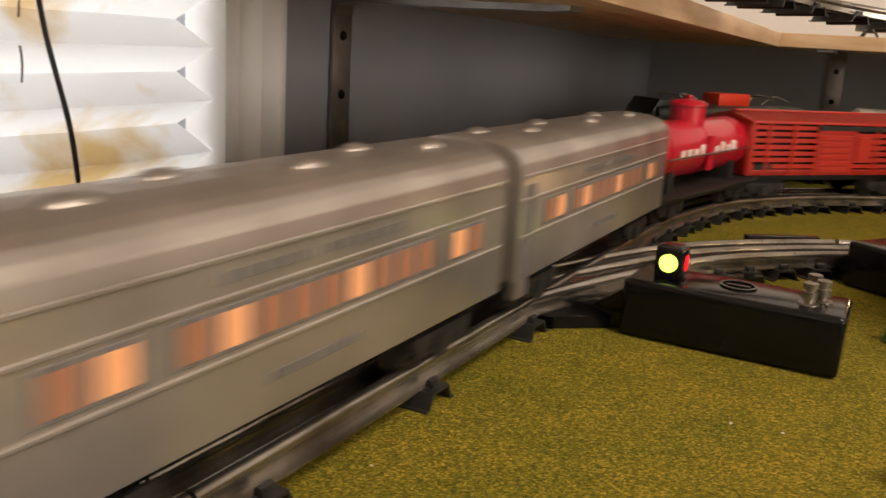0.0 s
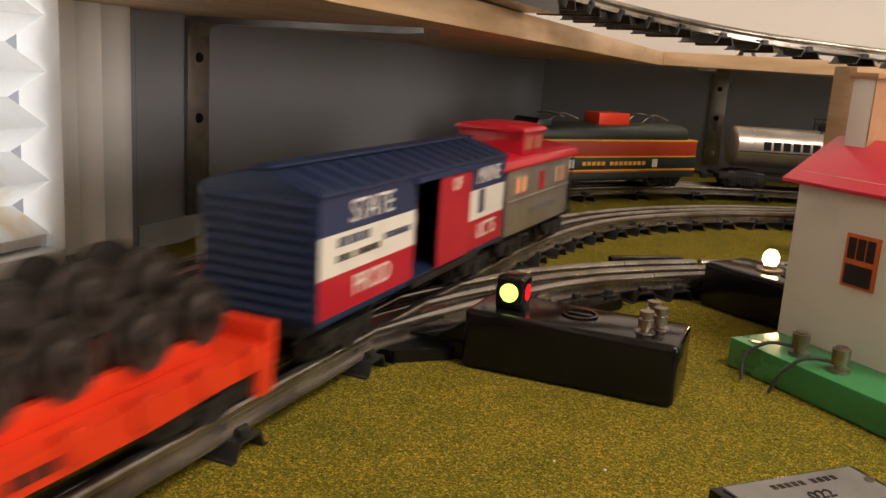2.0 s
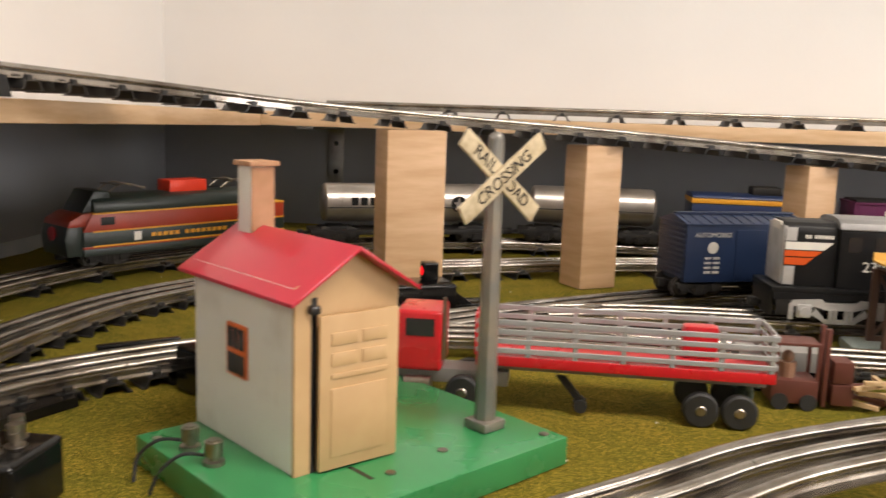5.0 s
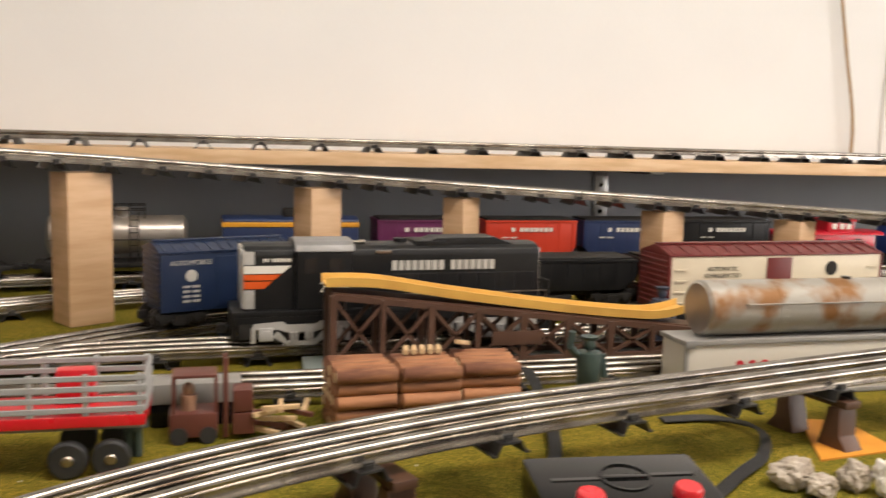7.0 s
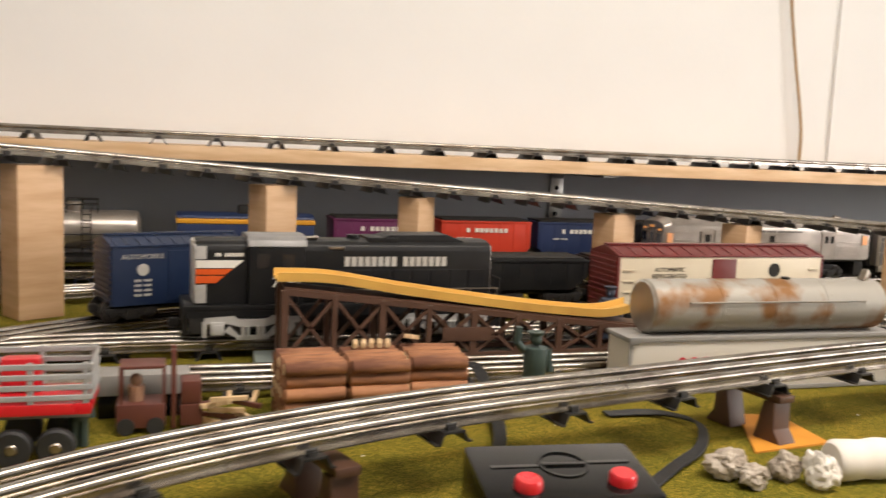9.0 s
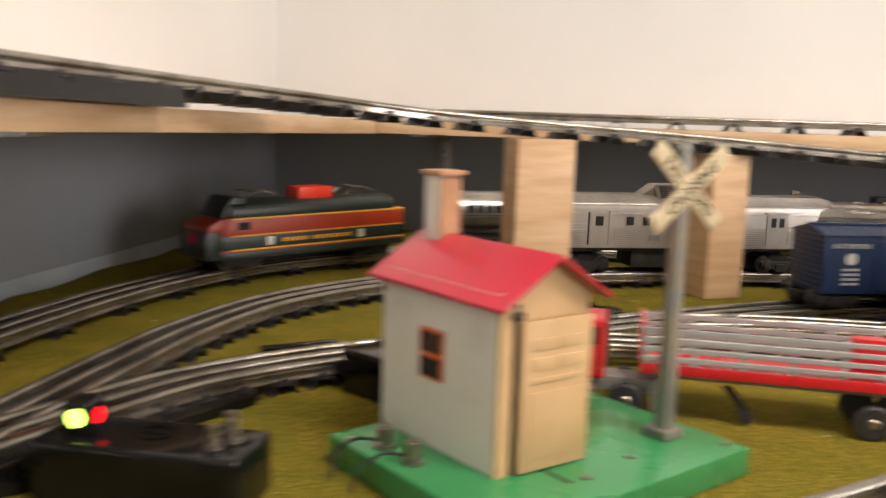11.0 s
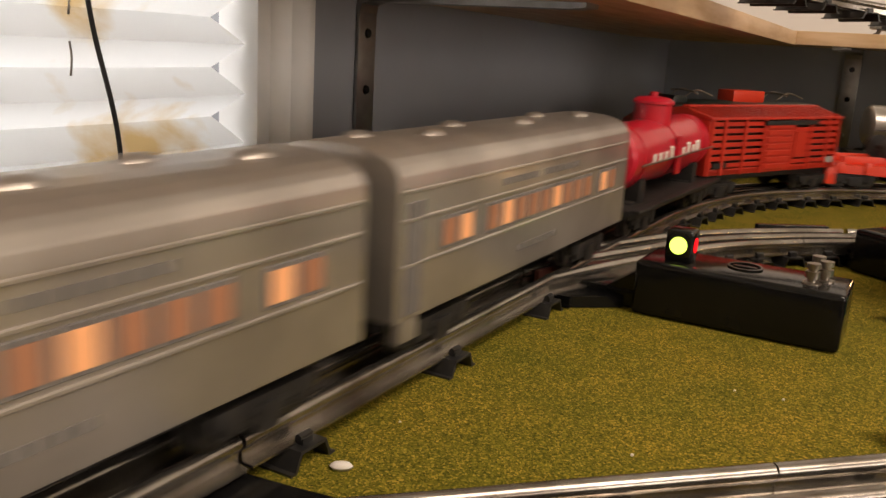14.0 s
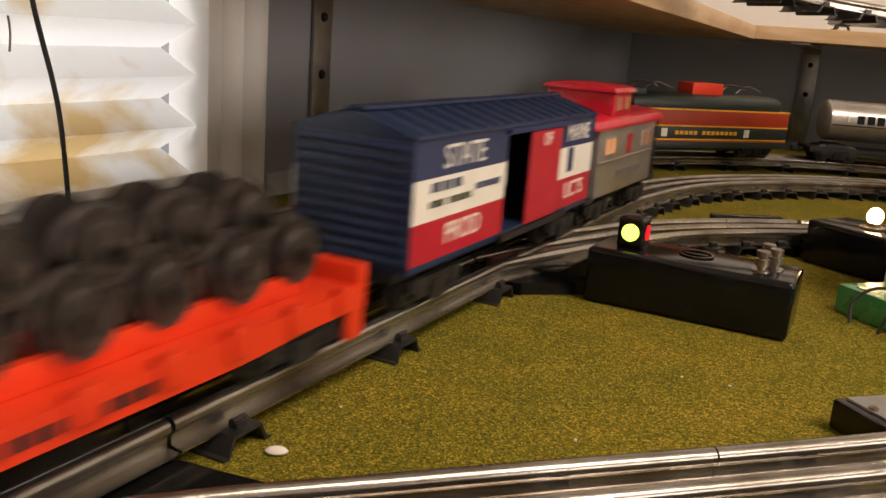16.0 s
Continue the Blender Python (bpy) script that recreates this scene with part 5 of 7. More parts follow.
tagged(finish("switch_base", prism([(0.20, 0.80), (0.26, 0.825), (0.36, 0.838), (0.40, 0.848), (0.40, 0.885), (0.33, 0.90), (0.24, 0.868)], 0.0005, 0.0046, "z"), BLACK), "black moulded base of the third switch", "track switch", kind="structure")

# ---- crossing keeper's hut ----
hut = thing("crossing_hut", "white toy crossing hut with a red roof on a green base", "toy building", pose(0.042, 0.495, 0, 0, 0, -41))
part("base", box(0, 0, 0.0005, 0.140, 0.176, 0.016, 0.0012), GREEN_BASE, hut, "glossy green enamelled steel base")
HX0, HX1, HY0, HY1, HZ0, HZ1, HP = 0.000, 0.094, 0.034, 0.094, 0.0162, 0.1045, 0.1205
wx = (HX0 + HX1) / 2 - 0.003
wall = part("wall", box(HX0, HY0, HZ0, HX1 - 0.001, HY0 + 0.002, HZ1), HOUSE_WHITE, hut, "scuffed white painted wall")
part("wall", box(HX0, HY1 - 0.002, HZ0, HX1 - 0.001, HY1, HZ1), HOUSE_WHITE, hut)
part("gable", prism([(HY0 + 0.002, HZ0), (HY1 - 0.002, HZ0), (HY1 - 0.002, HZ1), ((HY0 + HY1) / 2, HP), (HY0 + 0.002, HZ1)], HX0, HX0 + 0.002, "x"), HOUSE_WHITE, hut)
part("gable", prism([(HY0, HZ0), (HY1, HZ0), (HY1, HZ1), ((HY0 + HY1) / 2, HP), (HY0, HZ1)], HX1 - 0.001, HX1, "x"), HOUSE_WOOD, hut, "tan wood-coloured front")
part("front_corner", box(HX1 - 0.0005, HY0 - 0.0008, HZ0, HX1 + 0.0012, HY0 + 0.008, HZ1 - 0.001), HOUSE_WOOD, hut)
win = part("window", box(wx - 0.0095, HY0 - 0.0012, 0.052, wx + 0.0095, HY0 + 0.0004, 0.0785, 0.0004), ORANGE_FRAME, hut, "orange framed window")
part("pane", box(wx - 0.0078, HY0 - 0.0016, 0.0535, wx + 0.0078, HY0 - 0.0008, 0.0635), DARK, win)
for k in (-1, 0, 1):
    part("pane", box(wx + k * 0.0054 - 0.0022, HY0 - 0.0016, 0.0662, wx + k * 0.0054 + 0.0022, HY0 - 0.0008, 0.0768), DARK, win)
door = part("door", box(0, -0.0008, 0, 0.044, 0.0012, 0.0745, 0.0006), HOUSE_WOOD, hut, "tan panelled door, slightly ajar")
door.matrix_local = pose(HX1 + 0.0042, HY0 + 0.0105, HZ0 + 0.0008, 0, 0, 86)
for z0, z1, x0, x1 in ((0.060, 0.066, 0.006, 0.020), (0.060, 0.066, 0.023, 0.037), (0.050, 0.0565, 0.006, 0.020), (0.050, 0.0565, 0.023, 0.037), (0.044, 0.0465, 0.006, 0.037), (0.006, 0.0395, 0.006, 0.037)):
    part("panel", box(x0, -0.0014, z0, x1, -0.0004, z1, 0.0005), HOUSE_WOOD, door)
# dark strip on the solid front, painted in for the door's shaded gap
part("door_gap", box(HX1 + 0.0002, HY0 + 0.0072, HZ0, HX1 + 0.0010, HY0 + 0.0115, HZ1 - 0.005), DARK, hut)
part("lamp_bracket", box(HX1, HY0 + 0.006, 0.0925, HX1 + 0.005, HY0 + 0.011, 0.0965, 0.0008), DARK, hut)
ym = (HY0 + HY1) / 2
for s in (-1, 1):
    roof = part("roof", prism([(ym, HP + 0.0022), (ym + s * 0.037, HZ1 - 0.0045), (ym + s * 0.037, HZ1 - 0.0065), (ym, HP)], HX0 - 0.006, HX1 + 0.009, "x", bevel=0.0005), ROOF_RED, hut, "glossy red roof slope")
ch = part("chimney", box(0.004, ym - 0.0070, HP - 0.006, 0.017, ym + 0.0070, 0.1535, 0.0005), HOUSE_WHITE, hut, "white chimney with a tan side")
part("chimney_side", box(0.0171, ym - 0.0068, HP - 0.002, 0.0178, ym + 0.0068, 0.1530), BRICK_TAN, ch)
part("cap", box(0.0020, ym - 0.009, 0.1535, 0.0198, ym + 0.009, 0.1562, 0.0006), BRICK_TAN, ch)
for x in (0.034, 0.058):
    t = part("terminal_post", lathe([(0.0052, 0), (0.0052, 0.002), (0.0026, 0.0022), (0.0026, 0.0045), (0.0042, 0.0045), (0.0044, 0.0115), (0.0030, 0.0117), (0.0030, 0.0125), (0.0005, 0.0125)], 16, pose(x, 0.013, 0.0161)), NICKEL, hut, "knurled nickel terminal nut")
    part("wire", tube([(x - 0.001, 0.011, 0.0205), (x - 0.010, 0.002, 0.0205), (x - 0.016, -0.007, 0.012), (x - 0.018 + (0.02 if x < 0.05 else 0) * 0.3, -0.011, 0.0012)], 0.0009), RUBBER, hut, "thin black wire")
# thin dark strip on the base stands in for a shaded slot
part("slot", box(0.100, 0.060, 0.0158, 0.118, 0.0625, 0.01615), DARK, hut)
for x, y in ((0.012, 0.006), (0.130, 0.168), (0.118, 0.072), (0.113, 0.110)):
    part("screw", cyl(0.0026, (x, y, 0.0158), (x, y, 0.0168), 12), NICKEL, hut)
post_x, post_y = 0.103, 0.150
part("sign_foot", box(post_x - 0.008, post_y - 0.008, 0.0161, post_x + 0.008, post_y + 0.008, 0.0215, 0.0012), POLE_GREY, hut)
part("sign_post", cyl(0.0058, (post_x, post_y, 0.0212), (post_x, post_y, 0.171), 8, 0.0042), POLE_GREY, hut, "octagonal worn grey metal post")
part("finial", ball(0.0042, (post_x, post_y, 0.1715), n=10), POLE_GREY, hut)
for k, (ang, txt) in enumerate(((33, "CROSSING"), (-37, "RAIL  ROAD"))):
    arm = part("sign_board", box(-0.0345, -0.0010, -0.0052, 0.0345, 0.0010, 0.0052, 0.0006), SIGN_CREAM, hut, "cream enamelled crossing board with black letters")
    arm.matrix_local = Matrix.Translation((post_x + 0.0062 - k * 0.0021, post_y, 0.1525)) @ Matrix.Rotation(radians(90), 4, "Z") @ Matrix.Rotation(radians(-ang), 4, "Y")
    words(arm, txt, 0.0092, pose(0, -0.0011, 0, 90, 0, 0), DARK)

# ---- switch controller by the front track ----
ctl = thing("switch_controller", "small black controller with a grey metal plate", "controller", pose(0.052, 0.319, 0, 0, 0, 46))
part("case", box(0, -0.027, 0.0005, 0.066, 0, 0.0125, 0.0015), BLACK, ctl)
part("plate", box(0.004, -0.0245, 0.0124, 0.062, -0.0025, 0.0134, 0.0003), GREY_PLATE, ctl)
bars(ctl, [5, 4], 0.02, 0.05, 0, 0.003, 0, 1, DARK).matrix_local = pose(0, -0.008, 0.0135, -90, 0, 0)
words(ctl, "022", 0.007, pose(0.034, -0.017, 0.0136), DARK)
for x in (0.006, 0.060):
    part("screw", cyl(0.0018, (x, -0.0135, 0.0132), (x, -0.0135, 0.0142), 10), NICKEL, ctl)

# ---- standing rolling stock ----


def chord(a, b):
    return Matrix.Translation(((a[0] + b[0]) / 2, (a[1] + b[1]) / 2, 0)) @ Matrix.Rotation(math.atan2(b[1] - a[1], b[0] - a[0]), 4, "Z")


def electric_loco(m):
    # the nose is at local -x
    car = thing("electric_locomotive", "orange, green and yellow electric locomotive with a red roof box", "locomotive", m)
    h, w = 0.130, 0.029
    running_gear(car, h - 0.012, 0.09, deck=0.032)
    DGREEN = material("dark_green_loco_paint", (0.015, 0.024, 0.02), 0.4, colour2=(0.02, 0.03, 0.025), scale=30)
    LORANGE = material("loco_orange", (0.36, 0.036, 0.011), 0.4, colour2=(0.31, 0.031, 0.010), scale=30)
    for z0, z1, mat in ((0.030, 0.0372, DGREEN), (0.0372, 0.0395, LORANGE), (0.0395, 0.0545, DGREEN), (0.0545, 0.073, LORANGE)):
        bm = prism([(-h + 0.012, z0), (h, z0), (h, z1), (-h + (0.012 if z1 < 0.06 else 0.022), z1)], -w, w, "y", bevel=0.0006)
        part("body_band", bm, mat, car)
    for z in (0.0395, 0.0545, 0.0725):
        part("stripe", box(-h + 0.022, -w - 0.0006, z - 0.0008, h + 0.0005, w + 0.0006, z + 0.0008), YELLOW, car)
    part("nose", prism([(-h - 0.004, 0.030), (-h + 0.013, 0.030), (-h + 0.013, 0.061), (-h - 0.003, 0.061), (-h - 0.006, 0.048)], -w + 0.002, w - 0.002, "y", bevel=0.003), DGREEN, car)
    part("nose_top", prism([(-h - 0.003, 0.0595), (-h + 0.022, 0.0595), (-h + 0.026, 0.073), (-h + 0.012, 0.0725), (-h - 0.001, 0.0655)], -w + 0.002, w - 0.002, "y", bevel=0.002), LORANGE, car)
    part("nose_emblem", cyl(0.007, (-h - 0.0055, 0, 0.052), (-h - 0.0072, 0, 0.052), 16), RED_PAINT, car)
    part("roof", prism(arch(w - 0.001, 0.0728, 0.080, 0.0895, 9), -h + 0.024, h - 0.014, "x", bevel=0.002), DGREEN, car)
    part("cab", prism([(-h + 0.014, 0.0728), (-h + 0.045, 0.0728), (-h + 0.045, 0.0935), (-h + 0.028, 0.0945)], -0.022, 0.022, "y", bevel=0.002), DGREEN, car)
    part("roof_box", box(-0.012, -0.013, 0.0885, 0.034, 0.013, 0.1015, 0.001), ORANGE_HOT, car, "bright red-orange roof box")
    for x in (-0.062, 0.075):
        bm = tube([(x - 0.022, -0.012, 0.0905), (x - 0.005, -0.012, 0.1), (x + 0.02, -0.012, 0.0945)], 0.0009)
        tube([(x - 0.022, 0.012, 0.0905), (x - 0.005, 0.012, 0.1), (x + 0.02, 0.012, 0.0945)], 0.0009, bm)
        tube([(x - 0.012, -0.02, 0.0985), (x - 0.012, 0.0, 0.0995), (x - 0.012, 0.02, 0.0985)], 0.0009, bm)
        part("pantograph", bm, NICKEL, car)
    for s in (-1, 1):
        bars(car, [5, 8], -0.045, 0.05, 0.047, 0.0042, s * w, s, YELLOW)
        for x in (-0.06, 0.064):
            part("emblem", box(x - 0.004, s * w - 0.0006, 0.0425, x + 0.004, s * w + 0.0006, 0.0515), WHITE_PAINT, car)
        part("cab_window", box(-h + 0.030, s * w - 0.0006, 0.0605, -h + 0.045, s * w + 0.0006, 0.0685), DARK, car)
    return car


electric_loco(chord((-0.2410, 0.8940), (-0.0765, 1.1270)))


def silver_tank(m, half, mark):
    car = thing("tank_car", "silver tank car with black ladder and walkway" if mark else "plain grey-silver tank car with a low dome", "railway car", m, group="cars on the wall siding")
    running_gear(car, half, half - 0.035, deck=0.034, width=0.05)
    r, z = 0.0245, 0.067
    tank_body(car, r, half - 0.018, z, SILVER, 3)
    part("dome", lathe([(0.009, 0), (0.009, 0.009), (0.0105, 0.0095), (0.008, 0.013), (0.0005, 0.013)], 18, pose(0.005, 0, z + r - 0.003)), CHASSIS if mark else SILVER, car)
    for s in (-1, 1):
        bm = bmesh.new()
        for k in range(6):
            box(0.014, s * (r + 0.0015) - 0.0006, z - 0.02 + k * 0.008, 0.024, s * (r + 0.0015) + 0.0006, z - 0.0188 + k * 0.008, bm=bm)
        for x in (0.014, 0.024):
            box(x - 0.0006, s * (r + 0.0015) - 0.0008, 0.036, x + 0.0006, s * (r + 0.0015) + 0.0008, z + 0.026, bm=bm)
        part("ladder", bm, CHASSIS, car)
        part("handrail", tube([(-half + 0.02, s * (r + 0.003), z - 0.004), (0, s * (r + 0.003), z - 0.004), (half - 0.02, s * (r + 0.003), z - 0.004)], 0.0007), CHASSIS, car)
        if mark:
            bm = bmesh.new()
            for k in range(6):
                box(-0.075 + k * 0.0118, min(s * (r - 0.004), s * (r + 0.0004)), z - 0.0015, -0.0665 + k * 0.0118, max(s * (r - 0.004), s * (r + 0.0004)), z + 0.0085, bm=bm)
            part("lettering", bm, BLACK_PRINT, car)
            st = bmesh.new()
            cyl(0.0105, (0.065, s * (r - 0.003), z), (0.065, s * (r + 0.0004), z), 24, bm=st)
            part("emblem", st, BLACK_PRINT, car)
            bm = bmesh.new()
            for a in range(5):
                t = math.pi / 2 + a * 2 * math.pi / 5
                prism([(0.065 + 0.0088 * math.cos(t), z + 0.0088 * math.sin(t)), (0.065 + 0.0034 * math.cos(t + 0.63), z + 0.0034 * math.sin(t + 0.63)), (0.065, z), (0.065 + 0.0034 * math.cos(t - 0.63), z + 0.0034 * math.sin(t - 0.63))],
                      s * (r + 0.0006) - 0.0003, s * (r + 0.0006) + 0.0003, "y", bm)
            part("star", bm, SILVER, car)
    for y in (-0.012, 0.012):
        bm = bmesh.new()
        for x in (-0.004, 0.014, 0.032):
            cyl(0.0007, (x, y, z + r - 0.004), (x, y, z + r + 0.014), 6, bm=bm)
        cyl(0.0007, (-0.004, y, z + r + 0.0135), (0.032, y, z + r + 0.0135), 6, bm=bm)
        cyl(0.0007, (-0.004, y, z + r + 0.007), (0.032, y, z + r + 0.007), 6, bm=bm)
        part("walkway_rail", bm, CHASSIS, car)
    return car


silver_tank(chord((-0.043, 1.153), (0.188, 1.2475)), 0.125, True)
silver_tank(pose(0.315, 1.263, 0, 0, 0, 3), 0.098, False)


def hopper(m, mat, label, h=0.068, mark=True, group="cars on the wall siding", z1=0.088):
    car = thing("hopper_car", label, "railway car", m, group=group)
    w = 0.0275
    running_gear(car, h - 0.002, h - 0.028, deck=0.036)
    part("body", prism([(-h, 0.050), (-h + 0.018, 0.036), (h - 0.018, 0.036), (h, 0.050), (h, z1), (-h, z1)], -w, w, "y", bevel=0.0006), mat, car)
    part("rim", box(-h - 0.001, -w - 0.0012, z1 - 0.003, h + 0.001, w + 0.0012, z1, 0.0005), mat, car)
    part("load", box(-h + 0.003, -w + 0.003, z1 - 0.001, h - 0.003, w - 0.003, z1 + 0.0025, 0.001), CHASSIS, car)
    for s in (-1, 1):
        for k in range(7):
            x = -h + 0.006 + k * (2 * h - 0.012) / 6
            part("rib", box(x - 0.001, s * w - 0.0006, 0.044, x + 0.001, s * w + 0.0012, z1 - 0.003), mat, car, smooth=None)
        if mark:
            bars(car, [1, 7], -0.032, 0.032, z1 - 0.013, 0.006, s * (w + 0.0012), s, WHITE_PAINT)
            bars(car, [3, 3], -0.045, -0.022, z1 - 0.024, 0.002, s * (w + 0.0012), s, WHITE_PAINT)
    return car


def flat_load(m):
    car = thing("maintenance_car", "black and golden yellow flat car with a dark load", "railway car", m, group="cars on the wall siding")
    h, w = 0.088, 0.0275
    running_gear(car, h - 0.002, 0.06, deck=0.034)
    part("body", box(-h, -w, 0.034, h, w, 0.078, 0.001), NAVY, car)
    part("roof", box(-h - 0.001, -w - 0.001, 0.0782, h + 0.001, w + 0.001, 0.0845, 0.0015), YELLOW, car)
    part("roof_top", prism(arch(w - 0.001, 0.0845, 0.086, 0.091, 7), -h, h, "x", bevel=0.001), NAVY, car)
    part("machinery", box(-0.01, -0.014, 0.0885, 0.028, 0.014, 0.101, 0.003), CHASSIS, car)
    part("exhaust", cyl(0.005, (0.04, 0, 0.088), (0.04, 0, 0.099), 14), CHASSIS, car)
    return car


PURPLE = material("magenta_plastic", (0.13, 0.02, 0.085), 0.4, colour2=(0.115, 0.018, 0.072), scale=30)
HOP_RED = material("hopper_red", (0.58, 0.045, 0.018), 0.4, colour2=(0.52, 0.04, 0.016), scale=30)
flat_load(pose(0.530, 1.27, 0))
hopper(pose(0.712, 1.27, 0), PURPLE, "magenta hopper car with a coal load")
hopper(pose(0.864, 1.27, 0), HOP_RED, "orange-red hopper car with white lettering")
hopper(pose(1.012, 1.27, 0), NAVY, "navy blue hopper car with white lettering")
hopper(pose(1.176, 1.27, 0), BLACK_SATIN, "black hopper car with white lettering", 0.074)


def red_caboose(m):
    car = thing("caboose", "bright red caboose with a cupola", "railway car", m, group="cars on the wall siding")
    h, w = 0.082, 0.0275
    running_gear(car, h + 0.01, 0.058, deck=0.033)
    part("body", box(-h, -w, 0.033, h, w, 0.066, 0.0008), RED_TANK, car)
    part("roof", prism(arch(w + 0.002, 0.066, 0.067, 0.073, 7), -h - 0.016, h + 0.016, "x", bevel=0.0006), RED_TANK, car)
    part("cupola", box(-0.004, -w + 0.004, 0.069, 0.045, w - 0.004, 0.087, 0.0015), RED_TANK, car)
    part("cupola_roof", prism(arch(w - 0.002, 0.087, 0.088, 0.0915, 7), -0.008, 0.049, "x", bevel=0.0006), RED_TANK, car)
    for x in (0.008, 0.022, 0.034):
        part("cupola_window", box(x - 0.004, -w + 0.0034, 0.0755, x + 0.004, -w + 0.0044, 0.084), WHITE_PAINT, car)
    for x in (-0.05, -0.02, 0.05):
        part("window", box(x - 0.006, -w - 0.0005, 0.050, x + 0.006, -w + 0.0003, 0.061), DARK, car)
    return car


red_caboose(pose(1.362, 1.27, 0))
blue_box = thing("boxcar", "blue boxcar with two white stripes", "railway car", pose(1.565, 1.27, 0), group="cars on the wall siding")
running_gear(blue_box, 0.068, 0.045, deck=0.033)
STRIPE_BLUE = material("royal_blue_plastic", (0.02, 0.06, 0.28), 0.4, colour2=(0.018, 0.05, 0.24), scale=30)
part("body", box(-0.07, -0.0275, 0.033, 0.07, 0.0275, 0.088, 0.001), STRIPE_BLUE, blue_box)
rib_roof(blue_box, 0.07, 0.0275, 0.088, NAVY, 0.007, 10)
for z in (0.050, 0.059):
    part("stripe", box(-0.068, -0.0281, z, 0.068, -0.0272, z + 0.004), WHITE_PAINT, blue_box)
for x in (-0.05, -0.035):
    part("window", box(x - 0.004, -0.0281, 0.068, x + 0.004, -0.0272, 0.078), WHITE_PAINT, blue_box)


def diesel(m):
    car = thing("diesel_locomotive", "black hood diesel locomotive with white and orange cab end", "locomotive", m)
    h, w = 0.140, 0.026
    running_gear(car, h + 0.002, 0.088, FRAME_LONG, deck=0.036)
    part("walkway", box(-h - 0.006, -0.029, 0.0425, h + 0.006, 0.029, 0.0475, 0.0006), BLACK_SATIN, car)
    part("side_sill", box(-h - 0.004, -0.0292, 0.037, h + 0.004, -0.0278, 0.0428), BLACK_SATIN, car)
    part("hood", prism(arch(0.0225, 0.0475, 0.094, 0.1035, 7), -0.080, h - 0.006, "x", bevel=0.0012), BLACK_SATIN, car)
    part("cab", prism(arch(w, 0.0475, 0.096, 0.1065, 7), -0.092, -0.044, "x", bevel=0.001), BLACK_SATIN, car)
    part("cab_roof", prism(arch(w + 0.0008, 0.098, 0.0985, 0.1075, 7), -0.093, -0.042, "x", bevel=0.0006), CAB_GREY, car, "grey cab roof")
    part("short_hood", prism(arch(0.0222, 0.0475, 0.094, 0.1035, 7), -h + 0.004, -0.0925, "x", bevel=0.0012), BLACK_SATIN, car)
    # white and orange wings on the end
    part("nose_panel", box(-h + 0.0022, -0.021, 0.049, -h + 0.0052, 0.021, 0.099, 0.0008), BRIGHT_SILVER, car)
    y = -0.0228
    for pts, mat in (([(-h + 0.004, 0.0792), (-0.104, 0.0792), (-0.096, 0.0858), (-h + 0.004, 0.0858)], WHITE_PAINT), ([(-h + 0.004, 0.0735), (-0.111, 0.0735), (-0.105, 0.0783), (-h + 0.004, 0.0783)], LOCO_ORANGE),
                     ([(-h + 0.004, 0.0662), (-0.119, 0.0662), (-0.112, 0.0724), (-h + 0.004, 0.0724)], LOCO_ORANGE), ([(-h + 0.004, 0.049), (-0.127, 0.049), (-0.127, 0.0650), (-h + 0.004, 0.0650)], BRIGHT_SILVER),
                     ([(-h + 0.004, 0.0868), (-0.127, 0.0868), (-0.127, 0.098), (-h + 0.004, 0.098)], BRIGHT_SILVER)):
        part("wing_stripe", prism(pts, y - 0.0004, y + 0.0004, "y"), mat, car)
    part("number_box", box(-h + 0.002, -0.012, 0.0945, -h + 0.012, 0.012, 0.1015, 0.0008), WHITE_PAINT, car)
    for xx in (-0.080, -0.058):
        part("window", box(xx - 0.0055, -w - 0.0006, 0.079, xx + 0.0055, -w + 0.0004, 0.0915), DARK, car)
    bars(car, [8, 7], -0.008, 0.090, 0.0845, 0.0088, -0.0226, -1, BONE)
    bars(car, [2, 6], -0.120, -0.096, 0.0905, 0.0030, -0.0222, -1, WHITE_PAINT)
    words(car, "2380", 0.0125, facing(-0.060, -w - 0.0003, 0.0665, -1), WHITE_PAINT)
    part("end_panel", box(h - 0.0068, -0.019, 0.049, h - 0.0042, 0.019, 0.099, 0.0008), SILVER, car)
    bm = bmesh.new()
    for k in range(22):
        x = -0.05 + k * 0.009
        cyl(0.0006, (x, -0.0285, 0.0475), (x, -0.0285, 0.060), 6, bm=bm) if k % 3 == 0 else None
    cyl(0.0006, (-0.05, -0.0285, 0.0598), (h, -0.0285, 0.0598), 6, bm=bm)
    part("handrail", bm, NICKEL, car)
    for x, r in ((0.005, 0.006), (0.055, 0.009), (0.085, 0.009)):
        part("roof_fan", cyl(r, (x, 0, 0.1015), (x, 0, 0.1065), 18), BLACK_SATIN, car)
    part("roof_fairing", prism([(0.018, 0.101), (0.036, 0.1080), (0.092, 0.1085), (0.112, 0.101)], -0.016, 0.016, "y", bevel=0.001), BLACK_SATIN, car)
    for x, z in ((h + 0.003, 0.0475), (h + 0.003, 0.058), (h + 0.003, 0.0685)):
        part("end_rail", cyl(0.0008, (x, -0.026, z), (x, 0.026, z), 6), CHASSIS, car)
    for y in (-0.026, -0.009, 0.009, 0.026):
        part("end_post", cyl(0.0008, (h + 0.003, y, 0.0475), (h + 0.003, y, 0.069), 6), CHASSIS, car)
    for k in range(9):
        part("hood_door", box(-0.036 + k * 0.0185, -0.0229, 0.0510, -0.0195 + k * 0.0185, -0.0220, 0.0770, 0.0003, seg=1), BLACK_SATIN, car)
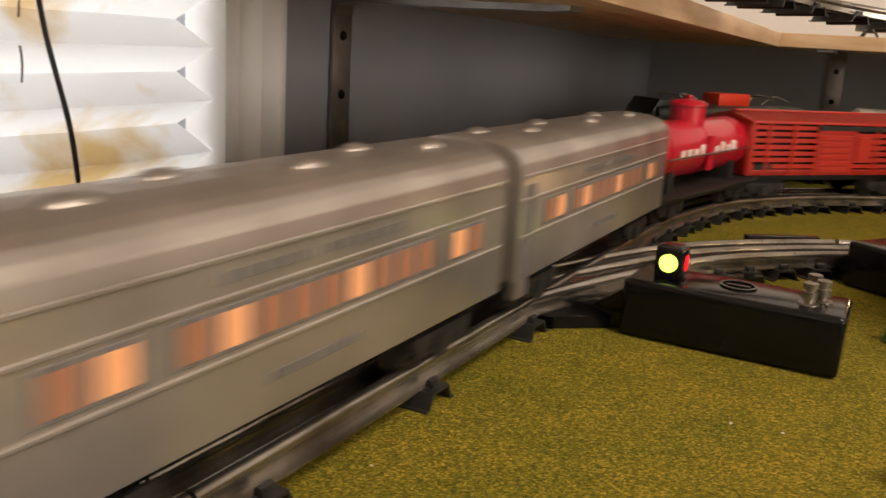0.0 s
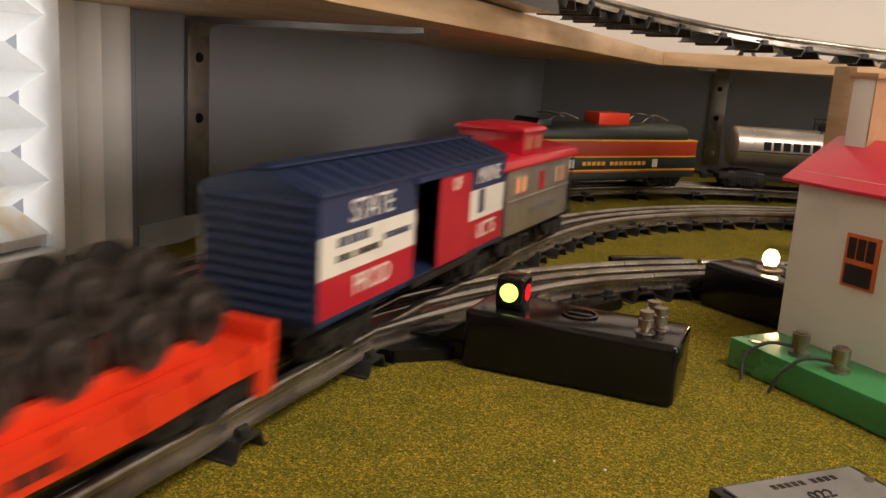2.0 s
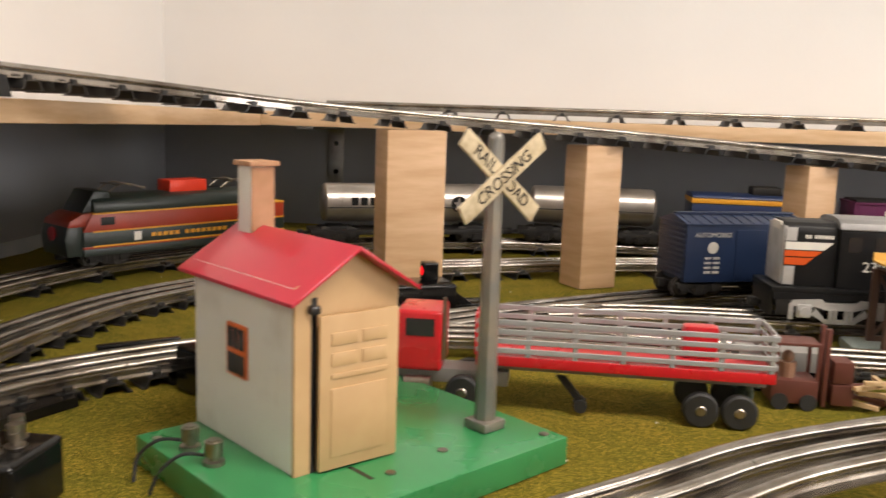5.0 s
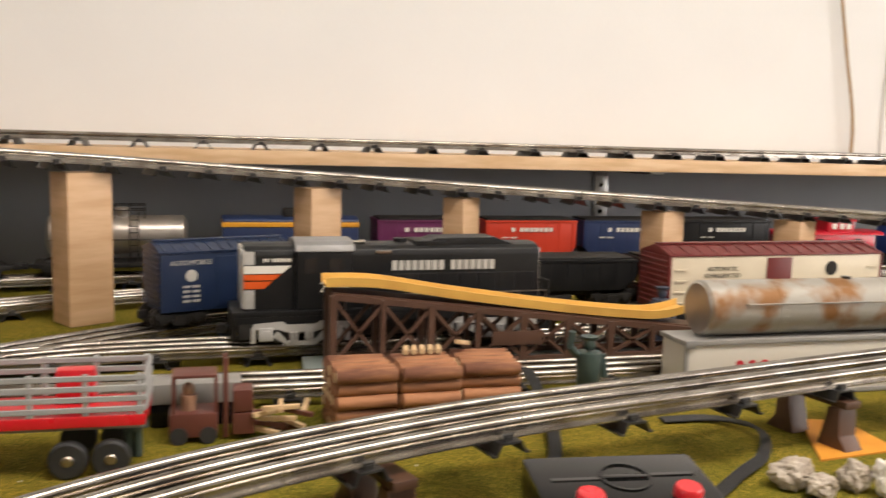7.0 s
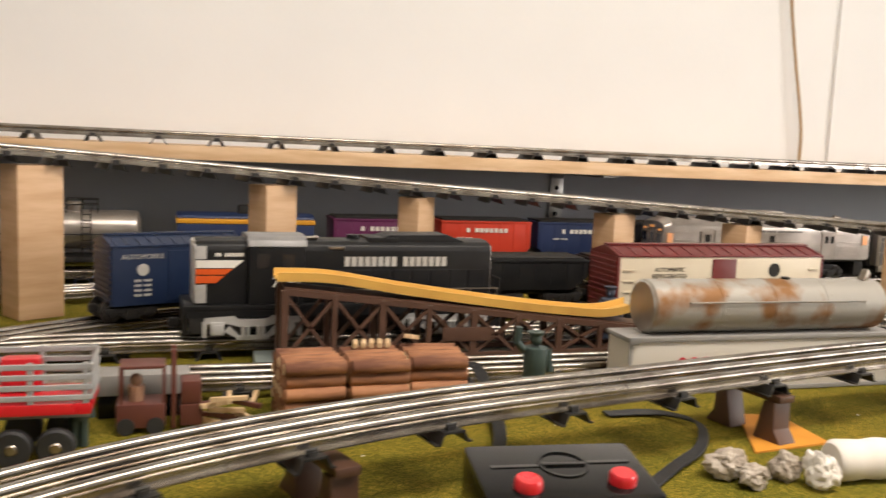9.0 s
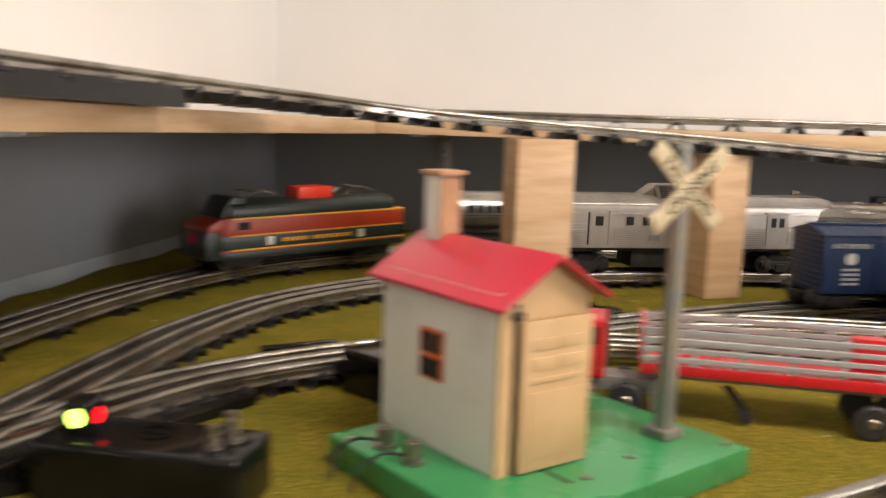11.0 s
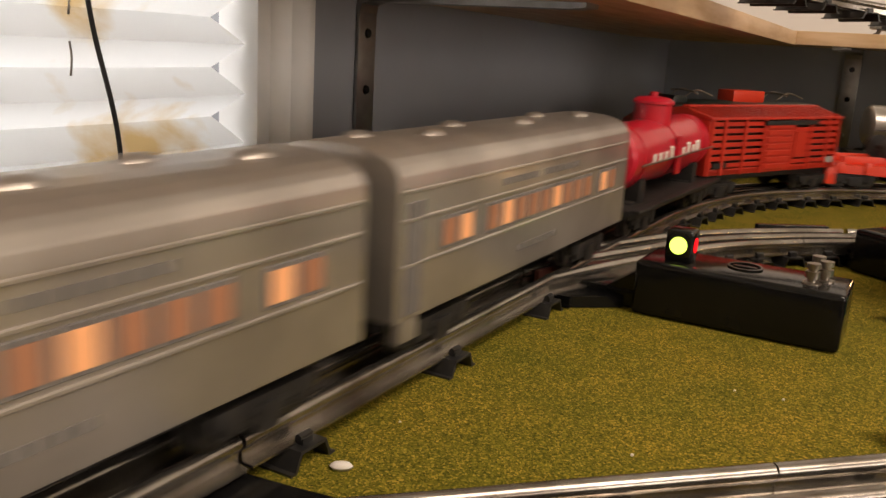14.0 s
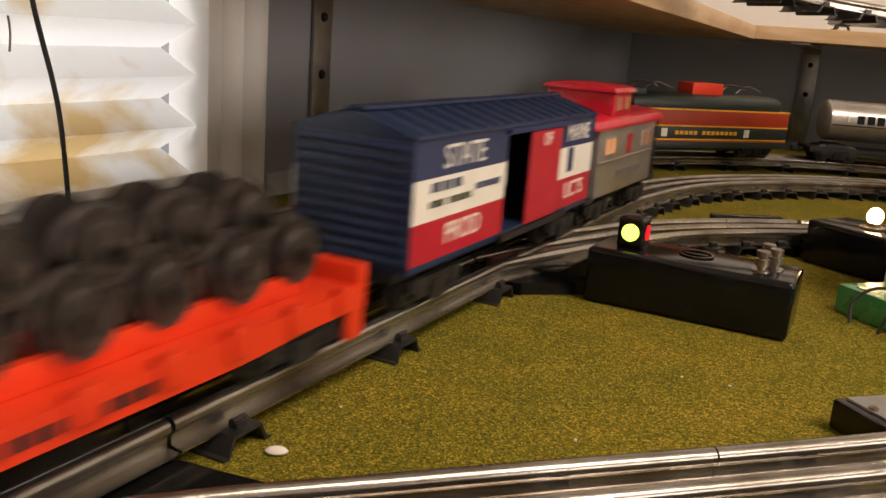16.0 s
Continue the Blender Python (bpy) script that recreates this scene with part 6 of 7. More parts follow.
    part("headlight", box(-0.022, -0.0236, 0.0955, -0.008, -0.0205, 0.0980, 0.0005), NICKEL, car)
    part("roof_hatch", box(0.015, -0.017, 0.1, 0.045, 0.017, 0.1055, 0.001), BLACK_SATIN, car)
    part("horn", cyl(0.001, (-0.045, -0.01, 0.1045), (-0.03, -0.01, 0.1045), 8, 0.002), NICKEL, car)
    part("fuel_tank", box(-0.045, -0.021, 0.022, 0.045, 0.021, 0.036, 0.003), CHASSIS, car)
    for x in (-0.135, -0.05, 0.05, 0.135):
        part("step", box(x - 0.006, -0.029, 0.0235, x + 0.006, -0.026, 0.037, 0.0005), CHASSIS, car)
    for e in (-1, 1):
        part("pilot", box(e * (h + 0.004) - 0.002, -0.026, 0.022, e * (h + 0.004) + 0.002, 0.026, 0.0425, 0.0008), CHASSIS, car)
    return car


diesel(chord((0.4475, 0.8675), (0.7265, 0.8768)))


def boxcar_blue(m):
    car = thing("boxcar", "dark blue automobile boxcar with white lettering", "railway car", m, group="yard cars")
    h, w, z0, z1 = 0.064, 0.0275, 0.033, 0.087
    running_gear(car, h - 0.002, 0.045, deck=0.033)
    part("body", box(-h, -w, z0, h, w, z1, 0.0008), BLUE, car)
    rib_roof(car, h, w, z1, BLUE, 0.008, 12)
    bm = bmesh.new()
    for k in range(11):
        cyl(0.001, (-h - 0.0006, -w + 0.002, z0 + 0.005 + k * 0.005), (-h - 0.0006, w - 0.002, z0 + 0.005 + k * 0.005), 8, bm=bm)
    part("end_ribs", bm, BLUE, car)
    part("door", box(-0.012, -w - 0.001, z0 + 0.003, 0.04, -w, z1 - 0.004, 0.0004), BLUE, car)
    words(car, "AUTOMOBILE", 0.0062, facing(-0.036, -w - 0.0002, z1 - 0.009, -1), BONE)
    part("emblem", lathe([(0.0044, 0), (0.0056, 0), (0.0056, 0.0004), (0.0044, 0.0004)], 20, pose(-0.036, -w - 0.0001, z1 - 0.021, 90, 0, 0)), BONE, car)
    for k in range(4):
        bars(car, [3, 3], -0.044, -0.028, z0 + 0.023 - k * 0.0045, 0.0022, -w, -1, BONE)
    return car


boxcar_blue(chord((0.370, 0.939), (0.496, 0.984)))
hopper(pose(0.822, 0.999, 0), BLACK_SATIN, "black hopper car with a white emblem", 0.064, False, "yard cars", 0.070)
hopper(pose(0.962, 1.0, 0), BLACK_SATIN, "black hopper car with a white emblem", 0.064, False, "yard cars", 0.070)


def reefer(m):
    car = thing("milk_car", "cream and maroon refrigerated milk car", "railway car", m, group="yard cars")
    h, w, z0, z1 = 0.128, 0.0275, 0.034, 0.089
    running_gear(car, h - 0.002, 0.09, deck=0.034)
    part("body", box(-h, -w, z0, h, w, z1, 0.0008), CREAM, car)
    for e in (-1, 1):
        part("end_panel", box(e * h - 0.0015, -w - 0.0005, z0, e * h + 0.0015, w + 0.0005, z1, 0.0004), MAROON, car)
        bm = bmesh.new()
        for k in range(9):
            cyl(0.0012, (e * (h + 0.0014), -w + 0.002, z0 + 0.006 + k * 0.0055), (e * (h + 0.0014), w - 0.002, z0 + 0.006 + k * 0.0055), 8, bm=bm)
        part("end_ribs", bm, MAROON, car)
    rib_roof(car, h, w, z1, MAROON, 0.009, 16)
    part("door", box(-0.016, -w - 0.0012, z0 + 0.002, 0.014, -w, z1 - 0.002, 0.0005), MAROON, car, "maroon sliding door")
    for k, txt in enumerate(("AUTOMATIC", "REFRIGERATED", "MILK CAR")):
        words(car, txt, 0.0062, facing(-0.068, -w - 0.0002, z1 - 0.013 - k * 0.0068, -1), DARK)
    part("emblem", lathe([(0.0062, 0), (0.0075, 0), (0.0075, 0.0005), (0.0062, 0.0005)], 24, pose(0.064, -w - 0.0001, z1 - 0.014, 90, 0, 0)), DARK, car)
    words(car, "L", 0.010, facing(0.064, -w - 0.0002, z1 - 0.014, -1), DARK)
    for x in (-h + 0.012, h - 0.012):
        bm = bmesh.new()
        for k in range(4):
            box(x - 0.006, -w - 0.0014, z0 + 0.008 + k * 0.011, x + 0.006, -w - 0.0002, z0 + 0.0098 + k * 0.011, bm=bm)
        part("grab_iron", bm, CREAM, car)
    return car


reefer(chord((0.858, 0.882), (1.114, 0.892)))

# ---- brown trestle loader with its yellow chute ----
load = thing("loading_trestle", "brown plastic truss ramp with a yellow chute on a grey base", "toy trestle")
part("base", prism([(0.497, 0.782), (0.515, 0.776), (1.02, 0.776), (1.02, 0.836), (0.500, 0.836)], 0.0005, 0.009, "z", bevel=0.002), TEAL_GREY, load, "grey-green moulded base")
TX0, TX1, TN = 0.520, 0.930, 10


def truss_top(x):
    return 0.0705 - (x - TX0) * 0.112


for y in (0.788, 0.822):
    bm = bmesh.new()
    prism([(TX0, 0.0092), (TX1, 0.0092), (TX1, 0.0135), (TX0, 0.0135)], y, y + 0.004, "y", bm)
    prism([(TX0, truss_top(TX0) - 0.005), (TX1, truss_top(TX1) - 0.005), (TX1, truss_top(TX1)), (TX0, truss_top(TX0))], y, y + 0.004, "y", bm)
    part("chord", bm, BROWN, load)
    for k in range(TN + 1):
        x = TX0 + (TX1 - TX0) * k / TN
        wd = 0.006 if k % 2 == 0 else 0.0045
        part("upright", box(x - wd / 2, y - 0.0006, 0.0092, x + wd / 2, y + 0.0046, truss_top(x) - 0.001, 0.0004, seg=1), BROWN, load)
    for k in range(TN):
        a, b = TX0 + (TX1 - TX0) * k / TN, TX0 + (TX1 - TX0) * (k + 1) / TN
        za, zb = truss_top(a) - 0.004, truss_top(b) - 0.004
        for p, q in (((a, 0.012), (b, zb)), ((a, za), (b, 0.012))):
            dx, dz = q[0] - p[0], q[1] - p[1]
            n = math.hypot(dx, dz)
            ox, oz = -dz / n * 0.0014, dx / n * 0.0014
            part("brace", prism([(p[0] + ox, p[1] + oz), (q[0] + ox, q[1] + oz), (q[0] - ox, q[1] - oz), (p[0] - ox, p[1] - oz)], y + 0.0006, y + 0.0034, "y"), BROWN, load)
part("deck", prism([(TX0, truss_top(TX0) - 0.001), (TX1, truss_top(TX1) - 0.001), (TX1, truss_top(TX1) + 0.001), (TX0, truss_top(TX0) + 0.001)], 0.7925, 0.8215, "y"), BROWN, load)
part("name_panel", box(0.655, 0.7862, 0.024, 0.700, 0.7878, 0.036, 0.0003), BROWN, load)
chute_line, _ = spline([(0.514, 0.805, 0.0760), (0.535, 0.805, 0.0758), (0.558, 0.805, 0.0745), (0.623, 0.805, 0.0640), (0.724, 0.805, 0.0500), (0.780, 0.805, 0.0440), (0.812, 0.805, 0.0420), (0.830, 0.805, 0.0440), (0.846, 0.805, 0.0480)], 0.008)
part("chute", sweep(chute_line, [(-0.0135, 0.0), (0.0135, 0.0), (0.0145, 0.0075), (0.0125, 0.0075), (0.0118, 0.0016), (-0.0118, 0.0016), (-0.0125, 0.0075), (-0.0145, 0.0075)]), CHUTE, load, "yellow plastic chute")

# ---- logs ----


def log_stack(x, y, rz, rows=5):
    ob = thing("log_stack", "bundle of reddish brown cut logs with dark gaps", "logs", pose(x, y, 0, 0, 0, rz), group="log stacks")
    rng = random.Random(int(x * 1000))
    for r in range(rows):
        for k in range(5):
            z = 0.0049 + r * 0.0089
            yy = (k - 2) * 0.0096 + (0.0012 if r % 2 else -0.0012)
            lg = part("log", cyl(0.0050 + rng.uniform(-0.0004, 0.0003), (-0.0205 + rng.uniform(-0.0008, 0.0008), yy, z), (0.0205 + rng.uniform(-0.0008, 0.0008), yy, z + rng.uniform(-0.0004, 0.0004)), 10, 0.0049 + rng.uniform(-0.0004, 0.0003), bevel=0.0007), LOG, ob)
            part("cut_end", cyl(0.0036, (-0.0212, yy, z), (-0.0217, yy, z), 10), LOG_END if rng.random() < 0.3 else LOG, lg)
    return ob


for x, y, a in ((0.522, 0.672, 3), (0.567, 0.672, 1), (0.612, 0.676, -4)):
    log_stack(x, y, a)
loose = thing("cut_timber", "short pale sawn timber lengths on top of the logs", "timber")
for k in range(5):
    part("log", cyl(0.0022, (0.556 + k * 0.006, 0.684, 0.0470), (0.559 + k * 0.006, 0.697, 0.0474), 10, bevel=0.0005), LOG_END, loose)
part("plank", box(-0.012, -0.003, 0, 0.012, 0.003, 0.003, 0.0004), LOG_END, loose).matrix_local = pose(0.600, 0.692, 0.0495, 0, 14, 60)

# ---- stake truck ----
truckm = thing("stake_trailer_truck", "red toy tractor with a grey stake-sided trailer", "toy truck", pose(0.2075, 0.612, 0, 0, 0, -1.5))
TYRE = shared(lathe([(0.004, -0.0035), (0.0095, -0.0035), (0.0108, -0.0025), (0.0108, 0.0025), (0.0095, 0.0035), (0.004, 0.0035)], 24, pose(0, 0, 0, 90, 0, 0)), "tyre", RUBBER)
HUB = shared(lathe([(0.0005, -0.0042), (0.0025, -0.0042), (0.0038, -0.003), (0.0060, -0.0034), (0.0066, -0.0024), (0.0066, 0.002), (0.0005, 0.002)], 18, pose(0, 0, 0, 90, 0, 0)), "hub", NICKEL)


def road_wheel(x, y):
    t = hang("wheel", TYRE, truckm, pose(x, y, 0.0108))
    hang("hub", HUB, t, pose(0, 0, 0, 0, 0, 180 if y < 0.02 else 0), "bright hub cap")


bed = part("bed", box(0.0, 0.0, 0.030, 0.180, 0.045, 0.0365, 0.0008), TRUCK_RED, truckm, "red trailer bed")
part("frame", box(0.01, 0.014, 0.024, 0.178, 0.031, 0.030, 0.0006), BOX_GREY, truckm)
for y in (0.0005, 0.0445):
    for z in (0.0385, 0.0445, 0.0505, 0.0565):
        part("slat", box(0.0, y - 0.0008, z, 0.180, y + 0.0008, z + 0.0032, 0.0003, seg=1), GREY_STAKE, truckm)
    for k in range(7):
        x = 0.003 + k * 0.029
        part("stake", box(x - 0.0016, y - 0.0005, 0.0365, x + 0.0016, y + 0.0018, 0.0605, 0.0003, seg=1), GREY_STAKE, truckm)
for z in (0.0385, 0.0445, 0.0505, 0.0565):
    part("slat", box(0.1792, 0.0015, z, 0.1808, 0.0435, z + 0.0032, 0.0003, seg=1), GREY_STAKE, truckm)
part("headboard", box(-0.001, 0.0, 0.0365, 0.0012, 0.045, 0.0625, 0.0004), TRUCK_RED, truckm)
part("load", box(0.128, 0.024, 0.0366, 0.150, 0.036, 0.0575, 0.003), TRUCK_RED, truckm)
for x in (0.138, 0.161):
    for y in (0.003, 0.042):
        road_wheel(x, y)
for x in (-0.008,):
    for y in (0.003, 0.042):
        road_wheel(x, y)
part("landing_leg", prism([(0.050, 0.0245), (0.056, 0.0245), (0.068, 0.010), (0.064, 0.008)], 0.006, 0.009, "y"), CHASSIS, truckm)
for y in (0.004, 0.012):
    part("landing_wheel", cyl(0.0042, (0.066, y, 0.0062), (0.066, y + 0.003, 0.0062), 12), RUBBER, truckm)
part("mud_flap", box(0.008, 0.001, 0.006, 0.0095, 0.010, 0.022), BOX_GREY, truckm)
cab = part("cab", box(-0.052, 0.004, 0.022, -0.022, 0.041, 0.061, 0.003, seg=3), TRUCK_RED, truckm, "red tractor cab")
part("bonnet", box(-0.074, 0.009, 0.022, -0.051, 0.036, 0.044, 0.003, seg=3), TRUCK_RED, cab)
part("window", box(-0.045, 0.0034, 0.045, -0.027, 0.0042, 0.056), DARK, cab)
part("chassis", box(-0.076, 0.012, 0.013, 0.02, 0.033, 0.0225, 0.001), BOX_GREY, truckm)
part("bumper", box(-0.079, 0.004, 0.011, -0.075, 0.041, 0.017, 0.001), NICKEL, truckm)
part("fuel_tank", cyl(0.005, (-0.045, 0.003, 0.0145), (-0.028, 0.003, 0.0145), 14), NICKEL, truckm)
for y in (0.003, 0.042):
    road_wheel(-0.064, y)
part("exhaust_stack", cyl(0.0013, (-0.021, 0.006, 0.03), (-0.021, 0.006, 0.070), 8), NICKEL, truckm)


def figure(x, y, h, mat, m2, label, wave=False, rz=0):
    bm = cyl(h * 0.075, (-h * 0.07, 0, 0.0006), (-h * 0.06, 0, h * 0.48), 10, h * 0.085)
    cyl(h * 0.075, (h * 0.07, 0, 0.0006), (h * 0.06, 0, h * 0.48), 10, h * 0.085, bm)
    cyl(h * 0.14, (0, 0, h * 0.44), (0, 0, h * 0.80), 12, h * 0.155, bm, bevel=h * 0.03)
    ball(h * 0.085, (0, 0, h * 0.90), (0.9, 1, 1.15), bm)
    cyl(h * 0.09, (0, 0, h * 0.945), (0, 0, h * 0.985), 12, h * 0.11, bm)
    cyl(h * 0.045, (h * 0.17, 0, h * 0.76), (h * 0.2, -h * 0.02, h * 0.48), 8, bm=bm)
    cyl(h * 0.05, (-h * 0.16, 0, h * 0.76), (-h * (0.27 if wave else 0.2), -h * 0.03, h * (0.88 if wave else 0.48)), 8, bm=bm)
    if wave:
        cyl(h * 0.045, (-h * 0.27, -h * 0.03, h * 0.87), (-h * 0.25, -h * 0.05, h * 1.06), 8, bm=bm)
    ob = finish("figurine", bm, mat, None, "", 50)
    ob.matrix_world = pose(x, y, 0, 0, 0, rz)
    return tagged(ob, label, "figurine")


figure(0.687, 0.664, 0.060, FIG_GREEN, FIG_TAN, "small painted figurine in dark green with a raised arm", True)
figure(0.378, 0.640, 0.038, FIG_GREEN, FIG_TAN, "small dark painted figurine beside the trailer")
figure(0.847, 0.846, 0.062, FIG_BLUE, FIG_TAN, "small dark blue painted figurine beside the milk car")

# ---- fork lift ----
fork = thing("fork_lift", "brown-red plastic fork lift carrying crates", "toy vehicle", pose(0.398, 0.655, 0))
part("body", box(0, 0, 0.004, 0.030, 0.024, 0.020, 0.002), BROWN_RED, fork)
part("canopy", box(0.002, 0.001, 0.0425, 0.030, 0.023, 0.0445, 0.0006), BROWN_RED, fork)
for x, y in ((0.003, 0.002), (0.003, 0.022), (0.029, 0.002), (0.029, 0.022)):
    part("pillar", box(x - 0.001, y - 0.001, 0.020, x + 0.001, y + 0.001, 0.0428), BROWN_RED, fork)
part("mast", box(0.0335, 0.004, 0.002, 0.0365, 0.008, 0.054, 0.0005), BROWN_RED, fork)
part("mast", box(0.0335, 0.016, 0.002, 0.0365, 0.020, 0.054, 0.0005), BROWN_RED, fork)
part("seat_figure", ball(0.004, (0.012, 0.010, 0.0335), (1, 1, 1.1), cyl(0.0048, (0.012, 0.010, 0.018), (0.012, 0.010, 0.030), 10, 0.0055)), FIG_TAN, fork)
part("crate", box(0.039, 0.002, 0.004, 0.053, 0.022, 0.018, 0.001), BROWN_RED, fork)
part("crate", box(0.0395, 0.003, 0.0185, 0.052, 0.021, 0.033, 0.001), BROWN_RED, fork)
for x in (0.006, 0.024):
    part("wheel", cyl(0.0055, (x, -0.0012, 0.0057), (x, 0.003, 0.0057), 14), RUBBER, fork)
pile = thing("scrap_timber", "low heap of brown planks and timber ends", "timber")
rng = random.Random(12)
for k in range(12):
    a = part("plank", box(-0.012, -0.0016, 0, 0.012, 0.0016, 0.003, 0.0004), LOG_END if k % 3 else BROWN_RED, pile)
    a.matrix_local = pose(0.470 + rng.uniform(-0.014, 0.016), 0.665 + rng.uniform(-0.012, 0.012), 0.0015 + 0.0017 * k, 0, rng.uniform(-6, 6), rng.uniform(0, 180))

# ---- white box with the rusty tank on it ----
wb = thing("white_box", "off-white rectangular box body with grey lid edges", "box", pose(0.777, 0.683, 0, 0, 0, -0.5))
part("body", box(0, 0, 0.0006, 0.258, 0.036, 0.0440, 0.001), BOX_WHITE, wb)
part("lid", box(-0.002, -0.002, 0.0440, 0.260, 0.038, 0.0480, 0.0008), BOX_GREY, wb)
part("bottom_rail", box(-0.0012, -0.0012, 0.0006, 0.2592, 0.0372, 0.0042, 0.0006), BOX_GREY, wb)
for x in (-0.0012, 0.2562):
    part("corner_strip", box(x, -0.0014, 0.0042, x + 0.003, -0.0002, 0.0440), BOX_GREY, wb)
    part("corner_plate", box(x - 0.001, -0.0034, 0.0425, x + 0.0075, -0.0018, 0.0484, 0.0004), GREY_PLATE, wb)
for k in range(3):
    part("marking", cyl(0.0035, (0.048 + k * 0.011, 0.0004, 0.0275), (0.048 + k * 0.011, -0.0008, 0.0275), 14), RED_PAINT, wb)
tank = thing("rusty_tank", "grey galvanised cylinder with rust stains", "tank", Matrix.Translation((0.796, 0.700, 0.0480 + 0.0222)) @ Matrix.Rotation(radians(-0.5), 4, "Z"))
part("shell", lathe([(0.0005, 0.0), (0.0205, 0.0), (0.0219, 0.0012), (0.0219, 0.2248), (0.0205, 0.226), (0.0005, 0.226)], 40, pose(0, 0, 0, 0, 90, 0)), RUSTY, tank)
for x in (0.062, 0.113, 0.165):
    part("seam", lathe([(0.0218, -0.0016), (0.02225, -0.0012), (0.02225, 0.0012), (0.0218, 0.0016)], 40, pose(x, 0, 0, 0, 90, 0)), RUSTY, tank)
    for k in range(9):
        a = radians(150 + k * 14)
        part("rivet", ball(0.0007, (x + 0.0036, 0.0219 * math.cos(a), 0.0219 * math.sin(a)), n=6), RUSTY, tank)
part("end_cap", lathe([(0.0005, -0.0012), (0.0195, -0.0012), (0.0205, 0.0)], 32, pose(0, 0, 0, 0, 90, 0)), SILVER, tank)
part("handrail", tube([(0.03, -0.0232, 0.006), (0.11, -0.0232, 0.006), (0.20, -0.0232, 0.006)], 0.0008), POLE_GREY, tank)
for x in (0.03, 0.115, 0.20):
    part("rail_post", cyl(0.0008, (x, -0.0205, 0.006), (x, -0.0236, 0.006), 6), POLE_GREY, tank)
part("filler_cap", cyl(0.004, (0.135, 0, 0.0205), (0.135, 0, 0.0235), 12), DARK, tank)
part("bracket", box(-0.0035, -0.003, 0.0, 0.0035, 0.003, 0.012, 0.0005), NICKEL, tank).matrix_local = pose(0.212, -0.004, 0.0195, 0, 40, 20)

# ---- telephone pole ----
tp = thing("telephone_pole", "dark brown plastic telephone pole with crossarms", "pole", pose(1.082, 0.690, 0))
part("foot", lathe([(0.024, 0.0005), (0.024, 0.002), (0.018, 0.0045), (0.006, 0.006), (0.0005, 0.006)], 24), BROWN, tp)
part("shaft", cyl(0.0042, (0, 0, 0.004), (0, 0, 0.186), 10, 0.0034), BROWN, tp)
for z in (0.172, 0.158):
    arm = part("crossarm", box(-0.026, -0.0025, z - 0.002, 0.026, 0.0025, z + 0.002, 0.0005), BROWN, tp)
    for x in (-0.023, -0.014, 0.014, 0.023):
        part("insulator", cyl(0.0016, (x, 0, z + 0.002), (x, 0, z + 0.0075), 8, 0.0012), BROWN, arm)
part("brace", tube([(-0.012, 0, 0.158), (0, 0.001, 0.140), (0.012, 0, 0.158)], 0.0009), BROWN, tp)
sig = thing("track_signal", "tiny track-side marker with red and green lamps", "signal", pose(1.022, 0.655, 0))
part("stand", box(-0.006, -0.004, 0.0005, 0.006, 0.004, 0.020, 0.001), CHASSIS, sig)
part("lamp", ball(0.0028, (-0.004, -0.004, 0.0225), n=10), LAMP_RED, sig)
part("lamp", ball(0.0024, (0.005, -0.004, 0.0225), n=10), GREEN_BASE, sig)

# ---- accessory controller with its cable, rocks and card ----
pc = thing("push_button_controller", "black moulded controller with two red push buttons", "controller", pose(0.566, 0.440, 0, 0, 0, -6))
part("case", prism([(-0.002, 0.0), (0.052, 0.0), (0.052, 0.040), (-0.002, 0.032)], 0.0, 0.088, "x", bevel=0.003), BLACK, pc)
pc_case = pc.children[0]
pc_case.matrix_local = pose(0, 0, 0.0006)
def pc_top(y):
    return 0.0326 + y * 0.148


for x in (0.022, 0.070):
    y = 0.010 if x < 0.03 else 0.012
    part("button", lathe([(0.0068, 0), (0.0068, 0.004), (0.0058, 0.0055), (0.0005, 0.0055)], 20, pose(x, y, pc_top(y), 8, 0, 0)), TRUCK_RED, pc, "red push button")
    # dark strip on the lid, painted in for the shade of a recess
    part("recess", box(x - 0.013, y + 0.018, pc_top(y + 0.018) - 0.0005, x + 0.011, y + 0.021, pc_top(y + 0.021) + 0.0004), DARK, pc)
ringl = [Vector((0.046 + 0.012 * math.cos(a), 0.030 + 0.012 * math.sin(a), pc_top(0.030 + 0.012 * math.sin(a)))) for a in np.linspace(0, 2 * math.pi, 33)]
part("emblem", sweep(ringl, [(-0.0008, -0.0003), (0.0008, -0.0003), (0.0008, 0.0010), (-0.0008, 0.0010)]), BLACK, pc)
part("emblem", box(0.035, 0.028, pc_top(0.028) - 0.0004, 0.057, 0.032, pc_top(0.030) + 0.0012, 0.0004), BLACK, pc)
cable = thing("ribbon_cable", "flat black ribbon cable lying in loops on the mat", "cable")
for k in range(5):
    o = (k - 2) * 0.0021
    part("strand", tube([(0.652, 0.470 + o, 0.012), (0.690, 0.505 + o, 0.0035), (0.728, 0.535 + o, 0.003), (0.762, 0.560 + o, 0.004), (0.785, 0.600 + o, 0.006), (0.772, 0.634 + o, 0.003), (0.735, 0.640 + o, 0.002)], 0.0011, step=0.006), RUBBER, cable)
for k in range(4):
    o = (k - 1.5) * 0.0023
    part("strand", tube([(0.585 + o, 0.490, 0.030), (0.600 + o, 0.540, 0.004), (0.630 + o, 0.585, 0.004), (0.650 + o, 0.650, 0.010), (0.652 + o, 0.705, 0.026), (0.640 + o, 0.722, 0.014)], 0.0011, step=0.006), RUBBER, cable)
lever = thing("lever_box", "small black lever controller at the front edge", "controller", pose(0.478, 0.432, 0, 0, 0, -4))
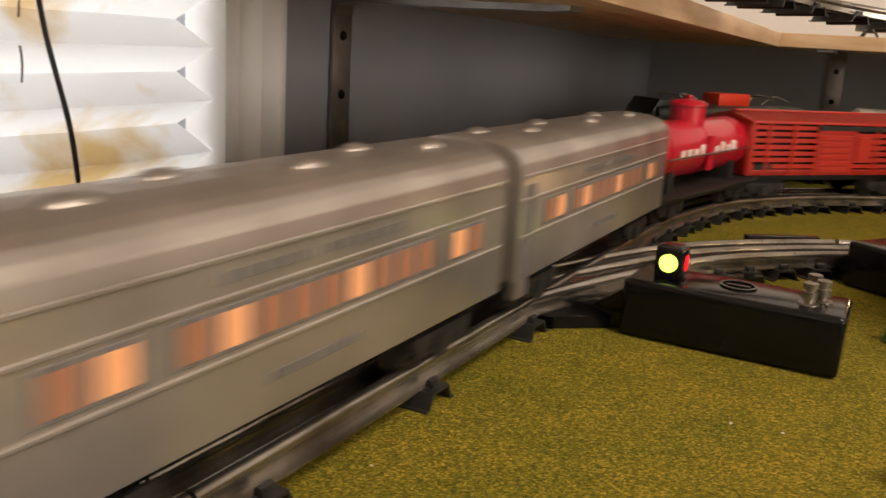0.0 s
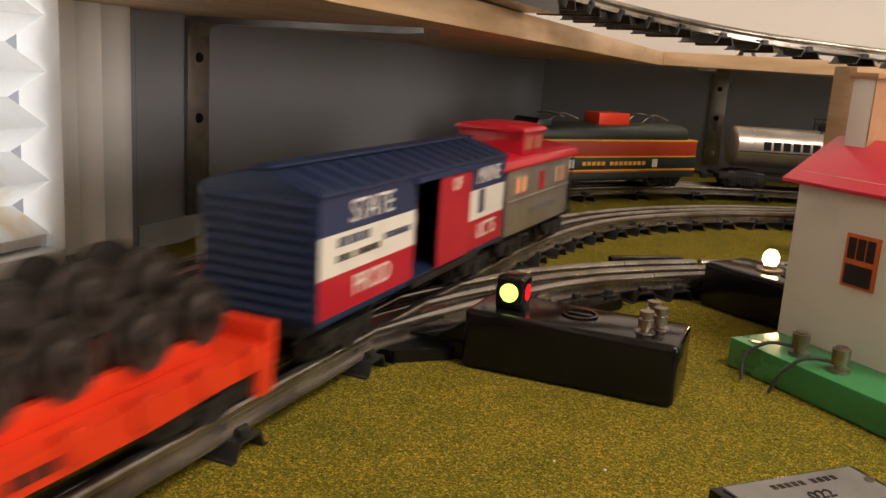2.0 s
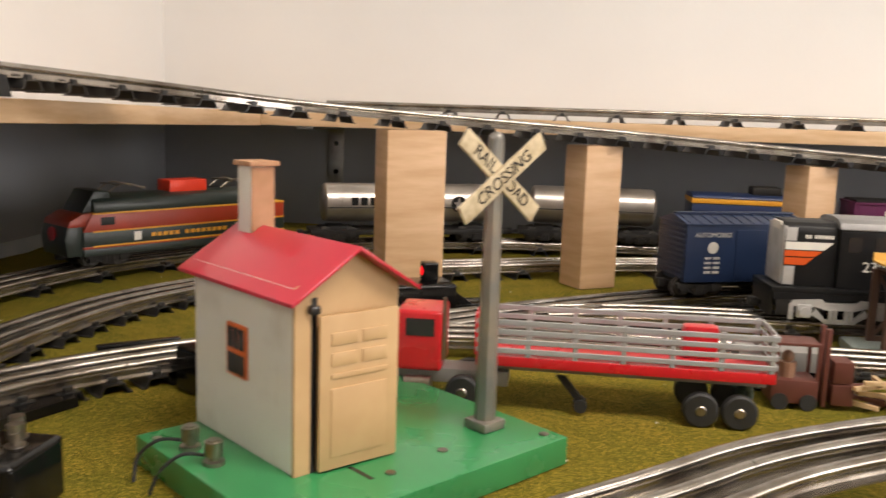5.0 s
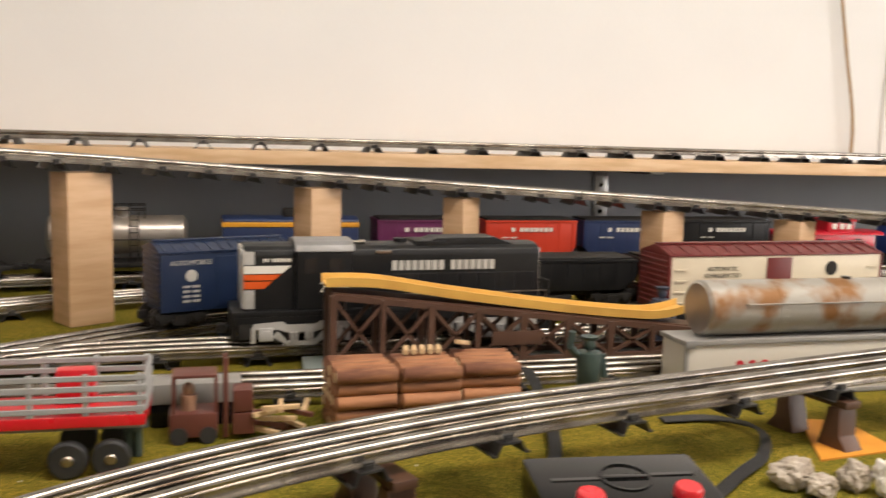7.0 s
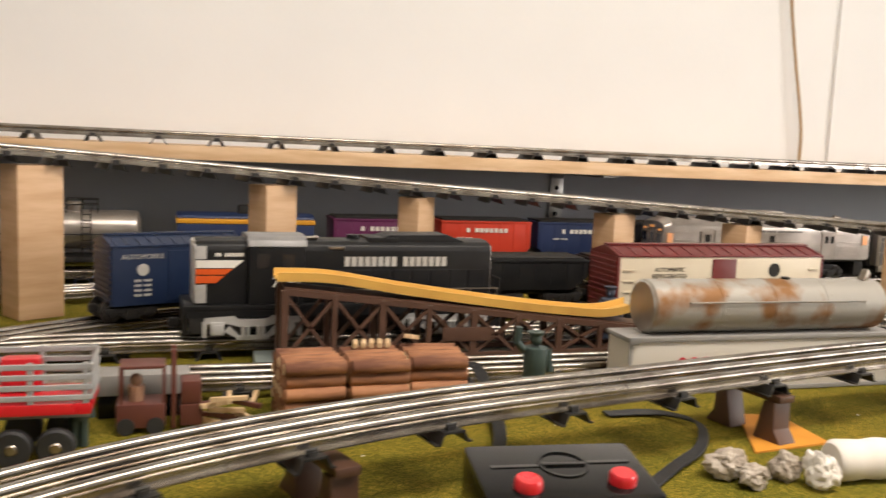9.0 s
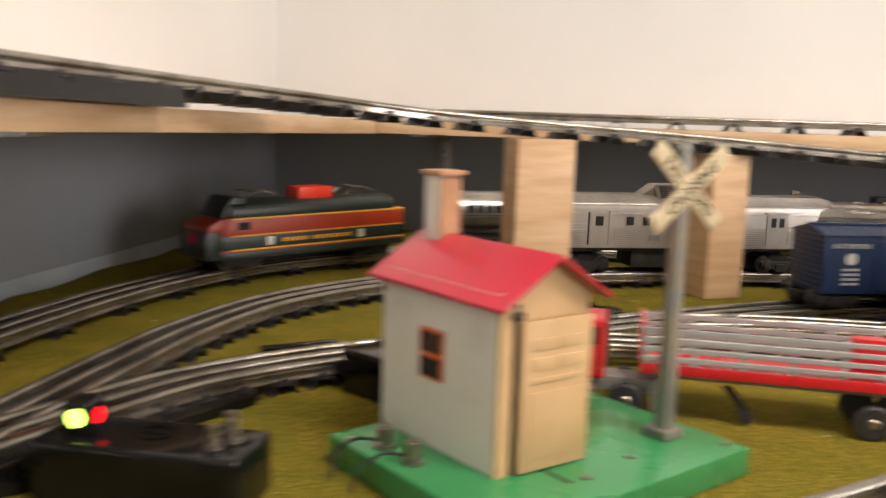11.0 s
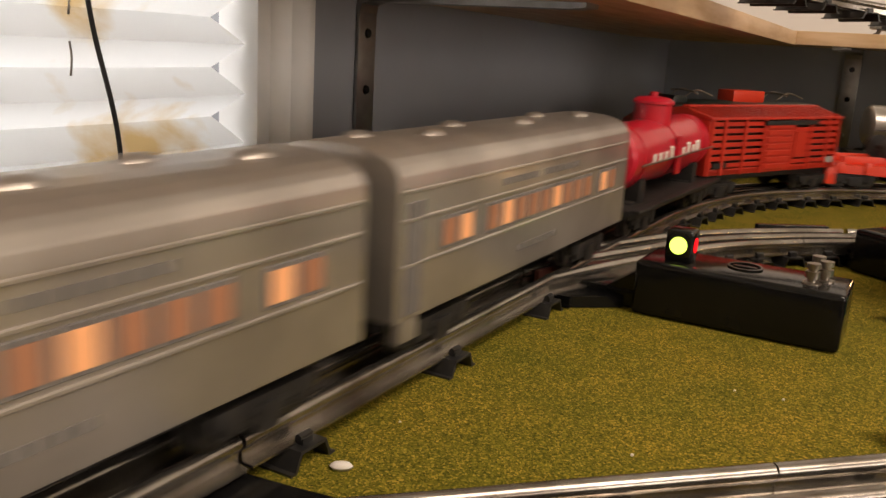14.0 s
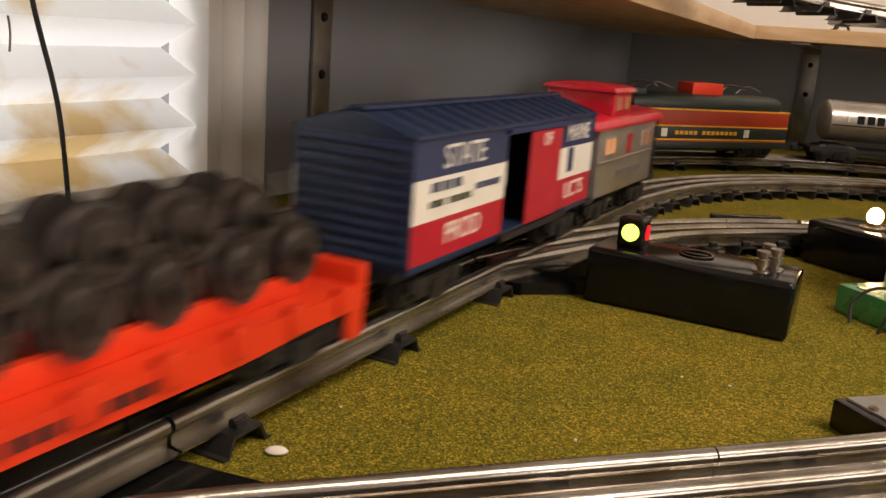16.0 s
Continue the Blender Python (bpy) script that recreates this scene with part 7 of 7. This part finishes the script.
part("case", box(0, 0, 0.0005, 0.058, 0.036, 0.018, 0.002), BLACK, lever)
part("lever", box(0.024, 0.010, 0.018, 0.034, 0.022, 0.028, 0.002), BLACK, lever)


def rock(x, y, r, mat, seed, squash=(1, 0.9, 0.8), label="rough pale limestone chunk on the mat", rz=0):
    bm = bmesh.new()
    bmesh.ops.create_icosphere(bm, subdivisions=4, radius=r)
    for v in bm.verts:
        n = noise.noise(v.co * (1.1 / r) + Vector((seed, 0, 0))) * 0.42 + noise.noise(v.co * (3.5 / r) + Vector((0, seed, 0))) * 0.26 + noise.noise(v.co * (9 / r) + Vector((0, 0, seed))) * 0.11
        v.co *= 1 + n
        v.co = Vector((v.co.x * squash[0], v.co.y * squash[1], v.co.z * squash[2]))
    low = min(v.co.z for v in bm.verts)
    ob = finish("stone", bm, mat, None, "", 22)
    ob.matrix_world = pose(x, y, -low - 0.001, 0, 0, rz)
    return tagged(ob, label, "stone", group="stones")


rock(0.750, 0.517, 0.0115, STONE, 1.3)
rock(0.757, 0.500, 0.0085, STONE, 4.1)
rock(0.784, 0.507, 0.0085, STONE, 7.7, (0.9, 1, 1))
rock(0.797, 0.492, 0.0105, FOAM, 9.2, (0.8, 1, 1), "chipped white plaster lump on the mat")


def foam(x, y, rz, length, label):
    ob = finish("foam_roll", lathe([(0.0005, 0), (0.0105, 0), (0.0128, 0.003), (0.0126, length * 0.3), (0.0118, length * 0.5), (0.0128, length * 0.75), (0.0122, length - 0.003), (0.010, length), (0.0005, length)], 28,
                                    pose(0, 0, 0.0127, 0, 90, 0)), FOAM, None, "", 50)
    ob.matrix_world = pose(x, y, 0, 0, 0, rz)
    return tagged(ob, label, "foam roll")


foam(0.812, 0.500, -4, 0.042, "white foam roll with a pinched waist")
foam(0.893, 0.495, 12, 0.046, "white foam roll lying on the mat")
cardm = finish("orange_card", prism([(0.796, 0.549), (0.862, 0.556), (0.868, 0.615), (0.838, 0.625)], 0.0004, 0.0016, "z"), CARD)
tagged(cardm, "torn orange card under the trestle bent", "card")


def bent(i, line):
    p = line[i]
    d = tangent(line, i)
    top = p.z - 0.0006
    ob = thing("trestle_bent", "dark brown plastic trestle bent under the climbing line", "trestle", Matrix.Translation((p.x, p.y, 0)) @ Matrix.Rotation(math.atan2(d.y, d.x) - math.pi / 2, 4, "Z"), group="trestle bents")
    part("leg", prism([(-0.034, 0.0005), (-0.010, 0.0005), (-0.012, 0.008), (-0.017, top - 0.005), (-0.026, top - 0.005), (-0.027, 0.010)], -0.008, 0.008, "y", bevel=0.0008), BROWN, ob)
    part("leg", prism([(0.034, 0.0005), (0.010, 0.0005), (0.012, 0.008), (0.017, top - 0.005), (0.026, top - 0.005), (0.027, 0.010)], -0.008, 0.008, "y", bevel=0.0008), BROWN, ob)
    part("cap", box(-0.030, -0.007, top - 0.005, 0.030, 0.007, top, 0.0008), BROWN, ob)
    return ob


rise_x = [p.x for p in rise_line]
for x in (0.30, 0.505, 0.822, 1.14, 1.45):
    bent(min(range(len(rise_x)), key=lambda i: abs(rise_x[i] - x)), rise_line)

# ---- small things on walls and mat ----
cord = finish("electric_cable", tube([(WX + 0.012, 0.280, 0.34), (WX + 0.013, 0.282, 0.22), (WX + 0.014, 0.290, 0.14), (WX + 0.020, 0.300, 0.08), (WX + 0.022, 0.304, 0.022)], 0.0014), RUBBER, None, "", 60)
tagged(cord, "thin black cable hanging in front of the blind", "cable")
for y, z in ((0.285, 0.157), (0.285, 0.185), (0.285, 0.125)):
    part("clip", tube([(WX + 0.003, y, z), (WX + 0.005, y - 0.0005, z - 0.008), (WX + 0.003, y, z - 0.018)], 0.0006), NICKEL, blind, "small wire clip")
wire = finish("hanging_wire", tube([(1.488, WY - 0.012, 0.72), (1.500, WY - 0.012, 0.50), (1.520, WY - 0.014, 0.38), (1.545, WY - 0.016, 0.25), (1.552, WY - 0.010, 0.1775 + 0.002)], 0.0032, step=0.01), CORD, None, "", 60)
tagged(wire, "beige cable hanging down the white wall", "cable")
grey = thing("relay_box", "grey and black rectangular accessory box behind the trailer", "box", pose(0.385, 0.690, 0))
part("body", box(0, 0, 0.0005, 0.058, 0.022, 0.016, 0.001), BLACK, grey)
part("lid", box(-0.001, -0.001, 0.016, 0.059, 0.023, 0.030, 0.001), BOX_GREY, grey)
chip = finish("paper_scrap", ball(0.0030, (0, 0, 0.0012), (1.3, 0.8, 0.5), n=8), FOAM, None, "", 40)
chip.matrix_world = pose(-0.100, 0.182, 0, 0, 0, 30)
tagged(chip, "tiny white chip lying on the mat", "scrap")
rng = random.Random(31)
bm = bmesh.new()
for k in range(150):
    x, y = rng.uniform(-0.33, 1.3), rng.uniform(0.1, 1.2)
    r = rng.uniform(0.0002, 0.0006)
    box(x - r, y - r, 0.0, x + r * rng.uniform(0.3, 2.2), y + r, r * 1.2, bm=bm)
tagged(finish("litter", bm, FOAM), "tiny pale specks scattered over the mat", "litter", kind="stuff")
# copper clips pushed into the near straight's rail ties
for x, y, a in ((-0.1255, 0.266, 12), (-0.1445, 0.268, -8)):
    clip = thing("track_clip", "small copper clip bridging two rails of the main line", "clip", pose(x, y, 0.0072, 0, 0, a), group="track clips")
    part("strip", box(-0.0045, -0.004, 0, 0.0045, 0.004, 0.0016, 0.0004), FROG, clip)
    part("tab", box(-0.001, -0.0036, 0.0016, 0.001, 0.0036, 0.0062, 0.0004), FROG, clip)


def motions():
    for car, mid, half in consist:
        walk(car, train_rows(mid, half))


motions()
